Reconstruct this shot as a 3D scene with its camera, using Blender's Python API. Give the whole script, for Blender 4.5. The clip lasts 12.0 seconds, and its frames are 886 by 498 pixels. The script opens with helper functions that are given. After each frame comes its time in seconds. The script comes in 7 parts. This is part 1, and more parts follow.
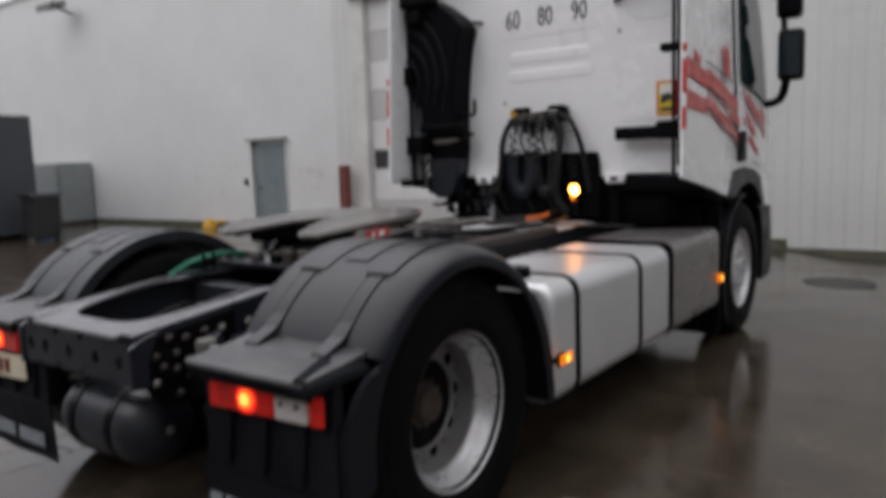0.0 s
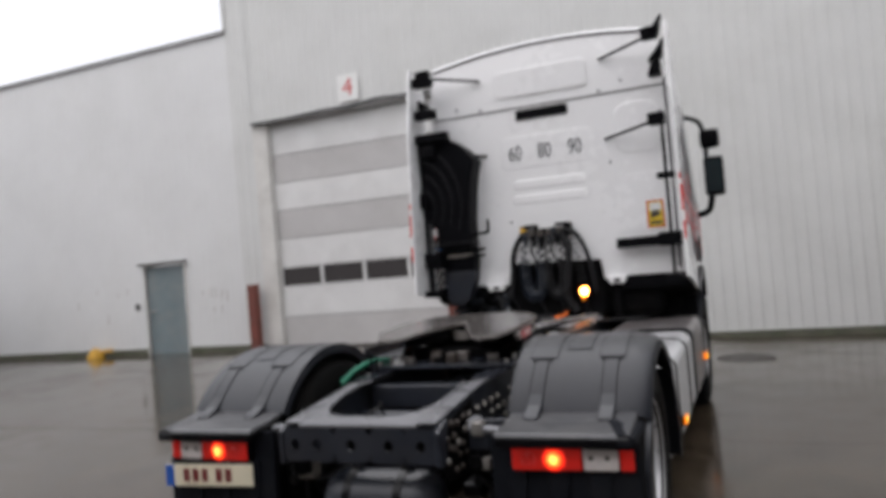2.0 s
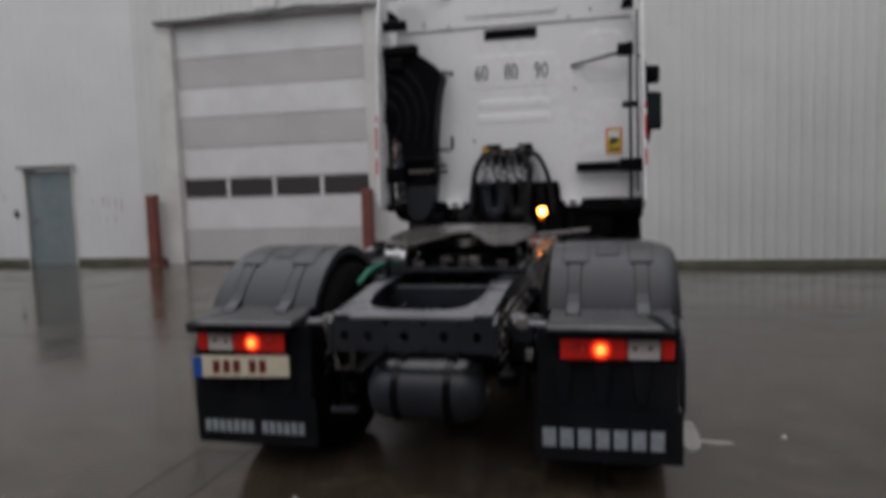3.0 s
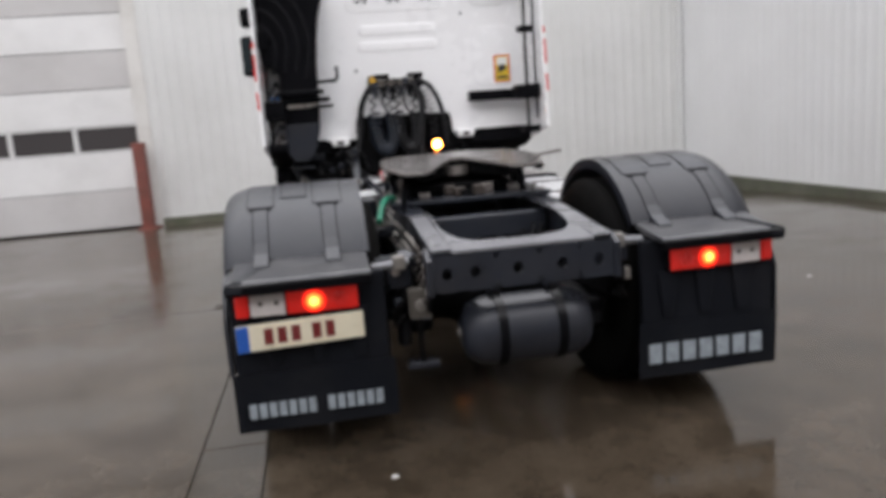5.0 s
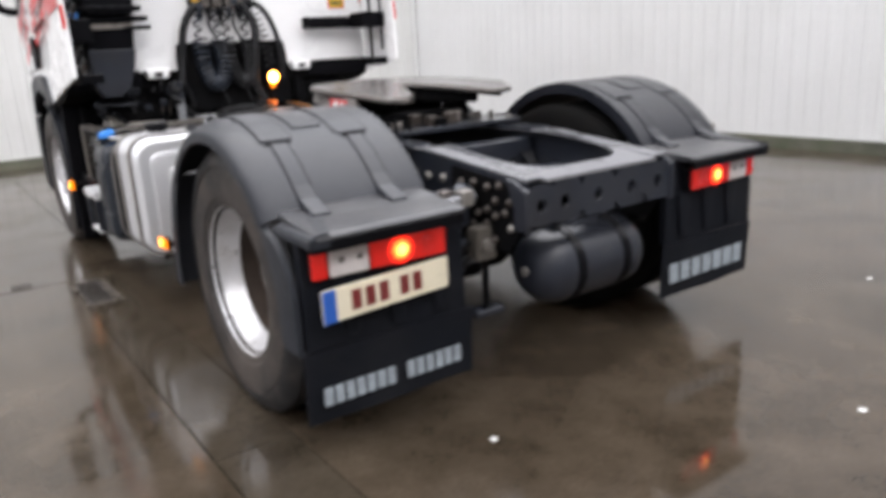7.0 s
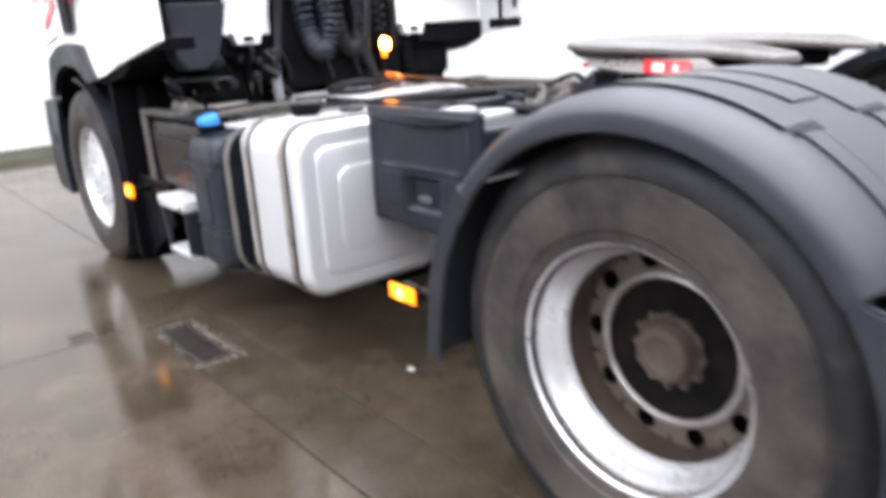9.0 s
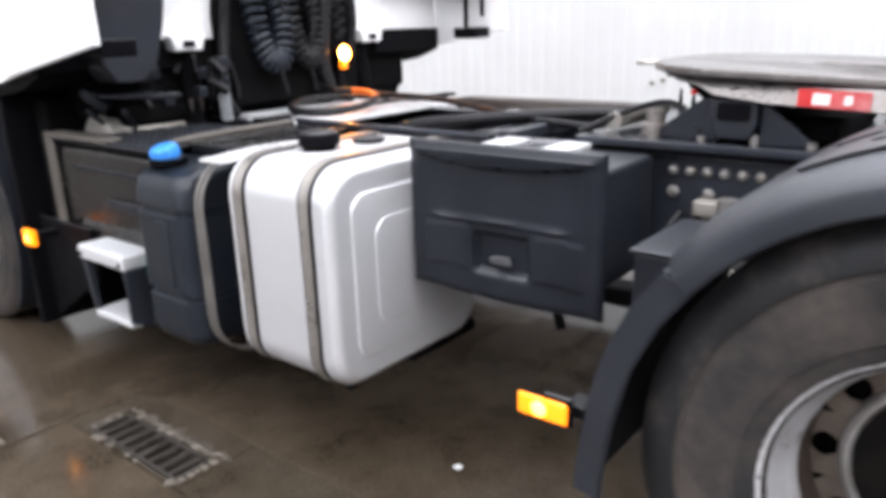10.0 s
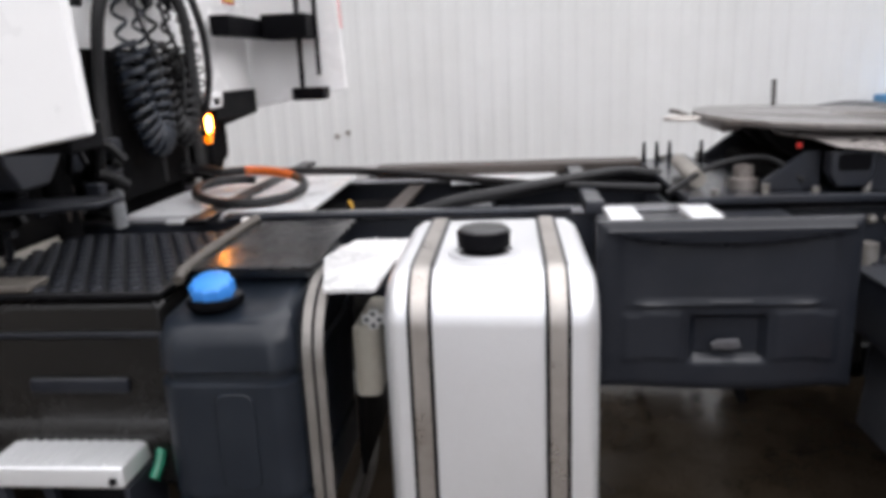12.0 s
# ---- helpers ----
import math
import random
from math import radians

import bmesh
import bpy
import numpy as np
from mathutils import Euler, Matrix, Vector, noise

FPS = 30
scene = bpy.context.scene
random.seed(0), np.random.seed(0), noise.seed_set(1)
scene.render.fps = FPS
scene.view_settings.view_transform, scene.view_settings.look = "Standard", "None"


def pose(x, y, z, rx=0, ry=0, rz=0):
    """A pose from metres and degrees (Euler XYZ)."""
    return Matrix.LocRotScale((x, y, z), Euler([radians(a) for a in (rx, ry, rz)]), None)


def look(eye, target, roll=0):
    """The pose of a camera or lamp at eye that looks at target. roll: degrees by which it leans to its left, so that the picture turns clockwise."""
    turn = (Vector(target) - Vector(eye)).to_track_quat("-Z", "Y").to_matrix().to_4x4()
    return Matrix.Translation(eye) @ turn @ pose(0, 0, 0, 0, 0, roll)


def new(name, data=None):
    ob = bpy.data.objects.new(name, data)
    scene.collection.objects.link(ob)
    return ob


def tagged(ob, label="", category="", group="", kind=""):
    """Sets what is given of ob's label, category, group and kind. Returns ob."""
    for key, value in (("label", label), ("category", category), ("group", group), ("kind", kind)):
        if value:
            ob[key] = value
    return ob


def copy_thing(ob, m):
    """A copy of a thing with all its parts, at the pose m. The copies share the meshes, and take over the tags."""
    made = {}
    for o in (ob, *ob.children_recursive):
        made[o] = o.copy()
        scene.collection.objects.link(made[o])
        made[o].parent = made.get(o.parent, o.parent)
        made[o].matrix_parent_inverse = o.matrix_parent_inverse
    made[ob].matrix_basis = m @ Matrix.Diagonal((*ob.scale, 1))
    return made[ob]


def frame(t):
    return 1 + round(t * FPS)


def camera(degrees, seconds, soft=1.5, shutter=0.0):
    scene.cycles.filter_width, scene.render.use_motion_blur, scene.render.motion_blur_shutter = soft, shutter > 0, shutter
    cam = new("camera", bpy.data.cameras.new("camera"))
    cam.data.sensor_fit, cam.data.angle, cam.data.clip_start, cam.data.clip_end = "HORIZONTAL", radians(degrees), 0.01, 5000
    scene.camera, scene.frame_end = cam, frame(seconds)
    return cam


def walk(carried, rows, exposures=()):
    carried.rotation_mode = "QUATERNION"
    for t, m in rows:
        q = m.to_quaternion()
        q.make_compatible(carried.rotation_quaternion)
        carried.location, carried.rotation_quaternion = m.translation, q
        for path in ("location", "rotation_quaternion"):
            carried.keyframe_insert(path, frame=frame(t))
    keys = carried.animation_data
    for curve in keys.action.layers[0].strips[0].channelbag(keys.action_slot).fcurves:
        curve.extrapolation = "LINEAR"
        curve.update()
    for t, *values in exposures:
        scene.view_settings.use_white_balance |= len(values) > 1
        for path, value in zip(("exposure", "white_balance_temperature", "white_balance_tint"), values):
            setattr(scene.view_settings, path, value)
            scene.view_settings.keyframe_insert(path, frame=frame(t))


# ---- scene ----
cam = camera(62.3, 12.0, soft=4.6, shutter=0.5)
PATH = [
    (0, (2.764, -1.483, 1.495), (1.589, 0.118, 1.26), -2.0),
    (0.5, (2.499, -1.863, 1.462), (1.451, -0.205, 1.069), -0.3),
    (1, (2.221, -2.263, 1.463), (1.237, -0.548, 1.161), -3.1),
    (1.5, (1.964, -2.68, 1.525), (1.061, -0.901, 1.379), -3.1),
    (2, (1.717, -3.004, 1.613), (0.941, -1.161, 1.652), -4.9),
    (2.5, (1.342, -3.231, 1.627), (0.722, -1.333, 1.742), -7.6),
    (3, (0.939, -3.407, 1.538), (0.486, -1.467, 1.362), -1.8),
    (3.5, (0.527, -3.412, 1.482), (0.285, -1.449, 1.186), -5.4),
    (3.7, (0.349, -3.38, 1.505), (0.17, -1.419, 1.156), -4.4),
    (5.3, (-1.048, -2.927, 1.428), (-0.57, -1.011, 1.111), -4.2),
    (5.5, (-1.196, -2.866, 1.472), (-0.592, -0.982, 1.178), -3.7),
    (6, (-1.512, -2.587, 1.428), (-0.571, -0.848, 1.127), -3.9),
    (6.5, (-1.847, -2.335, 1.42), (-0.748, -0.7, 1.075), -3.3),
    (6.7, (-1.969, -2.224, 1.416), (-0.863, -0.616, 0.981), -3.3),
    (8.3, (-2.384, -0.929, 1.288), (-1.274, 0.586, 0.602), -5.0),
    (8.5, (-2.377, -0.688, 1.285), (-1.243, 0.791, 0.558), -5.1),
    (9, (-2.457, -0.181, 1.328), (-1.247, 1.302, 0.749), -3.6),
    (9.5, (-2.485, 0.253, 1.357), (-1.165, 1.676, 0.876), -4.1),
    (10, (-2.482, 0.748, 1.37), (-0.996, 1.954, 0.789), -1.8),
    (10.5, (-2.608, 1.179, 1.402), (-0.999, 2.183, 0.769), -0.1),
    (11, (-2.616, 1.627, 1.371), (-0.909, 2.456, 0.74), -1.8),
    (11.5, (-2.644, 2.045, 1.428), (-0.791, 2.548, 0.866), -2.5),
    (12, (-2.65, 2.384, 1.455), (-0.721, 2.572, 0.962), -2.5),
]
EXPOSURES = [(t, e, k, 14) for t, e, k in (
    (0, -0.38, 6450), (0.5, 0.44, 6450), (1, 0.56, 6450), (1.5, 0.3, 6450), (2, -0.04, 6450), (2.5, -0.58, 6400), (3, -0.65, 6400), (3.5, -0.12, 6400),
    (5.5, 0.42, 6450), (6, 0.36, 6450), (6.5, 0.53, 6500), (8.5, 1.82, 6200), (9, 1.70, 6200), (9.5, 1.38, 6200), (10, 1.36, 6250), (10.5, 1.44, 6250), (11, 1.38, 6300), (11.5, 1.16, 6350), (12, 0.70, 6450))]
walk(cam, [(t, look(eye, target, roll)) for t, eye, target, roll in PATH], EXPOSURES)

# ---- world, sun, exposure ----
world = bpy.data.worlds.new("overcast_sky")
scene.world = world
world.use_nodes = True
wn, wl = world.node_tree.nodes, world.node_tree.links
sky = wn.new("ShaderNodeTexSky")
sky.sky_type, sky.sun_disc = "NISHITA", False
sky.sun_elevation, sky.sun_rotation = radians(38), radians(200)
sky.dust_density, sky.air_density = 4.0, 1.0
grey = wn.new("ShaderNodeHueSaturation")
grey.inputs["Saturation"].default_value = 0.3
wl.new(sky.outputs[0], grey.inputs["Color"])
cloud = wn.new("ShaderNodeMix")          # an even cloud cover over most of the clear sky
cloud.data_type = "RGBA"
cloud.inputs["Factor"].default_value = 0.8
cloud.inputs[7].default_value = (8.2, 8.4, 8.7, 1)
wl.new(grey.outputs[0], cloud.inputs[6])
wl.new(cloud.outputs[2], wn["Background"].inputs["Color"])
wn["Background"].inputs["Strength"].default_value = 0.15
sun_data = bpy.data.lights.new("sun", "SUN")
sun_data.energy, sun_data.angle, sun_data.color = 1.2, radians(100), (1.0, 0.97, 0.93)
sun = new("sun", sun_data)
sun.matrix_world = look((0, 0, 30), (2, 3, 14))


# ---- materials ----
def mat(name, color, rough=0.5, metal=0.0, vary=0.15, scale=6.0, bump=0.0, fine=60.0, dirt=None, dirt_amount=0.0,
        rough_vary=0.1, coat=0.0, spec=0.5, emit=None, strength=0.0, wet=None, dirt_span=(0.45, 0.75)):
    m = bpy.data.materials.new(name)
    m.use_nodes = True
    n, l = m.node_tree.nodes, m.node_tree.links
    b = n["Principled BSDF"]
    tc = n.new("ShaderNodeTexCoord")
    big, small = n.new("ShaderNodeTexNoise"), n.new("ShaderNodeTexNoise")
    big.inputs["Scale"].default_value, big.inputs["Detail"].default_value = scale, 5
    small.inputs["Scale"].default_value, small.inputs["Detail"].default_value = fine, 3
    for t in (big, small):
        l.new(tc.outputs["Object"], t.inputs["Vector"])
    add = n.new("ShaderNodeMath")
    add.operation = "ADD"
    l.new(big.outputs["Fac"], add.inputs[0])
    half = n.new("ShaderNodeMath")
    half.operation = "MULTIPLY_ADD"
    half.inputs[1].default_value, half.inputs[2].default_value = 0.5, -0.25
    l.new(small.outputs["Fac"], half.inputs[0])
    l.new(half.outputs[0], add.inputs[1])
    ramp = n.new("ShaderNodeValToRGB")
    ramp.color_ramp.elements[0].position, ramp.color_ramp.elements[1].position = 0.25, 0.75
    lo, hi = [max(0.0, c * (1 - vary)) for c in color], [min(1.0, c * (1 + vary)) for c in color]
    ramp.color_ramp.elements[0].color, ramp.color_ramp.elements[1].color = (*lo, 1), (*hi, 1)
    l.new(add.outputs[0], ramp.inputs["Fac"])
    col = ramp.outputs["Color"]
    if dirt:
        mask, mix = n.new("ShaderNodeTexNoise"), n.new("ShaderNodeMix")
        mask.inputs["Scale"].default_value, mask.inputs["Detail"].default_value = scale * 0.7, 8
        mask.inputs["Roughness"].default_value = 0.7
        l.new(tc.outputs["Object"], mask.inputs["Vector"])
        mr = n.new("ShaderNodeMapRange")
        mr.inputs["From Min"].default_value, mr.inputs["From Max"].default_value = dirt_span
        mr.inputs["To Max"].default_value = dirt_amount
        l.new(mask.outputs["Fac"], mr.inputs["Value"])
        mix.data_type = "RGBA"
        l.new(mr.outputs[0], mix.inputs["Factor"])
        l.new(col, mix.inputs[6])
        mix.inputs[7].default_value = (*dirt, 1)
        col = mix.outputs[2]
    l.new(col, b.inputs["Base Color"])
    rr = n.new("ShaderNodeMapRange")
    rr.inputs["From Min"].default_value, rr.inputs["From Max"].default_value = 0.3, 0.7
    rr.inputs["To Min"].default_value, rr.inputs["To Max"].default_value = max(0.02, rough - rough_vary), min(1, rough + rough_vary)
    l.new(add.outputs[0], rr.inputs["Value"])
    rough_out = rr.outputs[0]
    if wet is not None:                  # rain lies on what faces upwards
        geo, sep, up, film = n.new("ShaderNodeNewGeometry"), n.new("ShaderNodeSeparateXYZ"), n.new("ShaderNodeMapRange"), n.new("ShaderNodeMix")
        l.new(geo.outputs["Normal"], sep.inputs[0])
        l.new(sep.outputs["Z"], up.inputs["Value"])
        up.inputs["From Min"].default_value, up.inputs["From Max"].default_value = 0.45, 0.95
        l.new(up.outputs[0], film.inputs[0])
        l.new(rough_out, film.inputs[2])
        film.inputs[3].default_value = wet
        rough_out = film.outputs[0]
        gloss = n.new("ShaderNodeMapRange")
        gloss.inputs["To Min"].default_value, gloss.inputs["To Max"].default_value = spec, max(spec, 0.95)
        l.new(up.outputs[0], gloss.inputs["Value"])
        l.new(gloss.outputs[0], b.inputs["Specular IOR Level"])
    l.new(rough_out, b.inputs["Roughness"])
    b.inputs["Metallic"].default_value = metal
    b.inputs["Coat Weight"].default_value = coat
    b.inputs["Specular IOR Level"].default_value = spec
    if bump:
        bp = n.new("ShaderNodeBump")
        bp.inputs["Strength"].default_value, bp.inputs["Distance"].default_value = bump, 0.004
        l.new(small.outputs["Fac"], bp.inputs["Height"])
        l.new(bp.outputs["Normal"], b.inputs["Normal"])
    if emit:
        b.inputs["Emission Color"].default_value = (*emit, 1)
        b.inputs["Emission Strength"].default_value = strength
    return m


def glass_mat(name, color, rough=0.04):
    m = bpy.data.materials.new(name)
    m.use_nodes = True
    b = m.node_tree.nodes["Principled BSDF"]
    b.inputs["Base Color"].default_value = (*color, 1)
    b.inputs["Roughness"].default_value = rough
    b.inputs["IOR"].default_value = 1.5
    return m


def wet_concrete(name, base, stain, puddle_from, puddle_to):
    """Rain-wet concrete: pale dry-ish patches, dark soaked ones and shallow water films."""
    m = bpy.data.materials.new(name)
    m.use_nodes = True
    n, l = m.node_tree.nodes, m.node_tree.links
    b = n["Principled BSDF"]
    geo = n.new("ShaderNodeNewGeometry")

    def noise_at(s, d, r=0.55):
        t = n.new("ShaderNodeTexNoise")
        t.inputs["Scale"].default_value, t.inputs["Detail"].default_value, t.inputs["Roughness"].default_value = s, d, r
        l.new(geo.outputs["Position"], t.inputs["Vector"])
        return t.outputs["Fac"]

    def ranged(v, a, c, lo, hi):
        r = n.new("ShaderNodeMapRange")
        for k, x in (("From Min", a), ("From Max", c), ("To Min", lo), ("To Max", hi)):
            r.inputs[k].default_value = x
        l.new(v, r.inputs["Value"])
        return r.outputs[0]

    large, mid, grain = noise_at(0.35, 6), noise_at(2.2, 8, 0.65), noise_at(90, 3)
    mix = n.new("ShaderNodeMix")
    mix.data_type = "RGBA"
    l.new(ranged(mid, 0.35, 0.68, 0, 1), mix.inputs["Factor"])
    mix.inputs[6].default_value, mix.inputs[7].default_value = (*base, 1), (*stain, 1)
    mul = n.new("ShaderNodeMix")
    mul.data_type, mul.blend_type = "RGBA", "MULTIPLY"
    mul.inputs["Factor"].default_value = 1.0
    l.new(mix.outputs[2], mul.inputs[6])
    l.new(ranged(grain, 0.3, 0.7, 0.72, 1.2), mul.inputs[7])
    l.new(mul.outputs[2], b.inputs["Base Color"])
    film = ranged(large, puddle_from - 0.02, puddle_to + 0.06, 0.18, 0.06)
    add = n.new("ShaderNodeMath")
    add.operation = "ADD"
    l.new(film, add.inputs[0])
    l.new(ranged(mid, 0.4, 0.7, -0.02, 0.1), add.inputs[1])
    l.new(add.outputs[0], b.inputs["Roughness"])
    b.inputs["IOR"].default_value = 1.48
    bump = n.new("ShaderNodeBump")
    bump.inputs["Distance"].default_value = 0.003
    l.new(ranged(large, puddle_from, puddle_to, 0.22, 0.02), bump.inputs["Strength"])
    l.new(grain, bump.inputs["Height"])
    l.new(bump.outputs["Normal"], b.inputs["Normal"])
    return m


M_CLAD = mat("clad_white_steel", (0.70, 0.705, 0.70), 0.5, 0, 0.04, 0.8, 0.02, 30, (0.46, 0.46, 0.42), 0.2)
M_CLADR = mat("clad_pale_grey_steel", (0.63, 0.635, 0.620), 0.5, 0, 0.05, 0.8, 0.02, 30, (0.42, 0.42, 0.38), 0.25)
M_BLOCKWALL = mat("grey_render", (0.34, 0.335, 0.325), 0.7, 0, 0.1, 0.8, 0.1, 30, (0.22, 0.21, 0.20), 0.3)
M_GATE_W = mat("gate_white", (0.72, 0.72, 0.71), 0.4, 0, 0.05, 1.5, 0, 40, (0.4, 0.39, 0.36), 0.3)
M_GATE_G = mat("gate_grey", (0.52, 0.51, 0.50), 0.45, 0, 0.06, 1.5, 0, 40, (0.3, 0.29, 0.27), 0.3)
M_JAMB = mat("jamb_paint", (0.64, 0.63, 0.60), 0.5, 0, 0.08, 2, 0, 40, (0.3, 0.28, 0.24), 0.4)
M_PLINTH = mat("mossy_plinth", (0.10, 0.10, 0.075), 0.7, 0, 0.4, 4, 0.4, 60, (0.05, 0.07, 0.03), 0.8)
M_TRIMG = mat("grey_eaves_metal", (0.30, 0.30, 0.30), 0.45, 0.2, 0.15, 4)
M_STREAK = mat("rust_streaks", (0.40, 0.37, 0.34), 0.6, 0, 0.3, 20, 0, 60, (0.66, 0.66, 0.65), 0.7)
M_FLASH = mat("dark_flashing", (0.10, 0.10, 0.10), 0.5, 0.3, 0.3, 4)
M_DOOR = mat("door_blue_grey", (0.19, 0.235, 0.25), 0.45, 0, 0.12, 3, 0.03, 60, (0.3, 0.29, 0.26), 0.5)
M_RUST = mat("red_brown_post", (0.19, 0.055, 0.04), 0.6, 0, 0.25, 5, 0.2, 80, (0.09, 0.04, 0.03), 0.7)
M_GROUND = wet_concrete("wet_concrete", (0.036, 0.027, 0.018), (0.084, 0.065, 0.046), 0.40, 0.56)
M_STRIP = wet_concrete("wet_concrete_strip", (0.033, 0.026, 0.018), (0.073, 0.059, 0.043), 0.36, 0.52)
M_JOINT = mat("wet_joint", (0.04, 0.036, 0.03), 0.3, 0, 0.3, 8)
M_WHITE = mat("white_truck_paint", (0.87, 0.87, 0.87), 0.28, 0, 0.015, 0.8, 0, 12, (0.62, 0.61, 0.58), 0.07, 0.05, 0.4)
M_SEAM = mat("seam_shadow_gap", (0.12, 0.12, 0.12), 0.6, 0, 0.1, 5)
M_BLACK = mat("black_plastic", (0.0035, 0.0035, 0.0045), 0.5, 0, 0.25, 8, 0.1, 120, spec=0.06, wet=0.4)
M_INTAKE = mat("black_duct_plastic", (0.0028, 0.0028, 0.004), 0.45, 0, 0.25, 6, 0.08, 120, spec=0.06)
M_DUCTRIB = mat("duct_rib_plastic", (0.0045, 0.0045, 0.006), 0.42, 0, 0.2, 6, 0.05, 120, spec=0.14)
M_DARK = mat("dark_grey_plastic", (0.0090, 0.0108, 0.0157), 0.42, 0, 0.2, 5, 0.12, 140, (0.029, 0.0305, 0.035), 0.45, spec=0.22, wet=0.30)
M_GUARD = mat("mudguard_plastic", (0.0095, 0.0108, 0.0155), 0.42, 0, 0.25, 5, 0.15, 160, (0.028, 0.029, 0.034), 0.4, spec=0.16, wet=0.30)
# Paler than the guard: the rain's sheen on the shelf is in the colour.
M_SHELF = mat("wet_sheen_shelf_plastic", (0.034, 0.035, 0.040), 0.40, 0, 0.25, 8, 0.2, 160, (0.085, 0.083, 0.082), 0.6, spec=0.4, wet=0.30, dirt_span=(0.40, 0.62))
# Paler copy of the guard plastic: light on the left side put into colour.
M_GUARDLIT = mat("lit_side_mudguard_plastic", (0.0215, 0.0240, 0.0300), 0.45, 0, 0.22, 5, 0.15, 160, (0.046, 0.046, 0.049), 0.45, spec=0.22, wet=0.36)
M_GROOVE = mat("guard_groove", (0.014, 0.014, 0.016), 0.6, 0, 0.1, 8, spec=0.2)
M_FLAP = mat("flap_rubber", (0.0085, 0.0097, 0.0130), 0.6, 0, 0.2, 4, 0.1, 90, (0.024, 0.023, 0.024), 0.45, spec=0.08)
M_CHASSIS = mat("chassis_grey_paint", (0.017, 0.020, 0.028), 0.42, 0.05, 0.2, 6, 0.08, 90, (0.042, 0.038, 0.036), 0.4, spec=0.35, wet=0.20)
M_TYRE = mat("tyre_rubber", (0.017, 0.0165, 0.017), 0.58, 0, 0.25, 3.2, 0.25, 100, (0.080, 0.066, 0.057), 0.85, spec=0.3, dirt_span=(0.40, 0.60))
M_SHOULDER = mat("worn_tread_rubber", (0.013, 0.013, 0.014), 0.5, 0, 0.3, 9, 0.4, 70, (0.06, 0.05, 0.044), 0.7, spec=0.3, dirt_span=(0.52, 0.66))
# Darker copy of the tyre rubber: the right side's shade is in the colour.
M_TYRESHADE = mat("wet_tyre_shaded_side", (0.0055, 0.0055, 0.0055), 0.6, 0, 0.2, 6, 0.25, 100, (0.014, 0.013, 0.012), 0.5, spec=0.05)
# Near-black puts the shade between and behind the wheels into the colour.
M_WHEELSHADE = mat("wheel_inner_shade", (0.004, 0.004, 0.004), 0.8, 0, 0.3, 6, 0.2, 90, (0.012, 0.010, 0.008), 0.4, spec=0.05)
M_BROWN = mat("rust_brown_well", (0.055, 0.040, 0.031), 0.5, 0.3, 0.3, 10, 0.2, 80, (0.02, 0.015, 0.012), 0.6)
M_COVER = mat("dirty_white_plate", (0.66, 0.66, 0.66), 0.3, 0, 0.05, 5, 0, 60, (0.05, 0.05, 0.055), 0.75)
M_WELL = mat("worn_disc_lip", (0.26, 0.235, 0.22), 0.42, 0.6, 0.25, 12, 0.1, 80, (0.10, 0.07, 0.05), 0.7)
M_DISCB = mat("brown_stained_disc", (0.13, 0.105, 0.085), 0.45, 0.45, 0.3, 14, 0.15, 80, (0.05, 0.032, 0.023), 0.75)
# Base lowered to carry the shade inside the right wheel.
M_RDISC = mat("silver_disc_in_shade", (0.24, 0.235, 0.23), 0.5, 0.3, 0.15, 10, 0.1, 80, (0.12, 0.10, 0.085), 0.5)
# The recess's shade is put into this near-black colour.
M_HUBWELL = mat("shade_dark_hub_well", (0.0045, 0.004, 0.004), 0.75, 0, 0.4, 14, 0.3, 80, (0.022, 0.016, 0.012), 0.5, spec=0.06)
M_LIP = mat("worn_bright_disc_ring", (0.42, 0.40, 0.38), 0.4, 0.6, 0.2, 14, 0.1, 80, (0.16, 0.11, 0.08), 0.6)
M_ADDT = mat("blue_black_tank_plastic", (0.0072, 0.0106, 0.0168), 0.38, 0, 0.15, 6, 0.1, 120, (0.030, 0.0355, 0.043), 0.35, spec=0.4)
M_EXH = mat("dirty_black_box", (0.0076, 0.0072, 0.0068), 0.22, 0, 0.3, 3, 0.05, 60, (0.036, 0.033, 0.030), 0.3, spec=0.4)
# The amber lamp's reflection on the wet hose, painted as orange.
M_GLINT = mat("orange_sleeve", (0.62, 0.13, 0.02), 0.35, 0, 0.15, 10)
M_RIM = mat("rim_silver_paint", (0.62, 0.62, 0.63), 0.33, 0.55, 0.08, 8, 0, 60, (0.30, 0.27, 0.24), 0.45)
M_DISC = mat("rim_disc_worn", (0.085, 0.074, 0.065), 0.5, 0.4, 0.25, 10, 0.2, 80, (0.09, 0.06, 0.045), 0.8)
M_LATCH = mat("dull_latch_metal", (0.10, 0.10, 0.11), 0.45, 0.5, 0.3, 30, 0.2, 90, (0.07, 0.065, 0.06), 0.7)
M_PIPE = mat("dull_grey_pipe", (0.23, 0.24, 0.255), 0.5, 0.2, 0.2, 20, 0.1, 90, (0.10, 0.10, 0.10), 0.6)
M_MORTAR = mat("crumbled_mortar", (0.068, 0.056, 0.044), 0.5, 0, 0.35, 20, 0.5, 120, (0.04, 0.032, 0.024), 0.8, spec=0.4)
M_HUBBOLT = mat("worn_hub_bolts", (0.10, 0.075, 0.058), 0.55, 0.3, 0.3, 20, 0.2, 90, (0.03, 0.024, 0.02), 0.6)
M_HUB = mat("rusty_hub", (0.058, 0.042, 0.031), 0.7, 0.1, 0.35, 14, 0.4, 90, (0.04, 0.03, 0.028), 0.7)
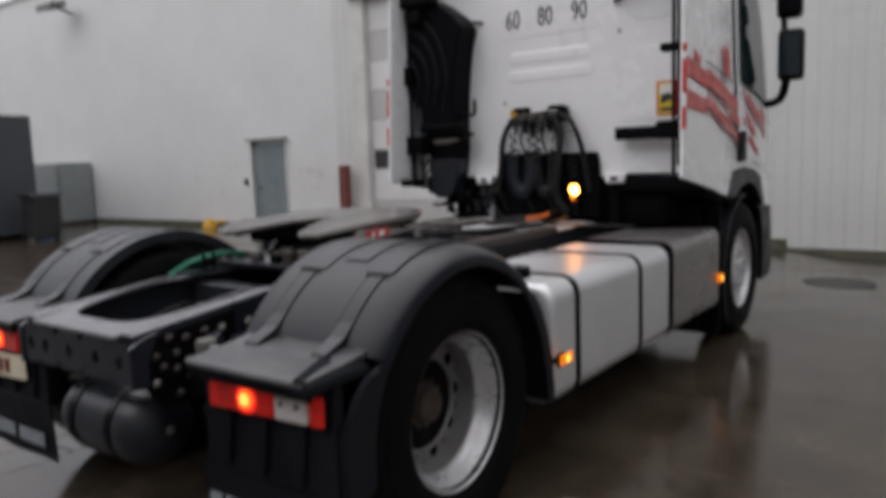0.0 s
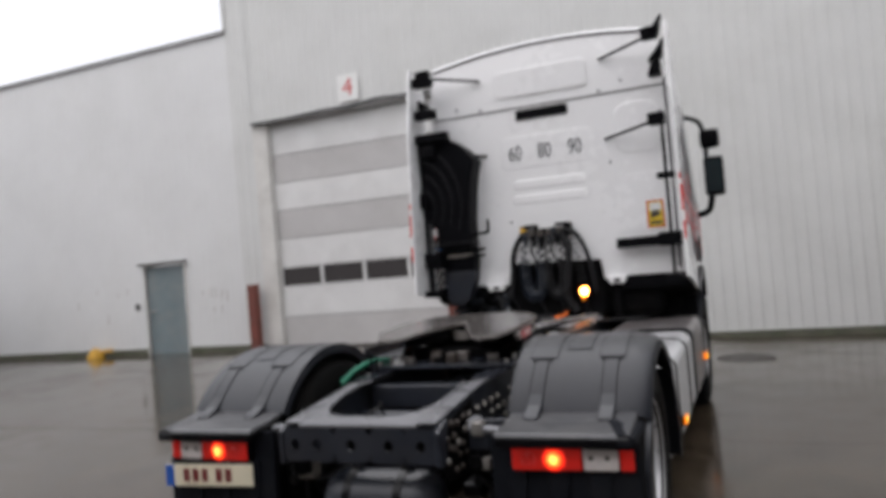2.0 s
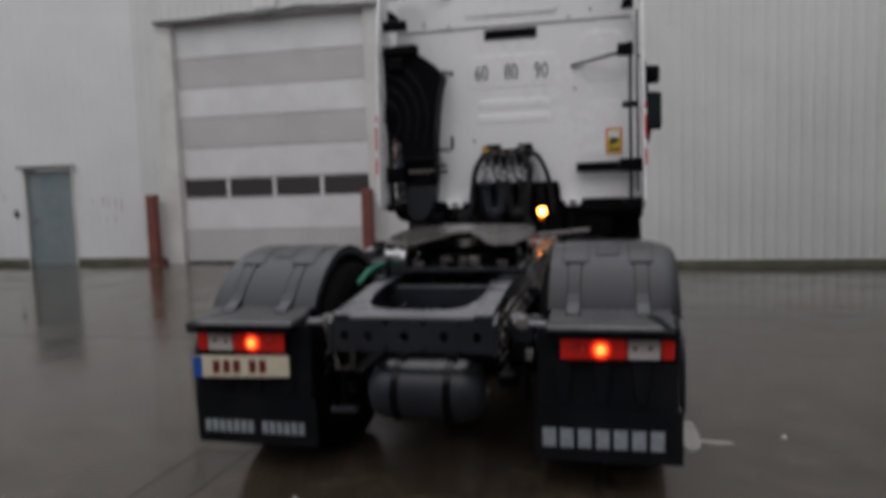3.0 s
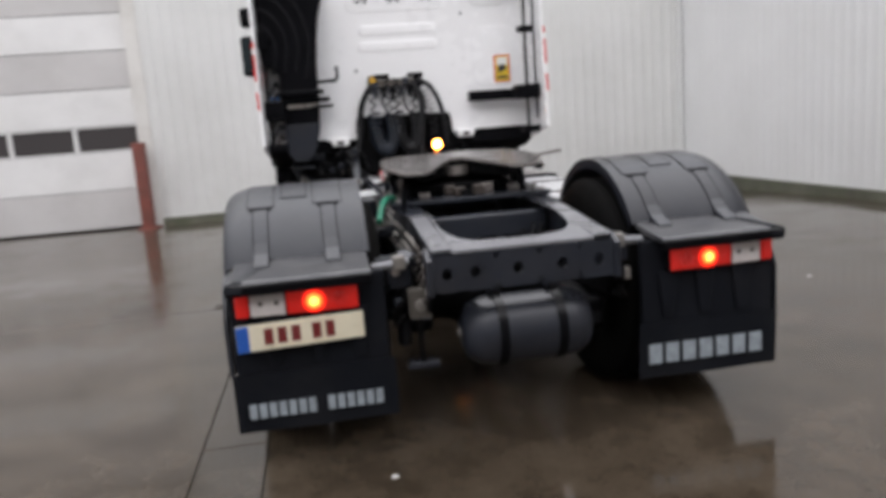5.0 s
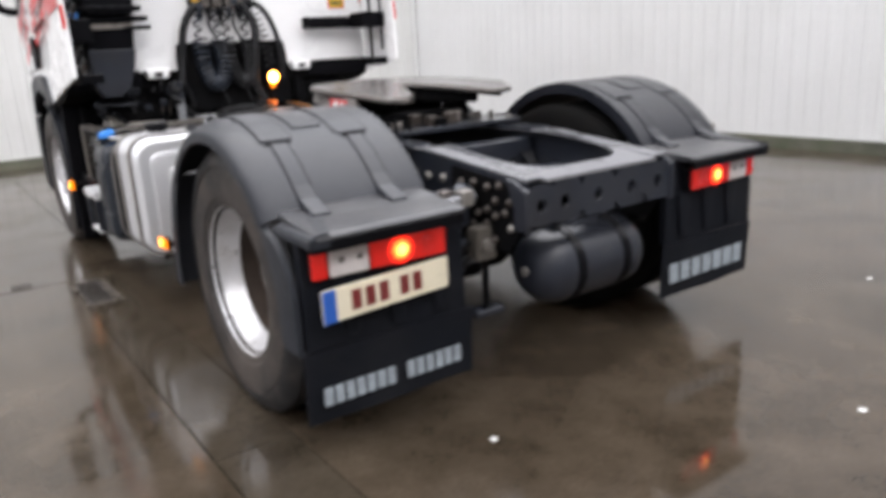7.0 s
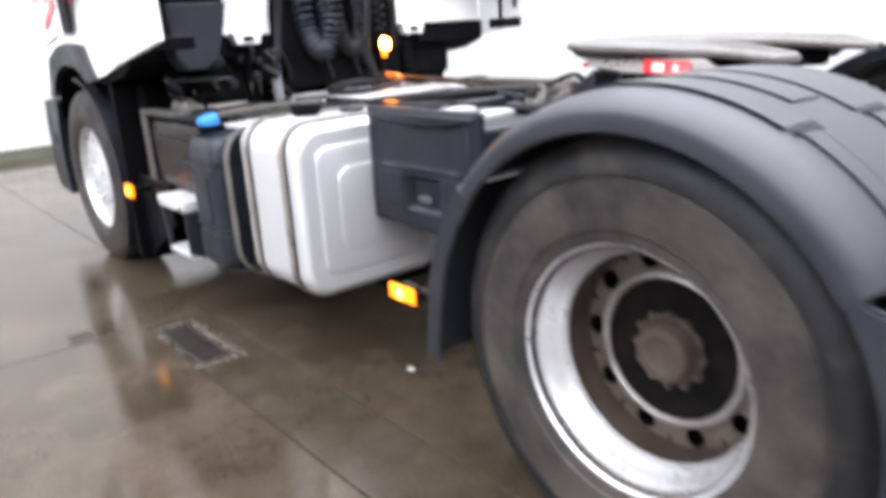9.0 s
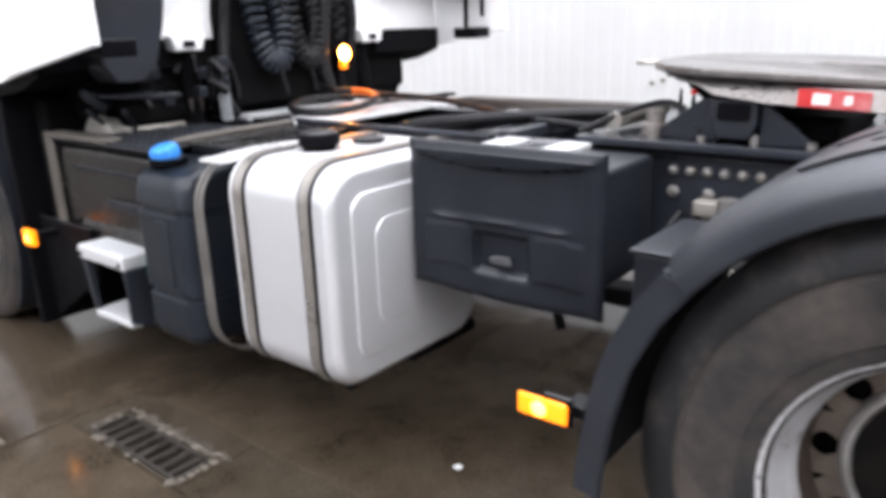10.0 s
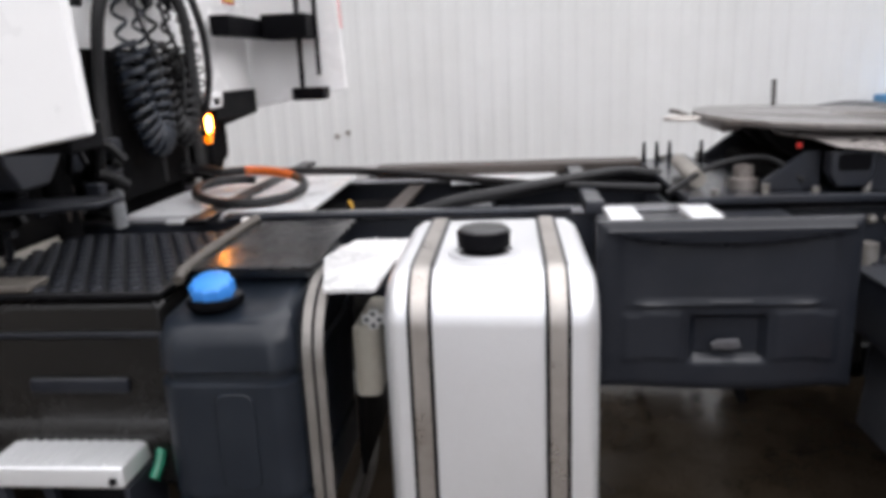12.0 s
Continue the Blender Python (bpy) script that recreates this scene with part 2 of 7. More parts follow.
M_ALU = mat("brushed_aluminium", (0.80, 0.81, 0.82), 0.36, 0.5, 0.05, 3, 0.04, 150, (0.5, 0.5, 0.5), 0.25)
M_TANKW = mat("pale_alu_tank", (0.76, 0.765, 0.78), 0.38, 0.6, 0.04, 2.5, 0.04, 150, (0.55, 0.54, 0.52), 0.25)
M_TANKB = mat("dirty_alu_cover", (0.33, 0.31, 0.31), 0.35, 0.6, 0.12, 3, 0.05, 90, (0.2, 0.17, 0.15), 0.6)
M_STEEL = mat("stainless_band", (0.45, 0.42, 0.39), 0.35, 0.8, 0.12, 9, 0.05, 120, (0.2, 0.16, 0.13), 0.5)
M_FIFTH = mat("worn_fifth_wheel_steel", (0.20, 0.185, 0.175), 0.38, 0.6, 0.3, 7, 0.2, 60, (0.09, 0.06, 0.05), 0.7, wet=0.2)
M_BOLT = mat("zinc_bolts", (0.27, 0.255, 0.24), 0.45, 0.6, 0.2, 20, 0, 60, (0.2, 0.17, 0.13), 0.6)
M_HOSE = mat("black_rubber_hose", (0.007, 0.007, 0.008), 0.45, 0, 0.2, 10, spec=0.3)
M_COILB = mat("blue_black_coil", (0.010, 0.014, 0.022), 0.35, 0, 0.2, 10, spec=0.35)
M_GREEN = mat("green_airline", (0.02, 0.20, 0.12), 0.4, 0, 0.2, 10)
M_BLUECAP = mat("blue_cap_plastic", (0.04, 0.24, 0.70), 0.4, 0, 0.1, 10, 0.1, 100)
M_BEIGE = mat("beige_canister", (0.48, 0.45, 0.38), 0.5, 0, 0.1, 5)
M_RED = mat("red_decal", (0.55, 0.03, 0.03), 0.35, 0, 0.1, 12, 0, 60, (0.75, 0.7, 0.7), 0.35)
M_REDR = mat("red_reflector", (0.60, 0.02, 0.015), 0.25, 0, 0.05, 10)
M_YELLOW = mat("yellow_sticker", (0.72, 0.50, 0.03), 0.4, 0, 0.08, 12)
M_PAPER = mat("white_sticker", (0.78, 0.78, 0.76), 0.4, 0, 0.05, 12)
M_INK = mat("dark_ink", (0.03, 0.03, 0.035), 0.5, 0, 0.1, 12)
M_PLATE = mat("number_plate_cream", (0.72, 0.66, 0.50), 0.35, 0, 0.06, 8)
M_PLATE_R = mat("plate_dark_red", (0.16, 0.02, 0.02), 0.4, 0, 0.1, 10)
M_EUBLUE = mat("plate_blue", (0.02, 0.10, 0.42), 0.35, 0, 0.1, 10)
M_FLAPINK = mat("pale_blue_grey_print", (0.30, 0.34, 0.37), 0.6, 0, 0.15, 40, 0, 120, (0.05, 0.05, 0.05), 0.5)
M_LENS_R = mat("red_lens", (0.46, 0.014, 0.010), 0.12, 0, 0.05, 30, 0, 60, emit=(1.0, 0.03, 0.02), strength=0.12)
M_LENS_W = mat("clear_lens", (0.62, 0.58, 0.56), 0.12, 0, 0.06, 60, 0.3, 60)
M_GLOW_H = mat("red_lens_aglow", (0.6, 0.02, 0.01), 0.15, 0, 0.02, 10, emit=(1.0, 0.02, 0.008), strength=1.0)
M_GLOW_R = mat("lit_tail_bulb", (0.9, 0.2, 0.02), 0.2, 0, 0.02, 10, emit=(1.0, 0.10, 0.014), strength=2.2)
M_GLOW_C = mat("lit_bulb_core", (1.0, 0.5, 0.1), 0.2, 0, 0.02, 10, emit=(1.0, 0.30, 0.05), strength=3.6)
M_AMBER = mat("amber_lens", (0.9, 0.30, 0.01), 0.15, 0, 0.04, 10, emit=(1.0, 0.20, 0.0), strength=0.8)
M_AMBER_C = mat("amber_lit_core", (1.0, 0.6, 0.1), 0.15, 0, 0.02, 10, emit=(1.0, 0.50, 0.06), strength=3.0)
M_BEACON = mat("amber_work_light", (1.0, 0.5, 0.1), 0.15, 0, 0.02, 10, emit=(1.0, 0.34, 0.05), strength=45.0)
M_GLASS = glass_mat("dark_window_glass", (0.012, 0.022, 0.026))
M_PANE = glass_mat("dusty_gate_pane", (0.055, 0.05, 0.05), 0.12)
M_CAST = mat("cast_iron", (0.040, 0.034, 0.029), 0.45, 0.3, 0.3, 15, 0.3, 60)
M_PAINTMARK = mat("white_road_paint", (0.40, 0.385, 0.35), 0.45, 0, 0.25, 12, 0, 60, (0.14, 0.13, 0.11), 0.8)
M_CONT = mat("dark_grey_container", (0.055, 0.06, 0.068), 0.5, 0, 0.12, 2, 0.02, 30)
M_BIN = mat("black_bin", (0.03, 0.03, 0.032), 0.5, 0, 0.15, 5)
M_CABINET = mat("grey_cabinet", (0.24, 0.26, 0.26), 0.5, 0, 0.12, 2)
M_BLUE = mat("blue_plastic", (0.03, 0.20, 0.42), 0.45, 0, 0.15, 6)
M_TRAY = mat("brown_grey_tray", (0.05, 0.04, 0.034), 0.5, 0.2, 0.25, 8, 0.1, 80)
# Paler base puts the sky's sheen on wet flange tops into the colour.
M_TOP = mat("wet_sheen_steel", (0.21, 0.212, 0.225), 0.30, 0.35, 0.15, 6, 0.1, 90, (0.08, 0.078, 0.078), 0.3)
M_FRIM = mat("silver_wheel_paint", (0.60, 0.60, 0.61), 0.5, 0.25, 0.06, 8, 0, 60, (0.36, 0.34, 0.32), 0.4)
M_HOOP = mat("dull_steel_hoop", (0.24, 0.225, 0.21), 0.4, 0.6, 0.2, 9, 0.05, 120, (0.11, 0.09, 0.075), 0.5)
M_BAR = mat("weathered_bar", (0.10, 0.09, 0.078), 0.55, 0.1, 0.25, 8, 0.15, 80, (0.06, 0.05, 0.042), 0.6)
# Grime taken down to near-black to hold the shade under cab and frame.
M_SHADEGRIME = mat("shade_and_grime_black", (0.004, 0.004, 0.0045), 0.8, 0, 0.4, 9, 0.3, 60, (0.016, 0.014, 0.012), 0.35, spec=0.04)
M_WETBLACK = mat("wet_black_gloss", (0.012, 0.012, 0.013), 0.24, 0, 0.4, 9, 0.1, 60, (0.05, 0.045, 0.04), 0.5, rough_vary=0.12)
M_SHIELD = mat("pale_heat_shield", (0.30, 0.28, 0.25), 0.5, 0.4, 0.2, 6, 0.1, 60, (0.12, 0.1, 0.08), 0.5)
M_HYD = mat("yellow_paint", (0.55, 0.30, 0.02), 0.5, 0, 0.2, 8)
M_CHIP = mat("broken_pale_concrete", (0.13, 0.112, 0.092), 0.6, 0, 0.35, 25, 0.4, 80, (0.07, 0.06, 0.05), 0.6)
M_MOSS = mat("black_wall_scuff", (0.26, 0.235, 0.21), 0.8, 0, 0.4, 30)


# ---- mesh helpers ----
def area_normals(bm, limit):
    """Corner normals weighted by face area, so that flat faces stay flat beside rounded edges."""
    least = math.cos(radians(limit))
    area = {f: f.calc_area() for f in bm.faces}
    out = []
    for f in bm.faces:
        for lo in f.loops:
            total = Vector((0, 0, 0))
            for g2 in lo.vert.link_faces:
                if f.normal.dot(g2.normal) > least:
                    total += g2.normal * area[g2]
            out.append(total.normalized() if total.length > 1e-12 else f.normal.copy())
    return out


def part(name, bm, material, parent=None, label="", smooth=35):
    bmesh.ops.recalc_face_normals(bm, faces=bm.faces)
    me = bpy.data.meshes.new(name)
    bm.to_mesh(me)
    normals = area_normals(bm, 50) if smooth and len(bm.faces) < 900 else None
    bm.free()
    me.materials.append(material)
    if smooth:
        me.shade_smooth()
        if normals:
            me.normals_split_custom_set(normals)
        else:
            me.set_sharp_from_angle(angle=radians(smooth))
    ob = new(name, me)
    ob.parent = parent
    if label:
        ob["label"] = label
    return ob


def box(x0, x1, y0, y1, z0, z1, bevel=0.0, seg=2, bm=None):
    """A box with rounded edges; with bm, added to it."""
    own = bmesh.new()
    bmesh.ops.create_cube(own, size=1)
    for v in own.verts:
        v.co = Vector(((x0 + x1) / 2 + v.co.x * (x1 - x0), (y0 + y1) / 2 + v.co.y * (y1 - y0), (z0 + z1) / 2 + v.co.z * (z1 - z0)))
    if bevel:
        bmesh.ops.bevel(own, geom=list(own.edges), offset=bevel, segments=seg, affect="EDGES", profile=0.5)
    return joined(bm, own)


def joined(bm, own):
    if bm is None:
        return own
    me = bpy.data.meshes.new("tmp")
    own.to_mesh(me)
    own.free()
    bm.from_mesh(me)
    bpy.data.meshes.remove(me)
    return bm


def prism(pts, axis, a0, a1, bevel=0.0, seg=2, bm=None):
    """A polygon extruded along an axis. pts are (y, z) for x, (x, z) for y, (x, y) for z."""
    own = bmesh.new()

    def at(p, a):
        return {"x": (a, p[0], p[1]), "y": (p[0], a, p[1]), "z": (p[0], p[1], a)}[axis]
    lo, hi = [own.verts.new(at(p, a0)) for p in pts], [own.verts.new(at(p, a1)) for p in pts]
    own.faces.new(lo)
    own.faces.new(hi[::-1])
    for i in range(len(pts)):
        j = (i + 1) % len(pts)
        own.faces.new((lo[i], lo[j], hi[j], hi[i]))
    bmesh.ops.recalc_face_normals(own, faces=own.faces)
    if bevel:
        bmesh.ops.bevel(own, geom=list(own.edges), offset=bevel, segments=seg, affect="EDGES", profile=0.5)
    return joined(bm, own)


def round_rect(a0, a1, b0, b1, r, seg=5):
    out = []
    for ca, cb, start in ((a1 - r, b1 - r, 0), (a0 + r, b1 - r, 90), (a0 + r, b0 + r, 180), (a1 - r, b0 + r, 270)):
        for i in range(seg + 1):
            w = radians(start + 90 * i / seg)
            out.append((ca + r * math.cos(w), cb + r * math.sin(w)))
    return out


def lathe(profile, axis, centre, seg=32, bm=None, close=False):
    """Turn a profile of (radius, place along the axis) round an axis through centre."""
    own = bmesh.new()
    cx, cy, cz = centre
    rings = []
    for r, a in profile:
        ring = []
        for i in range(seg):
            w = 2 * math.pi * i / seg
            p, q = r * math.cos(w), r * math.sin(w)
            ring.append(own.verts.new({"x": (a + cx, cy + p, cz + q), "y": (cx + p, a + cy, cz + q), "z": (cx + p, cy + q, a + cz)}[axis]))
        rings.append(ring)
    pairs = list(zip(rings, rings[1:])) + ([(rings[-1], rings[0])] if close else [])
    for r0, r1 in pairs:
        for i in range(seg):
            j = (i + 1) % seg
            own.faces.new((r0[i], r0[j], r1[j], r1[i]))
    if not close:
        own.faces.new(rings[0][::-1])
        own.faces.new(rings[-1])
    bmesh.ops.remove_doubles(own, verts=own.verts, dist=1e-5)
    return joined(bm, own)


def cyl(p0, p1, r, seg=16, bm=None, r1=None):
    own = bmesh.new()
    p0, p1 = Vector(p0), Vector(p1)
    d = (p1 - p0)
    bmesh.ops.create_cone(own, cap_ends=True, segments=seg, radius1=r, radius2=r if r1 is None else r1, depth=d.length)
    m = Matrix.Translation((p0 + p1) / 2) @ d.to_track_quat("Z", "Y").to_matrix().to_4x4()
    bmesh.ops.transform(own, matrix=m, verts=own.verts)
    return joined(bm, own)


def spline(points, n=8):
    """Points along a smooth line through the given ones."""
    p = [Vector(q) for q in points]
    p = [2 * p[0] - p[1]] + p + [2 * p[-1] - p[-2]]
    out = []
    for i in range(1, len(p) - 2):
        a, b, c, d = p[i - 1:i + 3]
        for k in range(n):
            t = k / n
            out.append(0.5 * (2 * b + (c - a) * t + (2 * a - 5 * b + 4 * c - d) * t * t + (3 * b - a - 3 * c + d) * t ** 3))
    return out + [p[-2]]


def tube(path, r, seg=8, bm=None):
    own = bmesh.new()
    rings, side = [], None
    for i, p in enumerate(path):
        t = (path[min(i + 1, len(path) - 1)] - path[max(i - 1, 0)]).normalized()
        if side is None:
            side = t.orthogonal().normalized()
        side = (side - t * side.dot(t)).normalized()
        up = t.cross(side)
        rings.append([own.verts.new(p + r * (math.cos(w) * side + math.sin(w) * up)) for w in (2 * math.pi * k / seg for k in range(seg))])
    for r0, r1 in zip(rings, rings[1:]):
        for i in range(seg):
            j = (i + 1) % seg
            own.faces.new((r0[i], r0[j], r1[j], r1[i]))
    own.faces.new(rings[0][::-1])
    own.faces.new(rings[-1])
    return joined(bm, own)


def coil(points, radius, turns, wire, per=12):
    """A helix wound round a smooth line."""
    line = spline(points, 12)
    total = turns * per
    out = []
    for k in range(total + 1):
        f = k / total * (len(line) - 1)
        i = min(int(f), len(line) - 2)
        c = line[i].lerp(line[i + 1], f - i)
        t = (line[i + 1] - line[i]).normalized()
        a = t.cross(Vector((0, 1, 0.01))).normalized()
        b = t.cross(a)
        w = 2 * math.pi * k / per
        out.append(c + radius * (math.cos(w) * a + math.sin(w) * b))
    return tube(out, wire, 6)


def thing(name, label, category, group="", kind=""):
    return tagged(new(name), label, category, group, kind)


def text_part(body, size, origin, turn, material, parent, name, label="", extrude=0.002):
    """Built-in lettering as a mesh, centred on origin."""
    cu = bpy.data.curves.new(name, "FONT")
    cu.body, cu.size, cu.align_x, cu.align_y, cu.extrude = body, size, "CENTER", "CENTER", extrude
    tmp = bpy.data.objects.new("tmp", cu)
    scene.collection.objects.link(tmp)
    bpy.context.view_layer.update()
    me = bpy.data.meshes.new_from_object(tmp.evaluated_get(bpy.context.evaluated_depsgraph_get()))
    bpy.data.objects.remove(tmp)
    bpy.data.curves.remove(cu)
    me.transform(Matrix.Translation(origin) @ turn)
    me.materials.clear()
    me.materials.append(material)
    me.name = name
    ob = new(name, me)
    ob.parent = parent
    if label:
        ob["label"] = label
    return ob


FACE_BACK = Matrix.Rotation(radians(90), 4, "X")       # lettering that is read from behind the truck


# ---- the yard ----
WALL_Y, WALL_X = 10.7, 6.4          # faces of the two walls that meet in the corner
LOW_TOP, HIGH_TOP, EAST_TOP, STEP_X = 7.3, 11.5, 6.5, -9.05


def ribbed(a0, a1, z0, z1, at, axis, pitch=0.2, depth=0.0095):
    """A sheet of vertical trapezoid ribs between a0 and a1; ribs stand out towards -y (axis x) or -x (axis y)."""
    own = bmesh.new()
    prof, a = [], a0
    while a < a1 - 1e-4:
        for f, d in ((0, 0), (0.52, 0), (0.62, depth), (0.90, depth), (1.0, 0)):
            p = a + f * pitch
            if p <= a1 + 1e-4 and (not prof or p > prof[-1][0] + 1e-5):
                prof.append((p, d))
        a += pitch
    prof.append((a1, prof[-1][1]))

    def at_place(p, d, z):
        return (p, at - d, z) if axis == "x" else (at - d, p, z)
    lo = [own.verts.new(at_place(p, d, z0)) for p, d in prof]
    hi = [own.verts.new(at_place(p, d, z1)) for p, d in prof]
    for i in range(len(prof) - 1):
        own.faces.new((lo[i], lo[i + 1], hi[i + 1], hi[i]))
    return own


wall = tagged(part("wall_north", box(-60, -11.98, WALL_Y + 0.02, WALL_Y + 0.3, 0, LOW_TOP), M_CLAD), "white ribbed steel-clad wall of a tall warehouse", "wall", kind="structure")
core = bmesh.new()
for x0, x1, z0, z1 in ((-60, -11.98, 0, LOW_TOP), (-11.98, -10.76, 2.14, LOW_TOP), (-10.76, STEP_X, 0, LOW_TOP), (STEP_X, -8.48, 0, HIGH_TOP),
                       (-8.48, -3.60, 5.05, HIGH_TOP), (-3.60, WALL_X + 0.3, -0.2, HIGH_TOP)):
    box(x0, x1, WALL_Y + 0.02, WALL_Y + 0.3, z0, z1, bm=core)
old = wall.data
me = bpy.data.meshes.new("wall_north")
core.to_mesh(me)
core.free()
me.materials.append(M_CLAD)
wall.data = me
bpy.data.meshes.remove(old)
for x0, x1, z0, z1 in ((-59.9, -11.98, 0.14, LOW_TOP), (-11.98, -10.76, 2.14, LOW_TOP), (-10.76, STEP_X, 0.14, LOW_TOP), (STEP_X, -8.48, 0.14, HIGH_TOP),
                       (-8.48, -3.60, 5.05, HIGH_TOP), (-3.60, 0.40, 0.14, HIGH_TOP), (0.40, WALL_X, 0.005, HIGH_TOP)):
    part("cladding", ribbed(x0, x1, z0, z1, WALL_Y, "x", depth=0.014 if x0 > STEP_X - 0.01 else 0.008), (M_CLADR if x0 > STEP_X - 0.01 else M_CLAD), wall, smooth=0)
for x0, x1, z0, z1 in ((-60, -11.98, 0, 0.135), (-10.76, -8.48, 0, 0.135), (-3.60, 0.40, -0.1, 0.135), (0.401, WALL_X, -0.2, 0.0)):
    tagged(part("baseboard", box(x0, x1, WALL_Y - 0.045, WALL_Y + 0.015, z0, z1, 0.008), M_PLINTH), "dark mossy concrete plinth along the wall foot", "plinth", kind="structure")
roof_trim = tagged(part("trim", box(-60, STEP_X, WALL_Y - 0.06, WALL_Y + 0.36, LOW_TOP, LOW_TOP + 0.10, 0.01), M_TRIMG), "grey metal eaves flashing", "trim", kind="structure")
part("corner_post", box(STEP_X - 0.03, STEP_X + 0.05, WALL_Y - 0.05, WALL_Y + 0.25, LOW_TOP + 0.1, HIGH_TOP, 0.005), M_CLADR, roof_trim)
tagged(part("roof", box(-60, WALL_X, WALL_Y + 0.31, WALL_Y + 30, LOW_TOP - 0.3, LOW_TOP - 0.1), M_FLASH), "flat grey warehouse roof", "roof", kind="structure")

wall_e = tagged(part("wall_east", box(WALL_X + 0.02, WALL_X + 0.3, -30, WALL_Y + 0.015, -0.2, EAST_TOP), M_CLAD), "white ribbed steel-clad side wall of the warehouse", "wall", kind="structure")
part("cladding", ribbed(-30, WALL_Y - 0.035, 0.14, EAST_TOP, WALL_X, "y", depth=0.009), M_CLAD, wall_e, smooth=0)
tagged(part("baseboard", box(WALL_X - 0.05, WALL_X + 0.015, -30, WALL_Y - 0.05, -0.2, 0.135, 0.008), M_PLINTH), "dark mossy concrete plinth along the wall foot", "plinth", kind="structure")
corner = tagged(part("trim", box(WALL_X - 0.09, WALL_X - 0.035, WALL_Y - 0.09, WALL_Y - 0.035, 0.14, EAST_TOP, 0.006), M_CLAD), "white corner flashing where the walls meet", "trim", kind="structure")

# Unseen wall, added to cut the low sky light behind the camera.
tagged(part("wall_south", box(-60, WALL_X + 0.3, -14.3, -14.0, -0.2, 9.5), M_BLOCKWALL), "unseen grey wall added to block low light from the south", "wall", kind="structure")

# scuffs and a patch on the east wall
scuff = tagged(part("wall_scuff", lathe([(0.0, -0.005), (0.030, -0.004), (0.034, 0.0), (0.0, 0.006)], "x", (WALL_X - 0.037, 4.52, 0.62), 9), M_MOSS), "small dark scuff on the white cladding", "scuff", "scuffs on the wall")
for y, z, k in ((4.38, 0.66, 0.8), (3.78, 0.22, 0.9)):
    copy_thing(scuff, Matrix.Translation((0, y - 4.52, z - 0.62)))

streak = None
for x, z, h in ((-10.26, 1.40, 0.10), (-10.02, 1.40, 0.20), (-9.88, 1.38, 0.22), (-9.70, 1.34, 0.24), (-9.55, 1.30, 0.24), (-9.95, 1.0, 0.10), (-9.72, 1.0, 0.16), (-13.3, 0.9, 0.3), (-14.3, 1.3, 0.2), (-12.6, 1.55, 0.14), (-12.9, 1.5, 0.10), (-13.6, 1.62, 0.12)):
    if streak is None:
        streak = tagged(part("wall_streak", prism([(-0.012, -0.5), (0.012, -0.5), (0.016, 0.4), (0.004, 0.5), (-0.014, 0.42)], "y", 0.0, 0.002), M_STREAK), "thin rusty streak on the white cladding", "stain", "streaks on the wall")
        streak.data.transform(Matrix.Translation((x, WALL_Y - 0.0125, z)) @ Matrix.Diagonal((1, 1, h, 1)))
        first_at = (x, z, h)
    else:
        copy_thing(streak, Matrix.Translation((x, 0, z)) @ Matrix.Diagonal((1, 1, h / first_at[2], 1)) @ Matrix.Translation((-first_at[0], 0, -first_at[1])))

# personnel door
door = thing("door_1", "blue-grey steel service door, closed, with a worn lower half", "door", kind="structure")
part("frame", prism([(-12.01, 0.0), (-11.98, 0.0), (-11.98, 2.14), (-10.76, 2.14), (-10.76, 0.0), (-10.73, 0.0), (-10.73, 2.17), (-12.01, 2.17)], "y", WALL_Y - 0.055, WALL_Y + 0.05, 0.004, 1), M_JAMB, door)
leaf = part("leaf", box(-11.97, -10.77, WALL_Y + 0.03, WALL_Y + 0.08, 0.0, 2.12, 0.006), M_DOOR, door)
part("door_handle", box(-11.90, -11.76, WALL_Y - 0.03, WALL_Y + 0.035, 1.02, 1.06, 0.01), M_STEEL, leaf, "steel lever handle")
part("canopy", box(-12.12, -10.62, WALL_Y - 0.14, WALL_Y - 0.058, 2.175, 2.22, 0.008), M_FLASH, door, "narrow dark rain strip over the door")
tagged(part("switch_box", box(-12.32, -12.24, WALL_Y - 0.07, WALL_Y - 0.002, 1.1, 1.25, 0.01), M_FLASH), "small dark switch box beside the service door", "switch box")

# sectional gate 4
gate = thing("door_2", "closed sectional gate in white and grey bands with a window row", "gate", kind="structure")
GX0, GX1, GY = -8.09, -3.84, WALL_Y + 0.12
rows = [(0.03, 0.71, 1), (0.71, 1.375, 0), (1.375, 1.83, 2), (1.83, 2.46, 0), (2.46, 3.10, 1), (3.10, 3.72, 0), (3.72, 4.35, 1), (4.35, 5.03, 0)]
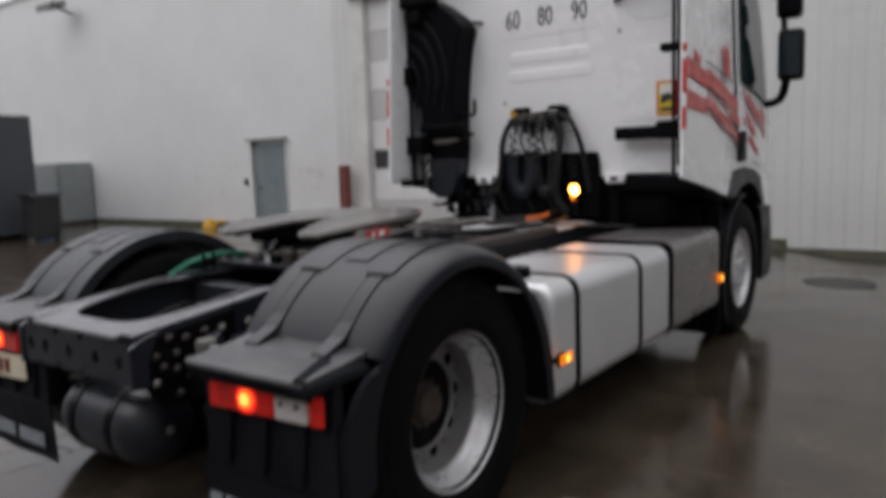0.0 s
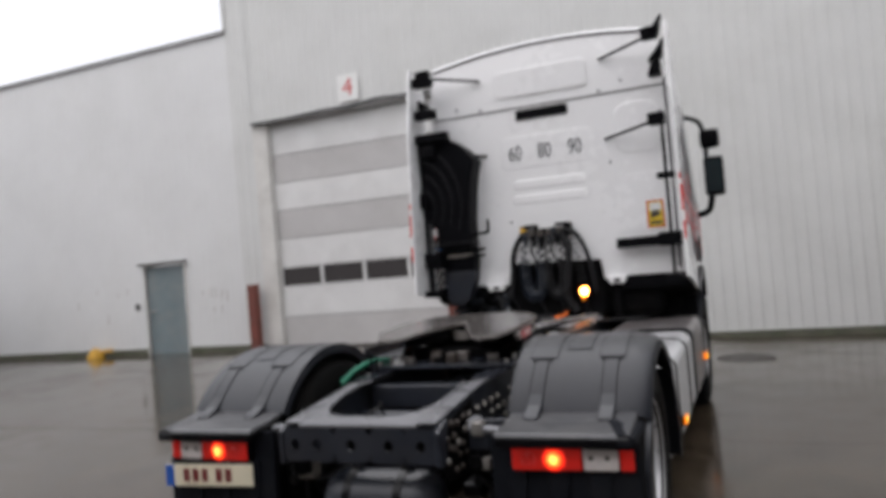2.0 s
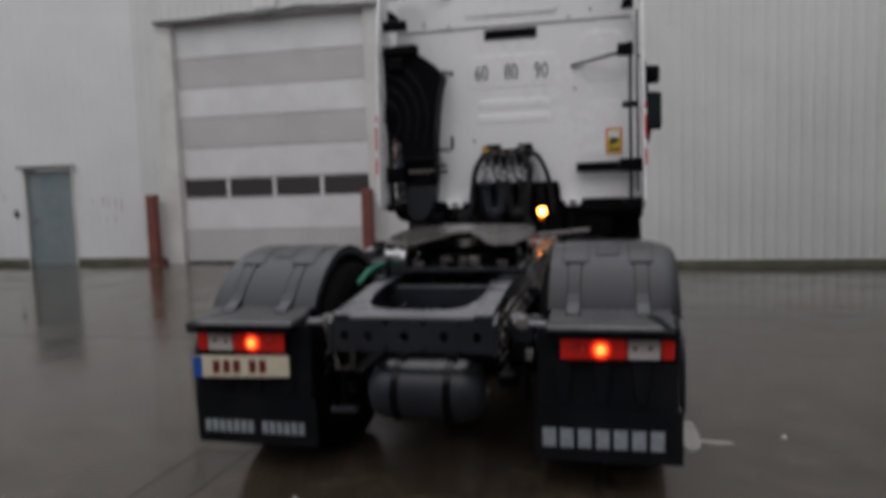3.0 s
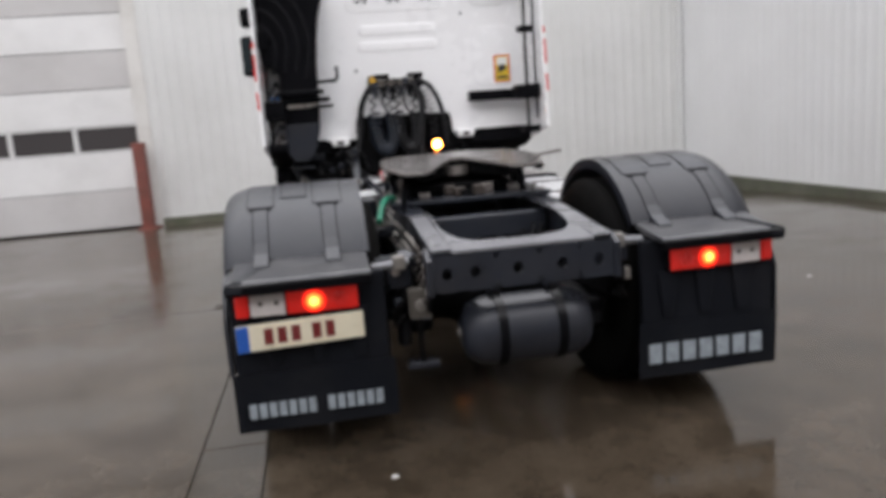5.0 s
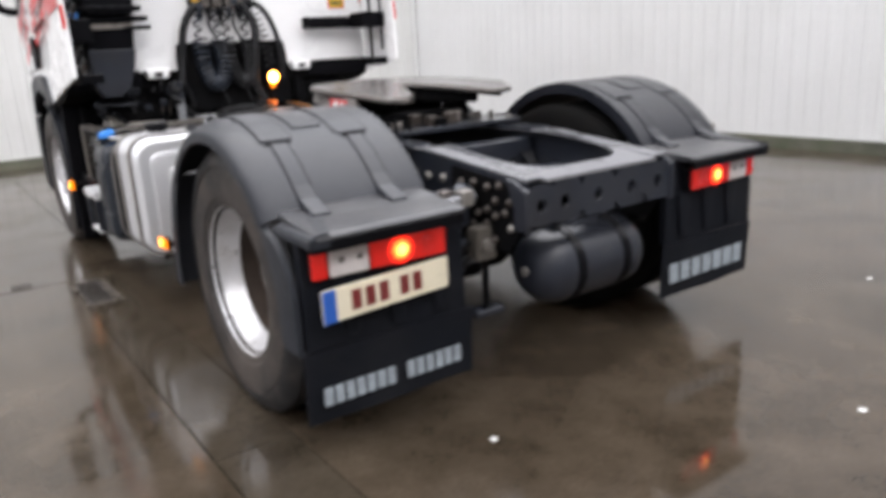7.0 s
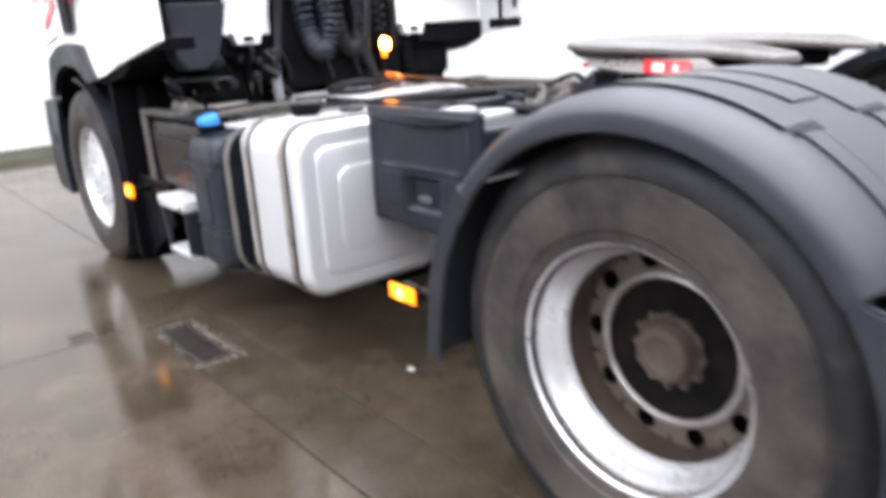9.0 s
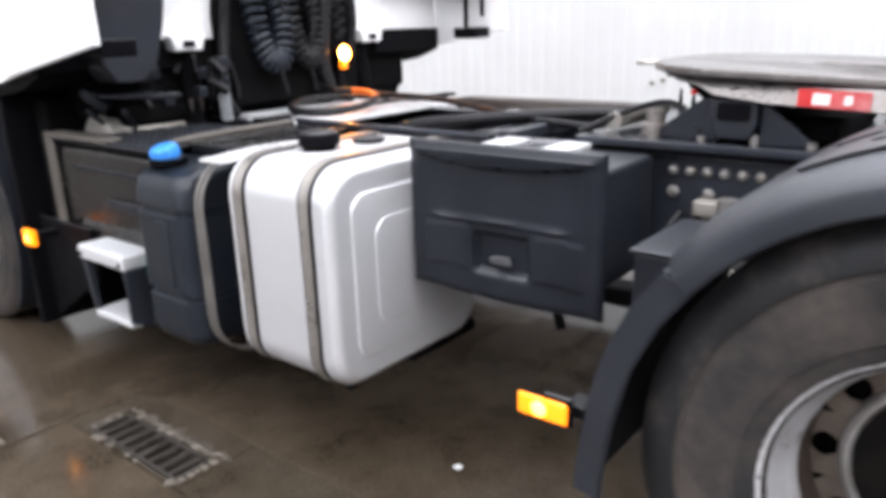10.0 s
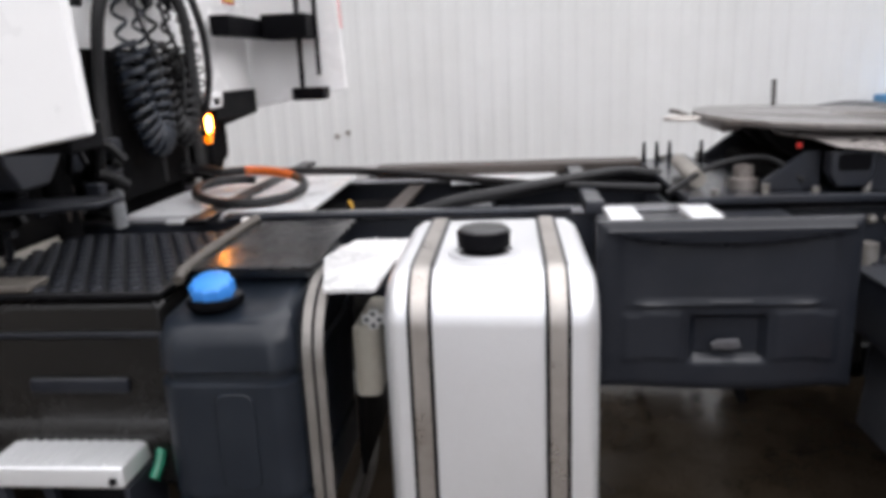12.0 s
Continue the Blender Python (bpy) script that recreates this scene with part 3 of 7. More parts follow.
for z0, z1, kind in rows:
    if kind < 2:
        part("panel", box(GX0, GX1, GY, GY + 0.05, z0 + 0.006, z1 - 0.006, 0.008), (M_GATE_W, M_GATE_G)[kind], gate)
    else:
        band = bmesh.new()
        n, wide = 4, (GX1 - GX0) / 4
        box(GX0, GX1, GY, GY + 0.05, z0 + 0.004, z0 + 0.03, 0.004, bm=band)
        box(GX0, GX1, GY, GY + 0.05, z1 - 0.03, z1 - 0.004, 0.004, bm=band)
        for i in range(n + 1):
            c = GX0 + i * wide
            box(max(GX0, c - 0.035), min(GX1, c + 0.035), GY + 0.001, GY + 0.049, z0 + 0.029, z1 - 0.029, bm=band)
        strip = part("window_panel", band, M_GATE_W, gate)
        for i in range(n):
            part("pane", box(GX0 + i * wide + 0.036, GX0 + (i + 1) * wide - 0.036, GY + 0.02, GY + 0.03, z0 + 0.031, z1 - 0.031), M_PANE, strip)
part("jamb", box(-8.48, GX0 - 0.003, WALL_Y - 0.03, WALL_Y + 0.2, 0, 5.05, 0.01), M_JAMB, gate)
part("jamb", box(GX1 + 0.003, -3.60, WALL_Y - 0.03, WALL_Y + 0.2, 0, 5.05, 0.01), M_JAMB, gate)
head = bmesh.new()
pts = [(-8.42, 5.06), (-7.4, 5.05), (-6.5, 5.09), (-5.9, 5.06), (-5.2, 5.13), (-4.4, 5.08), (-3.5, 5.06)]
prism(pts + [(x, z + 0.055) for x, z in pts[::-1]], "y", WALL_Y - 0.16, WALL_Y - 0.04, bm=head)
part("lintel_flashing", head, M_FLASH, gate, "bent dark flashing strip over the gate")
part("backing", box(-8.48, -3.6, WALL_Y + 0.25, WALL_Y + 0.29, 0, 5.05), M_FLASH, gate)

sign = thing("gate_sign", "white square sign with a red number four above the gate", "sign")
part("board", box(-6.15, -5.65, WALL_Y - 0.075, WALL_Y - 0.045, 5.22, 5.80, 0.01), M_PAPER, sign)
text_part("4", 0.52, (-5.90, WALL_Y - 0.078, 5.51), FACE_BACK, M_RED, sign, "number")


def guard_post(x):
    p = thing("guard_post", "red-brown painted steel guard post beside the gate", "post", "guard posts")
    part("shaft", prism(round_rect(x - 0.10, x + 0.10, WALL_Y - 0.36, WALL_Y - 0.16, 0.02), "z", 0.02, 1.50, 0.006, 1), M_RUST, p)
    part("foot_plate", box(x - 0.17, x + 0.17, WALL_Y - 0.43, WALL_Y - 0.09, 0.0, 0.025, 0.004), M_RUST, p)


guard_post(-8.62)
guard_post(-3.80)

flood = thing("floodlight", "dark wall-mounted floodlight under the eaves", "lamp")
part("arm", cyl((-19.9, WALL_Y - 0.03, 6.4), (-19.9, WALL_Y - 0.5, 6.5), 0.035), M_FLASH, flood)
part("head", prism([(WALL_Y - 0.95, 6.38), (WALL_Y - 0.45, 6.50), (WALL_Y - 0.45, 6.66), (WALL_Y - 0.9, 6.58)], "x", -20.35, -19.45, 0.02), M_FLASH, flood)

hydrant = thing("wall_tap_cover", "small yellow painted pipe cover on the ground by the wall", "pipe cover")
part("cover", lathe([(0.20, 0.0), (0.20, 0.05), (0.15, 0.14), (0.10, 0.22), (0.03, 0.26)], "z", (-13.45, WALL_Y - 0.35, 0), 14), M_HYD, hydrant)
part("pipe", cyl((-13.45, WALL_Y - 0.3, 0.12), (-13.1, WALL_Y - 0.16, 0.16), 0.05, 10), M_HYD, hydrant)

# far end of the yard
cont = thing("waste_container", "dark grey steel roll-off waste container, closed", "container")
part("body", box(-22.5, -15.75, 4.75, 7.15, 0.12, 2.95, 0.03), M_CONT, cont)
for i in range(9):
    x = -22.1 + i * 0.75
    part("rib", box(x, x + 0.12, 4.69, 4.748, 0.2, 2.85, 0.01), M_CONT, cont)
for y in (5.05, 6.75):
    part("skid", box(-22.4, -15.9, y, y + 0.15, 0, 0.118), M_CONT, cont)
wbin = thing("wheelie_bin", "black plastic wheelie bin with closed lid", "bin")
part("body", prism([(-15.25, 0.06), (-14.75, 0.06), (-14.68, 1.02), (-15.32, 1.02)], "y", 6.55, 7.15, 0.02), M_BIN, wbin)
part("lid", prism([(-15.38, 1.025), (-14.62, 1.025), (-14.66, 1.10), (-15.34, 1.10)], "y", 6.48, 7.2, 0.02), M_BIN, wbin)
for y in (6.62, 7.08):
    part("wheel", lathe([(0.02, -0.03), (0.1, -0.03), (0.1, 0.03), (0.02, 0.03)], "y", (-14.85, y, 0.1), 16), M_TYRE, wbin)
cab_box = thing("equipment_cabinet", "grey steel equipment cabinet standing against the wall", "cabinet")
part("body", box(-22.4, -19.6, 9.6, WALL_Y - 0.05, 0.08, 1.88, 0.03), M_CABINET, cab_box)
part("door", box(-21.0, -19.66, 9.57, 9.598, 0.15, 1.82, 0.01), M_CABINET, cab_box)
part("plinth", box(-22.3, -19.7, 9.65, WALL_Y - 0.06, 0, 0.078), M_FLASH, cab_box)
drum = thing("blue_drum", "blue plastic drum beside the grey cabinet", "drum")
part("shell", lathe([(0.27, 0), (0.29, 0.04), (0.29, 0.3), (0.305, 0.32), (0.29, 0.34), (0.29, 0.6), (0.305, 0.62), (0.29, 0.64), (0.28, 0.9), (0.24, 0.93)], "z", (-19.9, 9.15, 0), 20), M_BLUE, drum)
part("bung", cyl((-19.8, 9.1, 0.928), (-19.8, 9.1, 0.96), 0.04), M_BLACK, drum)

crate = thing("blue_crate", "blue plastic bin against the white side wall", "bin")
part("body", prism([(-2.75, 0.0), (-1.90, 0.0), (-1.80, 0.80), (-2.85, 0.80)], "x", 5.55, 6.25, 0.02), M_BLUE, crate)
part("rim", box(5.50, 6.30, -2.9, -1.76, 0.802, 0.90, 0.02), M_BLUE, crate)
stick = thing("marker_stake", "thin dark metal stake standing before the side wall", "stake")
part("shaft", cyl((5.9, -0.55, 0.0), (5.9, -0.52, 1.12), 0.025, 8), M_CAST, stick)
part("foot", lathe([(0.16, 0), (0.16, 0.03), (0.04, 0.07)], "z", (5.9, -0.55, 0), 14), M_CAST, stick)

# ---- paving ----
ground = tagged(part("ground", box(-400, 400, -400, 400, -0.50, -0.19), M_JOINT, smooth=0), "wet ground that reaches the horizon", "ground", kind="structure")
pave = tagged(new("pavement"), "rain-wet brown-grey concrete yard in large slabs", "pavement", kind="structure")


def slab(x0, x1, y0, y1, material=None):
    own = bmesh.new()
    e = 0.003
    top = [own.verts.new(p) for p in ((x0 + e, y0 + e, 0), (x1 - e, y0 + e, 0), (x1 - e, y1 - e, 0), (x0 + e, y1 - e, 0))]
    low = [own.verts.new(p) for p in ((x0, y0, -0.006), (x1, y0, -0.006), (x1, y1, -0.006), (x0, y1, -0.006))]
    bot = [own.verts.new((v.co.x, v.co.y, -0.188)) for v in low]
    own.faces.new(top)
    for a, b in ((low, top), (bot, low)):
        for i in range(4):
            j = (i + 1) % 4
            own.faces.new((a[i], a[j], b[j], b[i]))
    part("slab", own, material or M_GROUND, pave, smooth=0)


g = 0.002
def ramp(v, a, b):
    k = min(1.0, max(0.0, (v - a) / (b - a)))
    return k * k * (3 - 2 * k)


def fall(x, y):
    """The yard drains towards the corner of the two walls."""
    return -0.115 * ramp(x, -0.2, 1.6) * ramp(y, 5.6, 10.0)


west = [-1.475, -13.4, -60]
for x1, x0 in zip(west, west[1:]):
    for y0, y1 in ((-60, -14.6), (-14.6, -2.6), (-2.6, 3.395)):
        slab(x0 + g, x1 - g, y0 + g, y1 - g)
slab(-13.4 + g, -1.165 - g, 3.412, 40)
slab(-60, -13.4 - g, 3.412, 40)
for y0, y1 in ((-60, -20), (-20, -9.0), (-9.0, 3.25)):
    slab(-1.165 + g, 40, y0 + g, y1 - g)
own = bmesh.new()
xs = [-1.165 + g] + [-0.4 + 0.25 * i for i in range(9)] + [6.6, 40]
ys = [3.25 + g] + [5.4 + 0.4 * i for i in range(13)] + [40]
grid = [[own.verts.new((x, y, fall(x, y))) for x in xs] for y in ys]
for r0, r1 in zip(grid, grid[1:]):
    for i in range(len(xs) - 1):
        own.faces.new((r0[i], r0[i + 1], r1[i + 1], r1[i]))
edge = [e for e in own.edges if len(e.link_faces) == 1]
skirt = bmesh.ops.extrude_edge_only(own, edges=edge)
for v in skirt["geom"]:
    if isinstance(v, bmesh.types.BMVert):
        v.co.z = -0.188
part("slab", own, M_GROUND, pave)
for y0, y1 in ((-60, -20), (-20, -10), (-10, -4), (-4, 0.4), (0.4, 2.68)):
    slab(-1.475 + g, -1.165 - g, y0 + 0.004, y1 - 0.004, M_STRIP)
for x0, x1, y0, y1 in ((-1.310, -1.165 - g, 2.682, 3.398), (-1.475 + g, -1.312, 3.257, 3.398), (-1.475 + g, -1.457, 2.719, 3.255), (-1.475 + g, -1.312, 2.682, 2.717)):
    slab(x0, x1, y0, y1, M_STRIP)


def drain(x0, x1, y0, y1, n):
    d = thing("drain_grate", "rusted cast-iron drain grate set in the wet concrete", "drain", "drains")
    fr = bmesh.new()
    for a in ((x0, x1, y0, y0 + 0.014), (x0, x1, y1 - 0.014, y1), (x0, x0 + 0.014, y0 + 0.0145, y1 - 0.0145), (x1 - 0.014, x1, y0 + 0.0145, y1 - 0.0145)):
        box(*a, -0.02, 0.006, 0.003, 1, bm=fr)
    part("frame", fr, M_CAST, d)
    part("pit", box(x0 + 0.0005, x1 - 0.0005, y0 + 0.0005, y1 - 0.0005, -0.187, -0.15), M_SHADEGRIME, d)
    rnd = random.Random(int(y0 * 100))
    chip = 0
    for k in range(int((x1 - x0 + y1 - y0) * 45)):
        p = rnd.random() * (x1 - x0 + y1 - y0) * 2
        if p < 2 * (y1 - y0):
            cx, cy = (x0 - 0.012 if p < y1 - y0 else x1 + 0.012), y0 + p % (y1 - y0)
        else:
            q = p - 2 * (y1 - y0)
            cx, cy = x0 + q % (x1 - x0), (y0 - 0.012 if q < x1 - x0 else y1 + 0.012)
        r = rnd.uniform(0.008, 0.022)
        ring = [(cx + r * rnd.uniform(0.5, 1.1) * math.cos(a), cy + r * rnd.uniform(0.6, 1.2) * math.sin(a)) for a in (2 * math.pi * i / 6 for i in range(6))]
        part("broken_edge", prism(ring, "z", 0.0005 + 0.0002 * (k % 7), 0.003 + 0.0006 * (k % 7)), M_CHIP, d)
    for i in range(n):
        y = y0 + 0.02 + (y1 - y0 - 0.04) * (i + 0.5) / n
        part("bar", box(x0 + 0.0145, x1 - 0.0145, y - 0.013, y + 0.013, -0.035, 0.003, 0.004, 2), M_CAST, d)


def mortar_edge(x0, y0, x1, y1, wide, seed):
    """A crumbled pale band of mortar from one place to another, ragged on both sides."""
    chips = random.Random(seed)
    own = bmesh.new()
    n = max(8, int(math.hypot(x1 - x0, y1 - y0) / 0.035))
    dx, dy = (x1 - x0) / n, (y1 - y0) / n
    long = math.hypot(dx, dy)
    rows = []
    for k in range(n + 1):
        fade = min(1.0, k / 3, (n - k) / 3)
        a, b = (wide * (0.15 + 0.5 * chips.random() ** 1.5) * fade + 0.001 for _ in range(2))
        mid, hump = chips.uniform(-0.25, 0.25) * wide, 0.0045 + 0.003 * chips.random()
        rows.append([own.verts.new((x0 + dx * k - dy / long * o, y0 + dy * k + dx / long * o, z)) for o, z in ((mid - a, 0.0005), (mid, hump), (mid + b, 0.0005))])
    for r0, r1 in zip(rows, rows[1:]):
        for i in range(2):
            own.faces.new((r0[i], r0[i + 1], r1[i + 1], r1[i]))
    part("mortar_edge", own, M_MORTAR, pave, smooth=0)


for k, (x0, y0, x1, y1, wide) in enumerate(((-1.285, 2.66, -1.275, 3.30, 0.050), (-1.475, 3.285, -1.27, 3.30, 0.04))):
    mortar_edge(x0, y0, x1, y1, wide, 40 + k)
drain(-1.455, -1.312, 2.72, 3.255, 8)
cover = thing("access_cover", "small rusted cast-iron cover set in the wet concrete", "cover")
part("rim", prism(round_rect(-1.81, -1.685, 3.425, 3.555, 0.006), "z", 0.0005, 0.003), M_CHIP, cover)
part("lid", prism(round_rect(-1.802, -1.693, 3.433, 3.547, 0.006), "z", 0.003, 0.006), M_CAST, cover)
manhole = thing("manhole_cover", "round cast-iron manhole cover in the wet yard", "manhole cover")
MX, MY = 1.50, 7.95
MZ = fall(MX, MY) + 0.012
part("ring", lathe([(0.33, -0.01), (0.38, -0.01), (0.38, 0.006), (0.33, 0.006)], "z", (MX, MY, MZ), 36, close=True), M_CAST, manhole)
part("lid", lathe([(0.0, -0.01), (0.325, -0.01), (0.325, 0.005), (0.0, 0.005)], "z", (MX, MY, MZ), 36), M_CAST, manhole)
mark = thing("paint_mark", "worn white T-shaped paint mark on the concrete", "road marking")
part("bar", prism([(1.335, 1.26), (1.345, 1.30), (1.40, 1.31), (1.412, 1.26), (1.425, 1.02), (1.42, 0.90), (1.385, 0.80), (1.345, 0.79), (1.325, 0.86)], "z", 0.001, 0.004), M_PAINTMARK, mark)
part("arm", prism([(1.428, 0.99), (1.50, 0.975), (1.59, 0.975), (1.605, 0.93), (1.52, 0.915), (1.428, 0.93)], "z", 0.001, 0.004), M_PAINTMARK, mark)
litter = tagged(part("litter_scrap", lathe([(0.0, 0.0), (0.013, 0.001), (0.016, 0.004), (0.006, 0.009)], "z", (-0.86, 2.03, 0), 7), M_PAPER), "scrap of white litter on the wet concrete", "litter", "litter scraps")
for x, y, a in ((-0.62, -0.15, 40), (-0.9, -0.95, 100), (0.55, -0.9, 10), (2.1, -0.2, 70), (1.9, 1.1, 200), (-1.9, -0.4, 20), (3.0, 2.2, 130)):
    copy_thing(litter, Matrix.Translation((x, y, 0)) @ Matrix.Rotation(radians(a), 4, "Z") @ Matrix.Translation((0.86, -2.03, 0)))


# ---- the tractor unit ----
truck = thing("tractor_unit", "white two-axle road tractor with red side stripes, lamps lit", "truck")
AXLE_R, AXLE_F, AXLE_Z = 0.745, 4.85, 0.54

# frame rails
RAIL = 0.388
for s in (-1, 1):
    side = [(-0.10, 0.755), (-0.10, 0.916), (0.50, 0.980), (5.6, 0.978), (5.6, 0.70), (0.50, 0.70)]
    own = bmesh.new()
    x0, x1 = sorted((s * (RAIL - 0.015), s * RAIL))
    prism(side, "x", x0, x1, bm=own)
    f0, f1 = sorted((s * 0.305, s * (RAIL - 0.015)))
    prism([(0.50, 0.70), (5.6, 0.70), (5.6, 0.713), (0.50, 0.713)], "x", f0, f1, bm=own)
    rail = part("frame_rail", own, M_CHASSIS, truck)
    f0, f1 = sorted((s * 0.305, s * (RAIL + 0.002)))
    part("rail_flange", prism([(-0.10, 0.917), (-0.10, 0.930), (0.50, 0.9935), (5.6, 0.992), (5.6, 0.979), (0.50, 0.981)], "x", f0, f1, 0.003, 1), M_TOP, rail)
    for k in range(9):
        part("bolt", lathe([(0.010, 0.0), (0.017, 0.0), (0.017, s * 0.012), (0.009, s * 0.02)], "x", (s * (RAIL + 0.001), 1.16 + 0.0495 * k, 0.946), 6), M_BOLT, rail)
    first = None
    for k in range(25):
        for z in (0.76, 0.82, 0.882):
            if (k * 3 + int(z * 100)) % 5 == 0:
                continue
            y = 0.40 + k * 0.105
            if first is None:
                first = part("bolt", lathe([(0.011, 0.0), (0.019, 0.0), (0.019, 0.012), (0.011, 0.018)], "x", (0, 0, 0), 6), M_BOLT, rail)
                bolt_mesh = first.data
                ob = first
            else:
                ob = new("bolt", bolt_mesh)
                ob.parent = rail
            ob.matrix_basis = Matrix.Translation((s * (RAIL + 0.001), y, z)) @ Matrix.Rotation(0 if s > 0 else math.pi, 4, "Z")


# bolted doubler plates outside the rail ends
for s in (-1, 1):
    x0, x1 = sorted((s * (RAIL + 0.001), s * (RAIL + 0.011)))
    plate = part("doubler_plate", prism([(-0.07, 0.72), (-0.01, 0.64), (0.33, 0.62), (0.33, 0.945), (0.14, 0.925), (-0.07, 0.90)], "x", x0, x1, 0.003, 1), M_SHADEGRIME, truck, "black plate bolted to the rail")
    bolt_mesh = None
    for k in range(5):
        for j in range(5):
            y, z = -0.02 + 0.066 * k + 0.018 * math.sin(4 * j + k), 0.68 + 0.052 * j + 0.010 * math.sin(3 * k + j)
            if (k == 0 and j == 0) or (k + 2 * j) % 5 == 3:
                continue
            if bolt_mesh is None:
                ob = part("bolt", lathe([(0.008, 0.0), (0.016, 0.0), (0.016, 0.010), (0.009, 0.017), (0.001, 0.018)], "x", (0, 0, 0), 6), M_BOLT, plate)
                bolt_mesh = ob.data
                grimy_mesh = bolt_mesh.copy()
                grimy_mesh.materials[0] = M_TRAY
            else:
                ob = new("bolt", grimy_mesh if s < 0 or (3 * k + j) % 4 else bolt_mesh)
                ob.parent = plate
            ob.matrix_basis = Matrix.Translation((s * (RAIL + 0.012), y, z)) @ Matrix.Rotation(0 if s > 0 else math.pi, 4, "Z")


def holed_plate(x0, x1, z0, z1, y0, y1, holes, r):
    """An upright plate across the frame with round holes, a cell for each hole."""
    own = bmesh.new()
    edges = [x0] + [(a + b) / 2 for a, b in zip(holes, holes[1:])] + [x1]
    zc, n = (z0 + z1) / 2, 16
    for c, (a, b) in zip(holes, zip(edges, edges[1:])):
        rings = []
        for y in (y0, y1):
            outer, inner = [], []
            for k in range(n):
                w = 2 * math.pi * k / n
                dx, dz = math.cos(w), math.sin(w)
                inner.append(own.verts.new((c + r * dx, y, zc + r * dz)))
                t = min(((b - c) if dx > 0 else (c - a)) / max(abs(dx), 1e-6), ((z1 - zc) if dz > 0 else (zc - z0)) / max(abs(dz), 1e-6))
                outer.append(own.verts.new((c + t * dx, y, zc + t * dz)))
            rings.append((outer, inner))
            for k in range(n):
                j = (k + 1) % n
                own.faces.new((outer[k], outer[j], inner[j], inner[k]))
        for k in range(n):
            j = (k + 1) % n
            own.faces.new((rings[0][1][k], rings[0][1][j], rings[1][1][j], rings[1][1][k]))
    return own


cross_plate = holed_plate(-0.44, 0.44, 0.73, 0.885, 0.0, 0.012, [-0.375, -0.24, -0.035, 0.18, 0.36], 0.026)
bmesh.ops.remove_doubles(cross_plate, verts=cross_plate.verts, dist=1e-4)
cross = part("rear_crossmember", cross_plate, M_CHASSIS, truck)
lip = [(-0.343, 0.0), (0.343, 0.0), (0.343, 0.62)]
lip += [(0.337 * math.copysign(abs(math.cos(radians(a))) ** 0.5, math.cos(radians(a))), 0.62 - 0.515 * math.sin(radians(a)) ** 0.5) for a in range(0, 181, 9)]
lip += [(-0.343, 0.62)]
own = prism(lip, "z", 0.0, 0.012)
for v in own.verts:
    v.co.z += 0.890 + max(0.0, v.co.y) * 0.142
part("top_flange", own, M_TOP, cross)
part("bottom_flange", box(-0.44, 0.44, 0.013, 0.09, 0.73, 0.742), M_CHASSIS, cross)
for s in (-1, 1):
    x0, x1 = sorted((s * 0.441, s * 0.47))
    part("end_bracket", prism([(-0.01, 0.72), (-0.01, 0.87), (0.05, 0.90), (0.10, 0.91), (0.06, 0.80), (0.06, 0.72)], "x", x0, x1, 0.004, 1), M_CHASSIS, cross)
for ob in (cross, *cross.children):
    for v in ob.data.vertices:
        v.co = (v.co.x * 0.885, v.co.y - 0.122, v.co.z + 0.018)
for y in (0.66, 1.75, 2.45):
    part("crossmember", box(-0.342, 0.342, y, y + 0.10, 0.83, 0.955, 0.012), M_CHASSIS, truck)
part("crossmember", cyl((-0.342, 0.50, 0.80), (0.342, 0.50, 0.80), 0.05, 14), M_CHASSIS, truck)
part("axle", lathe([(0.09, -0.56), (0.11, -0.3), (0.13, -0.2), (0.21, -0.1), (0.21, 0.1), (0.13, 0.2), (0.11, 0.3), (0.09, 0.56)], "x", (0, AXLE_R, AXLE_Z), 18), M_SHADEGRIME, truck)
part("drive_shaft", cyl((0, 0.9, 0.62), (0, 3.5, 0.75), 0.06, 14), M_BLACK, truck)
for s in (-1, 1):
    part("air_bellows", lathe([(0.12, 0.0), (0.15, 0.04), (0.13, 0.10), (0.15, 0.16), (0.12, 0.2)], "z", (s * 0.33, AXLE_R + 0.42, 0.48), 18), M_BLACK, truck)
    part("brake_chamber", cyl((s * 0.50, 0.22, 0.64), (s * 0.50, 0.42, 0.66), 0.085, 16), M_SHADEGRIME, truck, "grimy brake chamber, darkened for the shade")
    part("damper", cyl((s * 0.48, 0.36, 0.42), (s * 0.47, 0.16, 0.88), 0.035, 12), M_CHASSIS, truck)
    part("trailing_arm", box(min(s * 0.36, s * 0.46), max(s * 0.36, s * 0.46), 0.2, 1.9, 0.50, 0.57, 0.02), M_BLACK, truck)
    for y in (0.30, 1.30):
        part("guard_bracket", box(min(s * 0.39, s * 0.65), max(s * 0.39, s * 0.65), y, y + 0.06, 0.79, 0.85, 0.01), M_CHASSIS, truck)
for x, y, z, r in ((-0.5, 0.20, 0.78, 0.05), (-0.49, 0.30, 0.70, 0.04), (0.5, 0.16, 0.80, 0.05), (0.52, 0.26, 0.72, 0.045)):
    part("valve_block", box(x - r, x + r, y - r, y + r, z - r, z + r, 0.012), M_CHASSIS, truck)

clutter = random.Random(11)
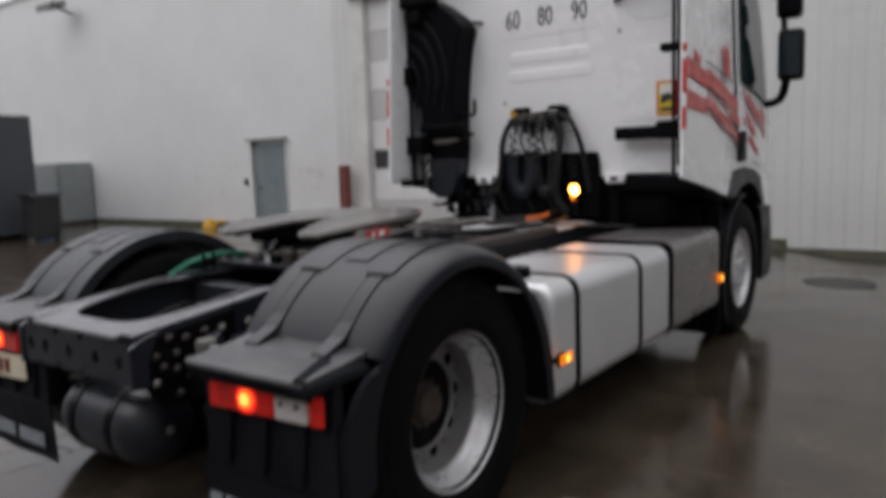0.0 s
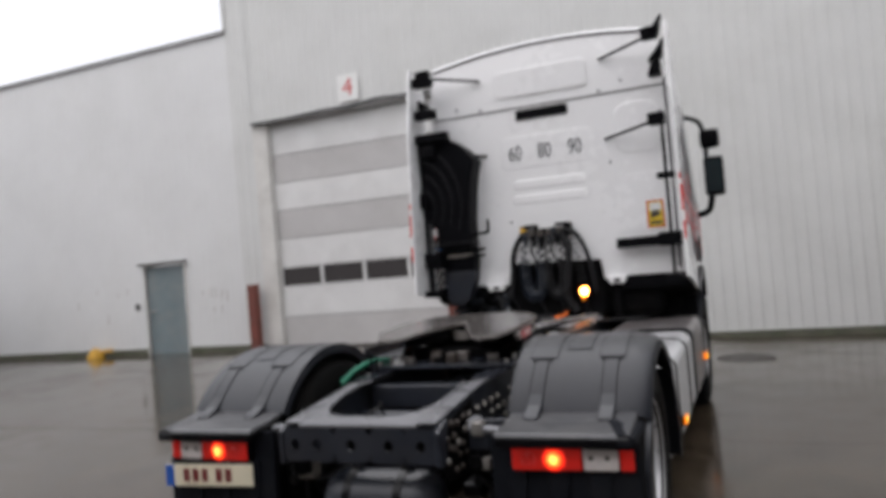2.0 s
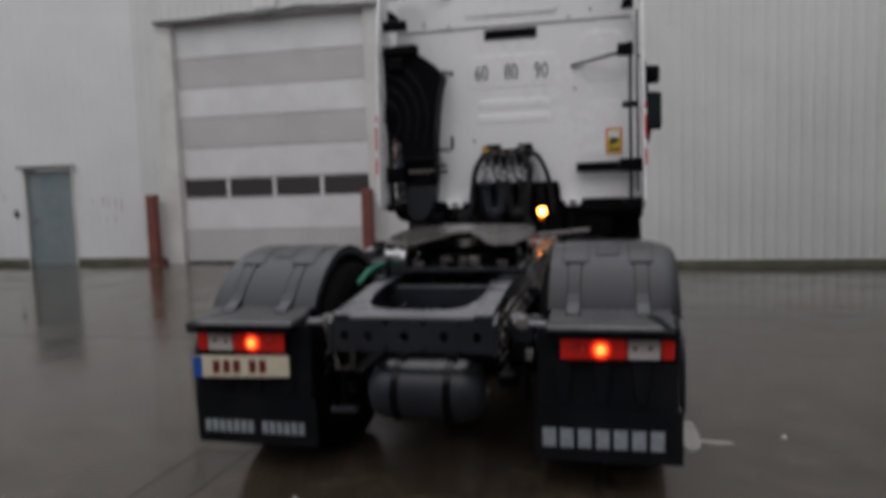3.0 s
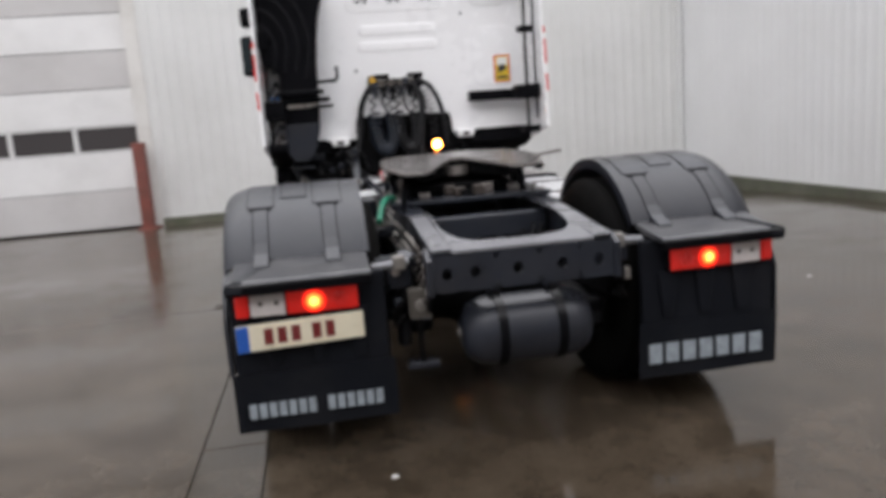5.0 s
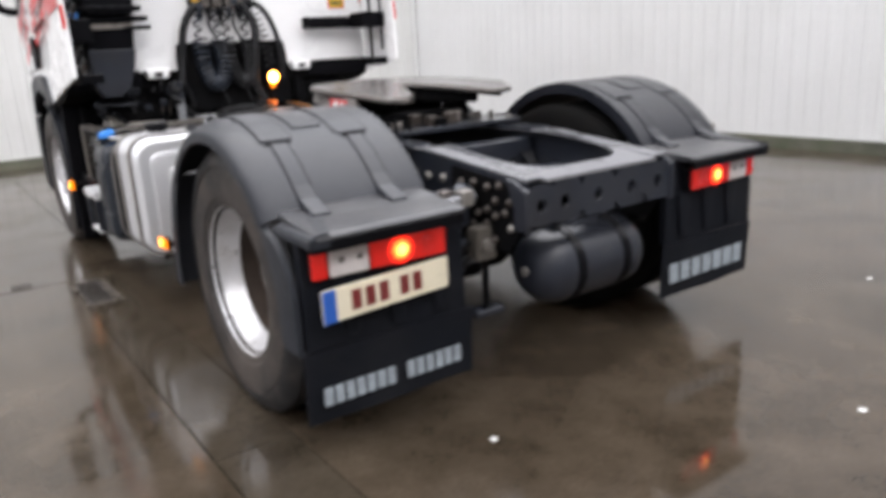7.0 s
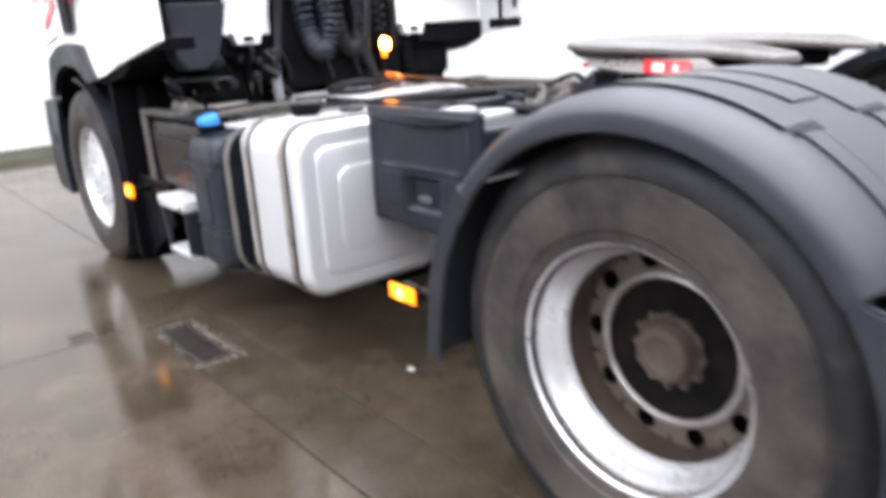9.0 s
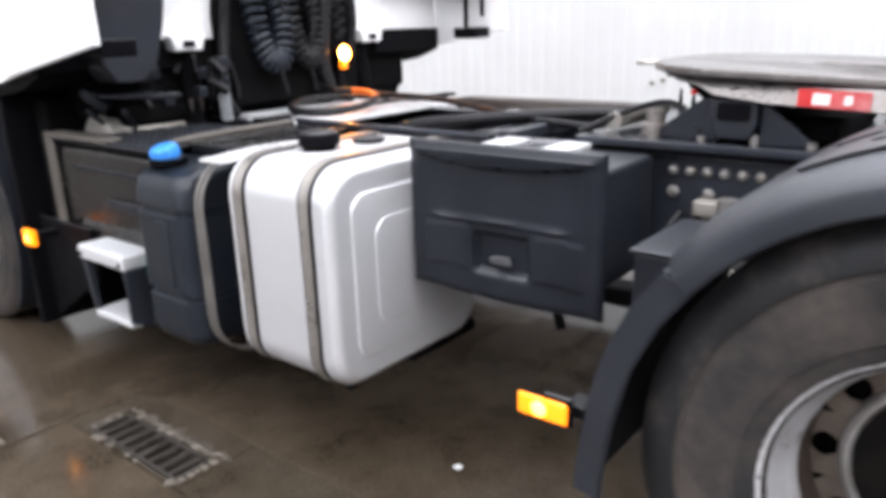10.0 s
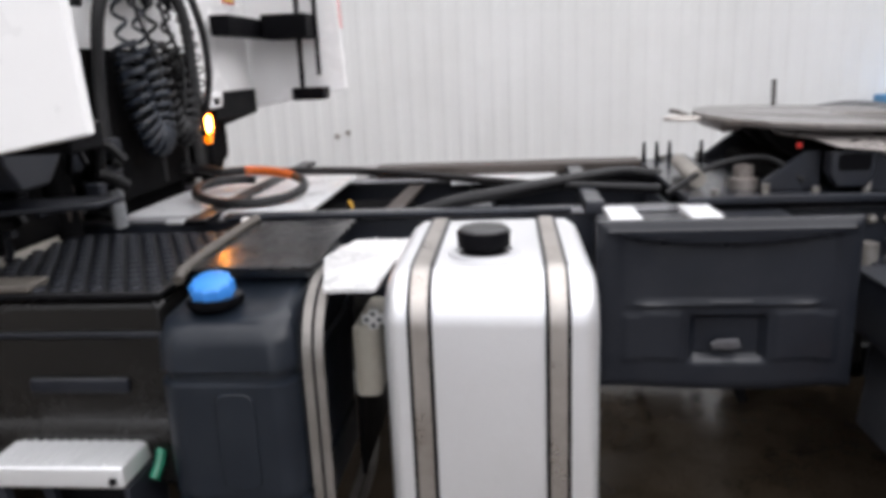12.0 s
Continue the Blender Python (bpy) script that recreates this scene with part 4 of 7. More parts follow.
for s in (-1, 1):
    for k in range(9):
        x, y, z = s * clutter.uniform(0.47, 0.53), clutter.uniform(0.10, 0.36), clutter.uniform(0.60, 0.86)
        r = clutter.uniform(0.015, 0.032)
        m = clutter.choice((M_CHASSIS, M_SHADEGRIME, M_SHIELD, M_BOLT, M_WELL))
        if k % 2:
            part("fitting", cyl((x, y - r, z), (x + 0.01, y + 1.4 * r, z - 0.01), r * 0.8, 10), m, truck)
        else:
            part("fitting", box(x - r, x + r, y - r, y + r, z - r, z + r, 0.006), m, truck)
    for k in range(4):
        y0, z0 = clutter.uniform(0.08, 0.2), clutter.uniform(0.62, 0.85)
        pts = [(s * 0.50, y0, z0), (s * 0.54, y0 + 0.05, z0 - 0.06), (s * 0.51, y0 + 0.16, z0 - 0.10 + 0.04 * k), (s * 0.46, y0 + 0.3, z0 - 0.02)]
        part("air_line", tube(spline(pts, 6), 0.009, 7), M_HOSE, truck)
for k in range(10):
    x, y = clutter.uniform(-0.30, 0.30), clutter.uniform(0.30, 1.6)
    pts = [(x, y, 0.84), (x + 0.05, y + 0.12, 0.88), (x - 0.04, y + 0.3, 0.86), (x + 0.03, y + 0.5, 0.83)]
    part("air_line", tube(spline(pts, 6), 0.010, 7), M_HOSE, truck)
for x in (-0.31, -0.17, -0.105, 0.035, 0.11, 0.25, 0.30):
    part("rivet", lathe([(0.010, 0.0), (0.008, -0.004), (0.001, -0.005)], "y", (x, 0.0, 0.80), 8), M_SHADEGRIME, cross)

part("valve_bracket", box(-0.475, -0.375, 0.085, 0.150, 0.598, 0.732, 0.010), M_BAR, truck, "weathered grey valve bracket")
part("valve_cap", lathe([(0.028, 0.0), (0.026, -0.02), (0.010, -0.026)], "y", (-0.425, 0.085, 0.66), 14), M_BOLT, truck)
for s in (-1, 1):
    part("guard_arm", cyl((s * 0.46, 0.115, 0.853), (s * 0.62, 0.115, 0.843), 0.019, 12), M_TOP, truck, "pale mudguard arm")
    part("guard_arm_clamp", box(min(s * 0.475, s * 0.53), max(s * 0.475, s * 0.53), 0.085, 0.15, 0.822, 0.885, 0.008), M_BOLT, truck)
part("lower_bracket", box(-0.50, -0.36, 0.07, 0.14, 0.375, 0.405, 0.006), M_CHASSIS, truck)
part("bracket_stay", box(-0.44, -0.42, 0.09, 0.11, 0.405, 0.598), M_SHADEGRIME, truck)
# air tank under the tail
AIR_Y = 0.05
tank_pts = [(0.02, -0.295), (0.07, -0.288), (0.115, -0.265), (0.145, -0.225), (0.155, -0.18), (0.155, 0.185), (0.145, 0.23), (0.115, 0.27), (0.07, 0.293), (0.02, 0.30)]
air = part("air_tank", lathe(tank_pts, "x", (0.03, AIR_Y, 0.525), 32), M_CHASSIS, truck, "dark grey compressed-air tank")
for x in (-0.10, 0.16):
    part("strap", lathe([(0.1555, -0.02), (0.160, -0.02), (0.160, 0.02), (0.1555, 0.02)], "x", (x, AIR_Y, 0.525), 32, close=True), M_BLACK, air)
    part("hanger", box(x - 0.022, x + 0.022, AIR_Y - 0.02, AIR_Y + 0.06, 0.683, 0.729, 0.004), M_CHASSIS, air)
part("drain_valve", cyl((-0.275, AIR_Y, 0.525), (-0.26, AIR_Y, 0.525), 0.020, 10), M_BOLT, air)
part("weld_boss", cyl((0.328, AIR_Y, 0.525), (0.338, AIR_Y, 0.525), 0.016, 10), M_BOLT, air)


# rear wheels, tyres in pairs
def tyre_profile(x_in, x_out, r, rim):
    w = x_out - x_in
    p = [(rim, x_in + 0.03), (rim + 0.02, x_in + 0.012), (rim + 0.10, x_in), (r - 0.09, x_in + 0.004), (r - 0.03, x_in + 0.018), (r - 0.006, x_in + 0.04)]
    for k in range(5):
        a = x_in + 0.045 + (w - 0.09) * k / 5
        b = x_in + 0.045 + (w - 0.09) * (k + 1) / 5
        p += [(r, a + 0.004), (r, b - 0.010), (r - 0.014, b - 0.008), (r - 0.014, b)]
    p += [(r - 0.006, x_out - 0.04), (r - 0.03, x_out - 0.018), (r - 0.075, x_out - 0.006), (r - 0.085, x_out - 0.009), (r - 0.09, x_out - 0.004),
          (rim + 0.10, x_out), (rim + 0.05, x_out - 0.004), (rim + 0.045, x_out - 0.009), (rim + 0.02, x_out - 0.012), (rim, x_out - 0.03)]
    return p


def signed(profile, s):
    return [(r, s * a) for r, a in profile]


def disc_with_holes(s, x, cy, cz, r0, r1, holes, hole_r, at_r, thick):
    """A wheel disc as a ring of cells with a round hand hole in each."""
    own, n = bmesh.new(), 16
    for h in range(holes):
        mid = 2 * math.pi * h / holes
        half = math.pi / holes
        rings = []
        for dx in (0, thick):
            outer, inner = [], []
            for k in range(n):
                w = 2 * math.pi * k / n
                u, v = math.cos(w), math.sin(w)
                a0 = mid + (hole_r / at_r) * v
                rr = at_r + hole_r * u
                inner.append(own.verts.new((s * (x - dx), cy + rr * math.cos(a0), cz + rr * math.sin(a0))))
                t = min((r1 - at_r if u > 0 else at_r - r0) / max(abs(u), 1e-6), half * at_r / max(abs(v), 1e-6))
                rr, a1 = at_r + t * u, mid + t * v / at_r
                outer.append(own.verts.new((s * (x - dx), cy + rr * math.cos(a1), cz + rr * math.sin(a1))))
            rings.append((outer, inner))
            for k in range(n):
                j = (k + 1) % n
                own.faces.new((outer[k], outer[j], inner[j], inner[k]))
        for k in range(n):
            j = (k + 1) % n
            own.faces.new((rings[0][1][k], rings[0][1][j], rings[1][1][j], rings[1][1][k]))
    bmesh.ops.remove_doubles(own, verts=own.verts, dist=2e-4)
    return own


def rear_wheel(s):
    w = part("rear_wheel", lathe(signed(tyre_profile(0.885, 1.205, 0.545, 0.295), s), "x", (0, AXLE_R, AXLE_Z), 72, close=True), (M_TYRE if s < 0 else M_TYRESHADE), truck, "twin-tyred drive wheel with silver rim, " + ("tyre brown with dried mud" if s < 0 else "tyre wet and darkened for its shaded side"))
    if s < 0:
        lug = [(0.466, 1.202), (0.470, 1.2035), (0.494, 1.2), (0.520, 1.1895), (0.5425, 1.168), (0.548, 1.160), (0.540, 1.150), (0.510, 1.17)]
        part("tread_shoulder", lathe(signed(lug[::-1], s), "x", (0, AXLE_R, AXLE_Z), 72, close=True), M_SHOULDER, w, "wet black tread shoulder")
    part("inner_tyre", lathe(signed(tyre_profile(0.55, 0.865, 0.545, 0.295), s), "x", (0, AXLE_R, AXLE_Z), 56, close=True), M_WHEELSHADE, w)
    barrel = [(0.294, 1.165), (0.303, 1.184), (0.311, 1.189), (0.313, 1.178), (0.292, 1.155), (0.284, 1.115), (0.268, 1.100), (0.262, 1.075),
              (0.268, 1.07), (0.274, 1.09), (0.290, 1.12)]
    dark = [(0.262, 1.074), (0.258, 1.04), (0.257, 0.992), (0.262, 0.992), (0.268, 1.04), (0.268, 1.07)]
    part("rim_back", lathe(signed([(0.262, 0.88), (0.245, 0.88), (0.245, 0.89), (0.257, 0.90), (0.257, 0.9915), (0.262, 0.9915)], s), "x", (0, AXLE_R, AXLE_Z), 48, close=True), M_WHEELSHADE, w)
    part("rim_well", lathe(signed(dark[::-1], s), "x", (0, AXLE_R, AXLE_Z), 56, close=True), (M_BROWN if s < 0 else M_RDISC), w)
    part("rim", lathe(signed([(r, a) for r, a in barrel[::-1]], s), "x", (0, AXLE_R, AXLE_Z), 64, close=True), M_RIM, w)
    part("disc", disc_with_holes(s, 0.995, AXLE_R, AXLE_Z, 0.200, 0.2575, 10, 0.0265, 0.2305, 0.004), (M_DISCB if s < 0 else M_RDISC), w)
    # dark ring added behind the disc so that the hand holes read black
    part("brake_drum", lathe(signed([(0.10, 0.86), (0.240, 0.86), (0.240, 0.925), (0.19, 0.932), (0.10, 0.925)], s), "x", (0, AXLE_R, AXLE_Z), 40), M_WHEELSHADE, w)
    part("disc_face", lathe(signed([(0.180, 1.009), (0.187, 1.017), (0.198, 1.014), (0.206, 1.002), (0.206, 0.986), (0.180, 0.986)], s), "x", (0, AXLE_R, AXLE_Z), 48, close=True), (M_LIP if s < 0 else M_RDISC), w)
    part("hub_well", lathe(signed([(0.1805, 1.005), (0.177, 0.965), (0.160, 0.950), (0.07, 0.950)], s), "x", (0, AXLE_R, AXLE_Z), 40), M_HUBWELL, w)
    hub = [(0.108, 0.95), (0.108, 1.000), (0.104, 1.004), (0.080, 1.006), (0.074, 1.036), (0.068, 1.048), (0.046, 1.050), (0.040, 1.043), (0.004, 1.043)]
    part("hub", lathe(signed(hub, s), "x", (0, AXLE_R, AXLE_Z), 28), M_HUB, w, "rusty wheel hub")
    stud = None
    for k in range(12):
        a = 2 * math.pi * k / 12
        if stud is None:
            stud = part("hub_bolt", lathe(signed([(0.0095, 0), (0.0095, 0.012), (0.007, 0.015), (0.001, 0.015)], s), "x", (0, 0, 0), 6), M_HUBBOLT, w)
            ob = stud
        else:
            ob = new("hub_bolt", stud.data)
            ob.parent = w
        ob.matrix_basis = Matrix.Translation((s * 1.0045, AXLE_R + 0.0925 * math.cos(a), AXLE_Z + 0.0925 * math.sin(a)))
    nut = None
    for k in range(10):
        a = 2 * math.pi * (k + 0.5) / 10
        place = Matrix.Translation((s * 0.95, AXLE_R + 0.148 * math.cos(a), AXLE_Z + 0.148 * math.sin(a)))
        if nut is None:
            nut = part("wheel_nut", lathe(signed([(0.018, 0), (0.018, 0.025), (0.011, 0.027), (0.011, 0.042), (0.002, 0.043)], s), "x", (0, 0, 0), 6), M_HUB, w)
            ob = nut
        else:
            ob = new("wheel_nut", nut.data)
            ob.parent = w
        ob.matrix_basis = place


def front_wheel(s):
    w = part("front_wheel", lathe(signed(tyre_profile(0.905, 1.215, 0.545, 0.325), s), "x", (0, AXLE_F, AXLE_Z), 64, close=True), (M_TYRE if s < 0 else M_TYRESHADE), truck, "steered front wheel with silver disc")
    barrel = [(0.315, 1.165), (0.324, 1.185), (0.333, 1.190), (0.333, 1.178), (0.314, 1.158), (0.30, 1.13), (0.280, 1.13), (0.276, 1.05), (0.292, 1.05)]
    part("rim", lathe(signed(barrel[::-1], s), "x", (0, AXLE_F, AXLE_Z), 48, close=True), M_RIM, w)
    part("disc", disc_with_holes(s, 1.150, AXLE_F, AXLE_Z, 0.165, 0.29, 10, 0.022, 0.238, 0.012), M_FRIM, w)
    part("trim_ring", lathe(signed([(0.003, 1.19), (0.06, 1.19), (0.085, 1.175), (0.10, 1.165), (0.168, 1.172), (0.185, 1.16), (0.185, 1.14), (0.003, 1.14)], s), "x", (0, AXLE_F, AXLE_Z), 36), M_FRIM, w)
    for k in range(10):
        a = 2 * math.pi * (k + 0.5) / 10
        part("wheel_nut", lathe(signed([(0.018, 1.165), (0.018, 1.195), (0.008, 1.20)], s), "x", (0, AXLE_F + 0.137 * math.cos(a), AXLE_Z + 0.137 * math.sin(a)), 6), M_FRIM, w)


for s in (-1, 1):
    rear_wheel(s)
    front_wheel(s)

# ---- rear mudguards ----
GR = 0.65


def arc(r, a0, a1, n):
    """Points (y, z) round the rear axle; 0 degrees is ahead, 90 up."""
    return [(AXLE_R + r * math.cos(radians(a0 + (a1 - a0) * k / n)), AXLE_Z + r * math.sin(radians(a0 + (a1 - a0) * k / n))) for k in range(n + 1)]


def shell(outer, inner, x0, x1, bm=None):
    return prism(outer + inner[::-1], "x", min(x0, x1), max(x0, x1), bm=bm)


def arch_sweep(section, a0, a1, n):
    """A closed section of (x, radius) carried round the rear axle."""
    own, rings = bmesh.new(), []
    for k in range(n + 1):
        w = radians(a0 + (a1 - a0) * k / n)
        rings.append([own.verts.new((x, AXLE_R + r * math.cos(w), AXLE_Z + r * math.sin(w))) for x, r in section])
    for r0, r1 in zip(rings, rings[1:]):
        for i in range(len(section)):
            j = (i + 1) % len(section)
            own.faces.new((r0[i], r0[j], r1[j], r1[i]))
    own.faces.new(rings[0])
    own.faces.new(rings[-1][::-1])
    return own


def mudguard(s):
    xi = s * 0.635
    # the left guard takes the paler, lit-side copy of the plastic
    guard_m = M_GUARDLIT if s < 0 else M_GUARD
    # the arch rounds off over its outer shoulder into a narrow skirt
    section = [(0.635, 0.65), (1.12, 0.65), (1.17, 0.645), (1.205, 0.636), (1.232, 0.622), (1.248, 0.608), (1.256, 0.594), (1.257, 0.566), (1.250, 0.560),
               (1.240, 0.566), (1.238, 0.592), (1.215, 0.612), (1.18, 0.626), (1.12, 0.634), (0.635, 0.636)]
    gd = part("mudguard", arch_sweep([(s * x, r) for x, r in section], 39, 147, 40), guard_m, truck, ("dusty" if s < 0 else "wet") + " dark grey plastic mudguard over the twin wheels", smooth=50)
    # lower front piece, set a little inside the arch
    out = [(1.408, 0.40), (1.403, 0.47), (1.386, 0.60), (1.352, 0.73), (1.298, 0.845), (1.235, 0.93)]
    inn = [(y - 0.014, z - 0.003) for y, z in out]
    front_piece = part("front_piece", shell(out, inn, xi, s * 1.238), guard_m, gd)
    rim_in = [(y - 0.062, z - 0.012 - 0.03 * (z - 0.40)) for y, z in out]
    own = shell(out, rim_in, s * 1.2382, s * 1.249)
    bmesh.ops.bevel(own, geom=[e for e in own.edges if all(abs(abs(v.co.x) - 1.249) < 1e-4 for v in e.verts)], offset=0.005, segments=2, affect="EDGES")
    part("front_rim", own, guard_m, front_piece)
    # rear band that runs down beside the tyre
    so = arc(0.602, 146, 148, 2) + [(0.150, 0.835), (0.098, 0.783), (0.056, 0.714), (0.040, 0.668), (0.040, 0.45)]
    si = arc(0.563, 146, 186, 8) + [(0.160, 0.45)]
    own = shell(so, si, s * 1.2375, s * 1.2555)
    bmesh.ops.bevel(own, geom=[e for e in own.edges if all(abs(abs(v.co.x) - 1.2555) < 1e-4 for v in e.verts)], offset=0.007, segments=2, affect="EDGES")
    part("rear_band", own, guard_m, gd)
    part("inner_lip", shell(arc(GR + 0.001, 0, 146, 30), arc(0.60, 0, 146, 30), s * 0.620, s * 0.6345), guard_m, gd)
    # raised pads and strap channels on the arch
    ca, cb = (0.78, 1.085) if s < 0 else (0.745, 1.075)
    for c, wide, a0, a1 in ((ca, 0.13, 62, 118), ((ca + cb) / 2, 0.11, 70, 112), (cb, 0.115, 62, 118)):
        own = shell(arc(GR + 0.0045, a0, a1, 14), arc(GR + 0.0005, a0, a1, 14), s * (c - wide / 2), s * (c + wide / 2))
        part("pad", own, guard_m, gd)
        for e in (c - wide / 2 - 0.002, c + wide / 2 + 0.002):
            part("pad_groove", shell(arc(GR + 0.0035, a0, a1, 14), arc(GR + 0.0005, a0, a1, 14), s * (e - 0.0018), s * (e + 0.0018)), M_GROOVE, gd)
    for c in (ca, cb):
        own = shell(arc(GR + 0.004, 119.5, 141, 8), arc(GR + 0.0005, 119.5, 141, 8), s * (c - 0.030), s * (c + 0.030))
        part("strap", own, guard_m, gd)
        for e in (c - 0.033, c + 0.033):
            part("strap_edge", shell(arc(GR + 0.0035, 119.5, 141, 8), arc(GR + 0.0005, 119.5, 141, 8), s * (e - 0.0025), s * (e + 0.0025)), M_GROOVE, gd)
        part("strap_end", shell(arc(GR + 0.0055, 119.0, 120.0, 2), arc(GR + 0.0005, 119.0, 120.0, 2), s * (c - 0.05), s * (c + 0.05)), M_GROOVE, gd)
        a, b = arc(GR, 137, 145, 1)
        foot = [(a[0], a[1] + 0.003), (b[0] - 0.004, b[1] + 0.022), (b[0] - 0.075, 0.906), (b[0] - 0.095, 0.897), (b[0] - 0.095, 0.880), (b[0], b[1] - 0.01), (a[0], a[1] - 0.008)]
        part("strap_foot", prism(foot, "x", min(s * (c - 0.034), s * (c + 0.034)), max(s * (c - 0.034), s * (c + 0.034)), 0.007), M_DARK, gd)
    # shelf over the lamps
    ya, za = arc(GR, 146, 147, 1)[0]
    shelf = [(ya + 0.01, za + 0.004), (0.10, 0.887), (-0.045, 0.874), (-0.066, 0.866), (-0.070, 0.852), (-0.03, 0.846), (0.10, 0.855), (ya + 0.01, za - 0.025)]
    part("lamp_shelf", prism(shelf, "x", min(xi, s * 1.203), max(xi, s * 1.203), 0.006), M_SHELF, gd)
    part("shelf_lip", box(min(s * 0.64, s * 1.222), max(s * 0.64, s * 1.222), -0.064, -0.046, 0.812, 0.8505, 0.006), M_BLACK, gd, "black lip along the shelf edge")
    # sloping shoulder that closes the outer end of the shelf
    own = bmesh.new()
    ends = []
    for y, outline in ((0.190, ((1.06, 0.899), (1.12, 0.898), (1.236, 0.868), (1.238, 0.842), (1.06, 0.842))),
                       (-0.066, ((1.15, 0.8735), (1.200, 0.8735), (1.226, 0.860), (1.226, 0.824), (1.15, 0.824)))):
        ends.append([own.verts.new((s * x, y, z)) for x, z in outline])
    for k in range(5):
        own.faces.new((ends[0][k], ends[0][(k + 1) % 5], ends[1][(k + 1) % 5], ends[1][k]))
    own.faces.new(ends[0])
    own.faces.new(ends[1][::-1])
    bmesh.ops.recalc_face_normals(own, faces=own.faces)
    bmesh.ops.bevel(own, geom=list(own.edges), offset=0.006, segments=2, affect="EDGES")
    # Same part both sides; the right one is darkened for the shade there.
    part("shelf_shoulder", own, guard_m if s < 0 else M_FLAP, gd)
    # carrier behind lamp and flap
    carrier = part("carrier", box(min(s * 0.58, s * 1.225), max(s * 0.58, s * 1.225), 0.036, 0.075, 0.46, 0.845, 0.006), M_FLAP, gd)
    for c in (0.70, 0.88, 1.06):
        part("stiffener", prism([(s * (c - 0.05), 0.70), (s * (c + 0.05), 0.70), (s * (c + 0.022), 0.49), (s * (c - 0.022), 0.49)], "y", 0.018, 0.0355, 0.006, 1), M_FLAP, carrier)
    own = bmesh.new()
    nx, nz = 8, 6
    grid = [[own.verts.new((s * (0.56 + 0.685 * i / nx), 0.028 + 0.006 * math.sin(i * 1.1) * (1 - k / nz) + 0.012 * (1 - k / nz), 0.20 + 0.262 * k / nz)) for i in range(nx + 1)] for k in range(nz + 1)]
    for k in range(nz):
        for i in range(nx):
            own.faces.new((grid[k][i], grid[k][i + 1], grid[k + 1][i + 1], grid[k + 1][i]))
    ext = bmesh.ops.extrude_face_region(own, geom=list(own.faces))
    bmesh.ops.translate(own, vec=(0, 0.008, 0), verts=[v for v in ext["geom"] if isinstance(v, bmesh.types.BMVert)])
    flap = part("mud_flap", own, M_FLAP, gd, "black rubber mud flap with a pale printed band")
    # the printed maker's name stays a row of plain blocks
    if s > 0:
        spots = [(0.60 + 0.083 * i, 0.062, 0.275, 0.365) for i in range(7)]
    else:
        spots = [(-1.19 + 0.041 * i, 0.030, 0.268, 0.330) for i in range(14) if i != 7]
    for x, wide, z0, z1 in spots:
        part("printed_bar", box(x, x + wide, 0.018, 0.024, z0, z1), M_FLAPINK, flap)
    # tail lamp
    x0, x1 = (0.690, 1.207) if s > 0 else (-1.200, -0.693)

    def along(f):
        return x0 + f * (x1 - x0) if s > 0 else x1 - f * (x1 - x0)
    lamp = part("tail_lamp", box(x0, x1, -0.012, 0.034, 0.704, 0.811, 0.01), M_BLACK, gd, "rear lamp cluster, red lens lit")

    def lens(f0, f1, m, name, y=-0.026, label=""):
        a, b = sorted((along(f0), along(f1)))
        return part(name, box(a + 0.003, b - 0.003, y, -0.010, 0.709, 0.806, 0.008), m, lamp, label)
    lens(0.0, 0.59, M_LENS_R, "red_lens")
    lens(0.59, 0.88, M_LENS_W, "clear_lens")
    lens(0.88, 1.0, M_LENS_R, "end_reflector")
    cx = along(0.36)
    part("red_glow", lathe([(0.049, -0.0262), (0.047, -0.0285), (0.002, -0.0290)], "y", (cx, 0, 0.757), 28), M_GLOW_H, lamp)
    part("lit_bulb", lathe([(0.034, -0.0290), (0.032, -0.032), (0.020, -0.035), (0.002, -0.036)], "y", (cx, 0, 0.757), 24), M_GLOW_R, lamp, "glowing tail bulb")
    part("bulb_core", lathe([(0.020, -0.0352), (0.014, -0.038), (0.001, -0.039)], "y", (cx, 0, 0.757), 16), M_GLOW_C, lamp)
    part("dim_bulb", lathe([(0.034, -0.0262), (0.031, -0.029), (0.023, -0.029), (0.021, -0.027), (0.002, -0.027)], "y", (along(0.15), 0, 0.757), 20), M_REDR, lamp)
    for f in (0.66, 0.79):
        part("lamp_screw", lathe([(0.011, -0.0262), (0.009, -0.029), (0.001, -0.029)], "y", (along(f), 0, 0.764), 10), M_DISC, lamp)
    # the cluster is swept forward at its outer end
    inner_x = x0 if s > 0 else x1
    swept = Matrix.Translation((inner_x, 0, 0)) @ Matrix.Rotation(radians(3 * s), 4, "Z") @ Matrix.Translation((-inner_x, 0, 0))
    for ob in (lamp, *lamp.children):
        ob.data.transform(swept)
    # amber side marker on the front tip
    mk = part("side_marker", box(min(s * 1.253, s * 1.268), max(s * 1.253, s * 1.268), 1.405, 1.475, 0.555, 0.62, 0.006), M_BLACK, gd)
    part("marker_lens", box(min(s * 1.268, s * 1.282), max(s * 1.268, s * 1.282), 1.41, 1.53, 0.562, 0.612, 0.008), M_AMBER, mk, "lit amber lens")
    part("marker_arm", box(min(s * 1.19, s * 1.252), max(s * 1.19, s * 1.252), 1.385, 1.43, 0.575, 0.60), M_BLACK, mk)
    part("marker_core", lathe(signed([(0.018, 1.282), (0.012, 1.286), (0.001, 1.287)], s), "x", (0, 1.475, 0.587), 14), M_AMBER_C, mk)


mudguard(-1)
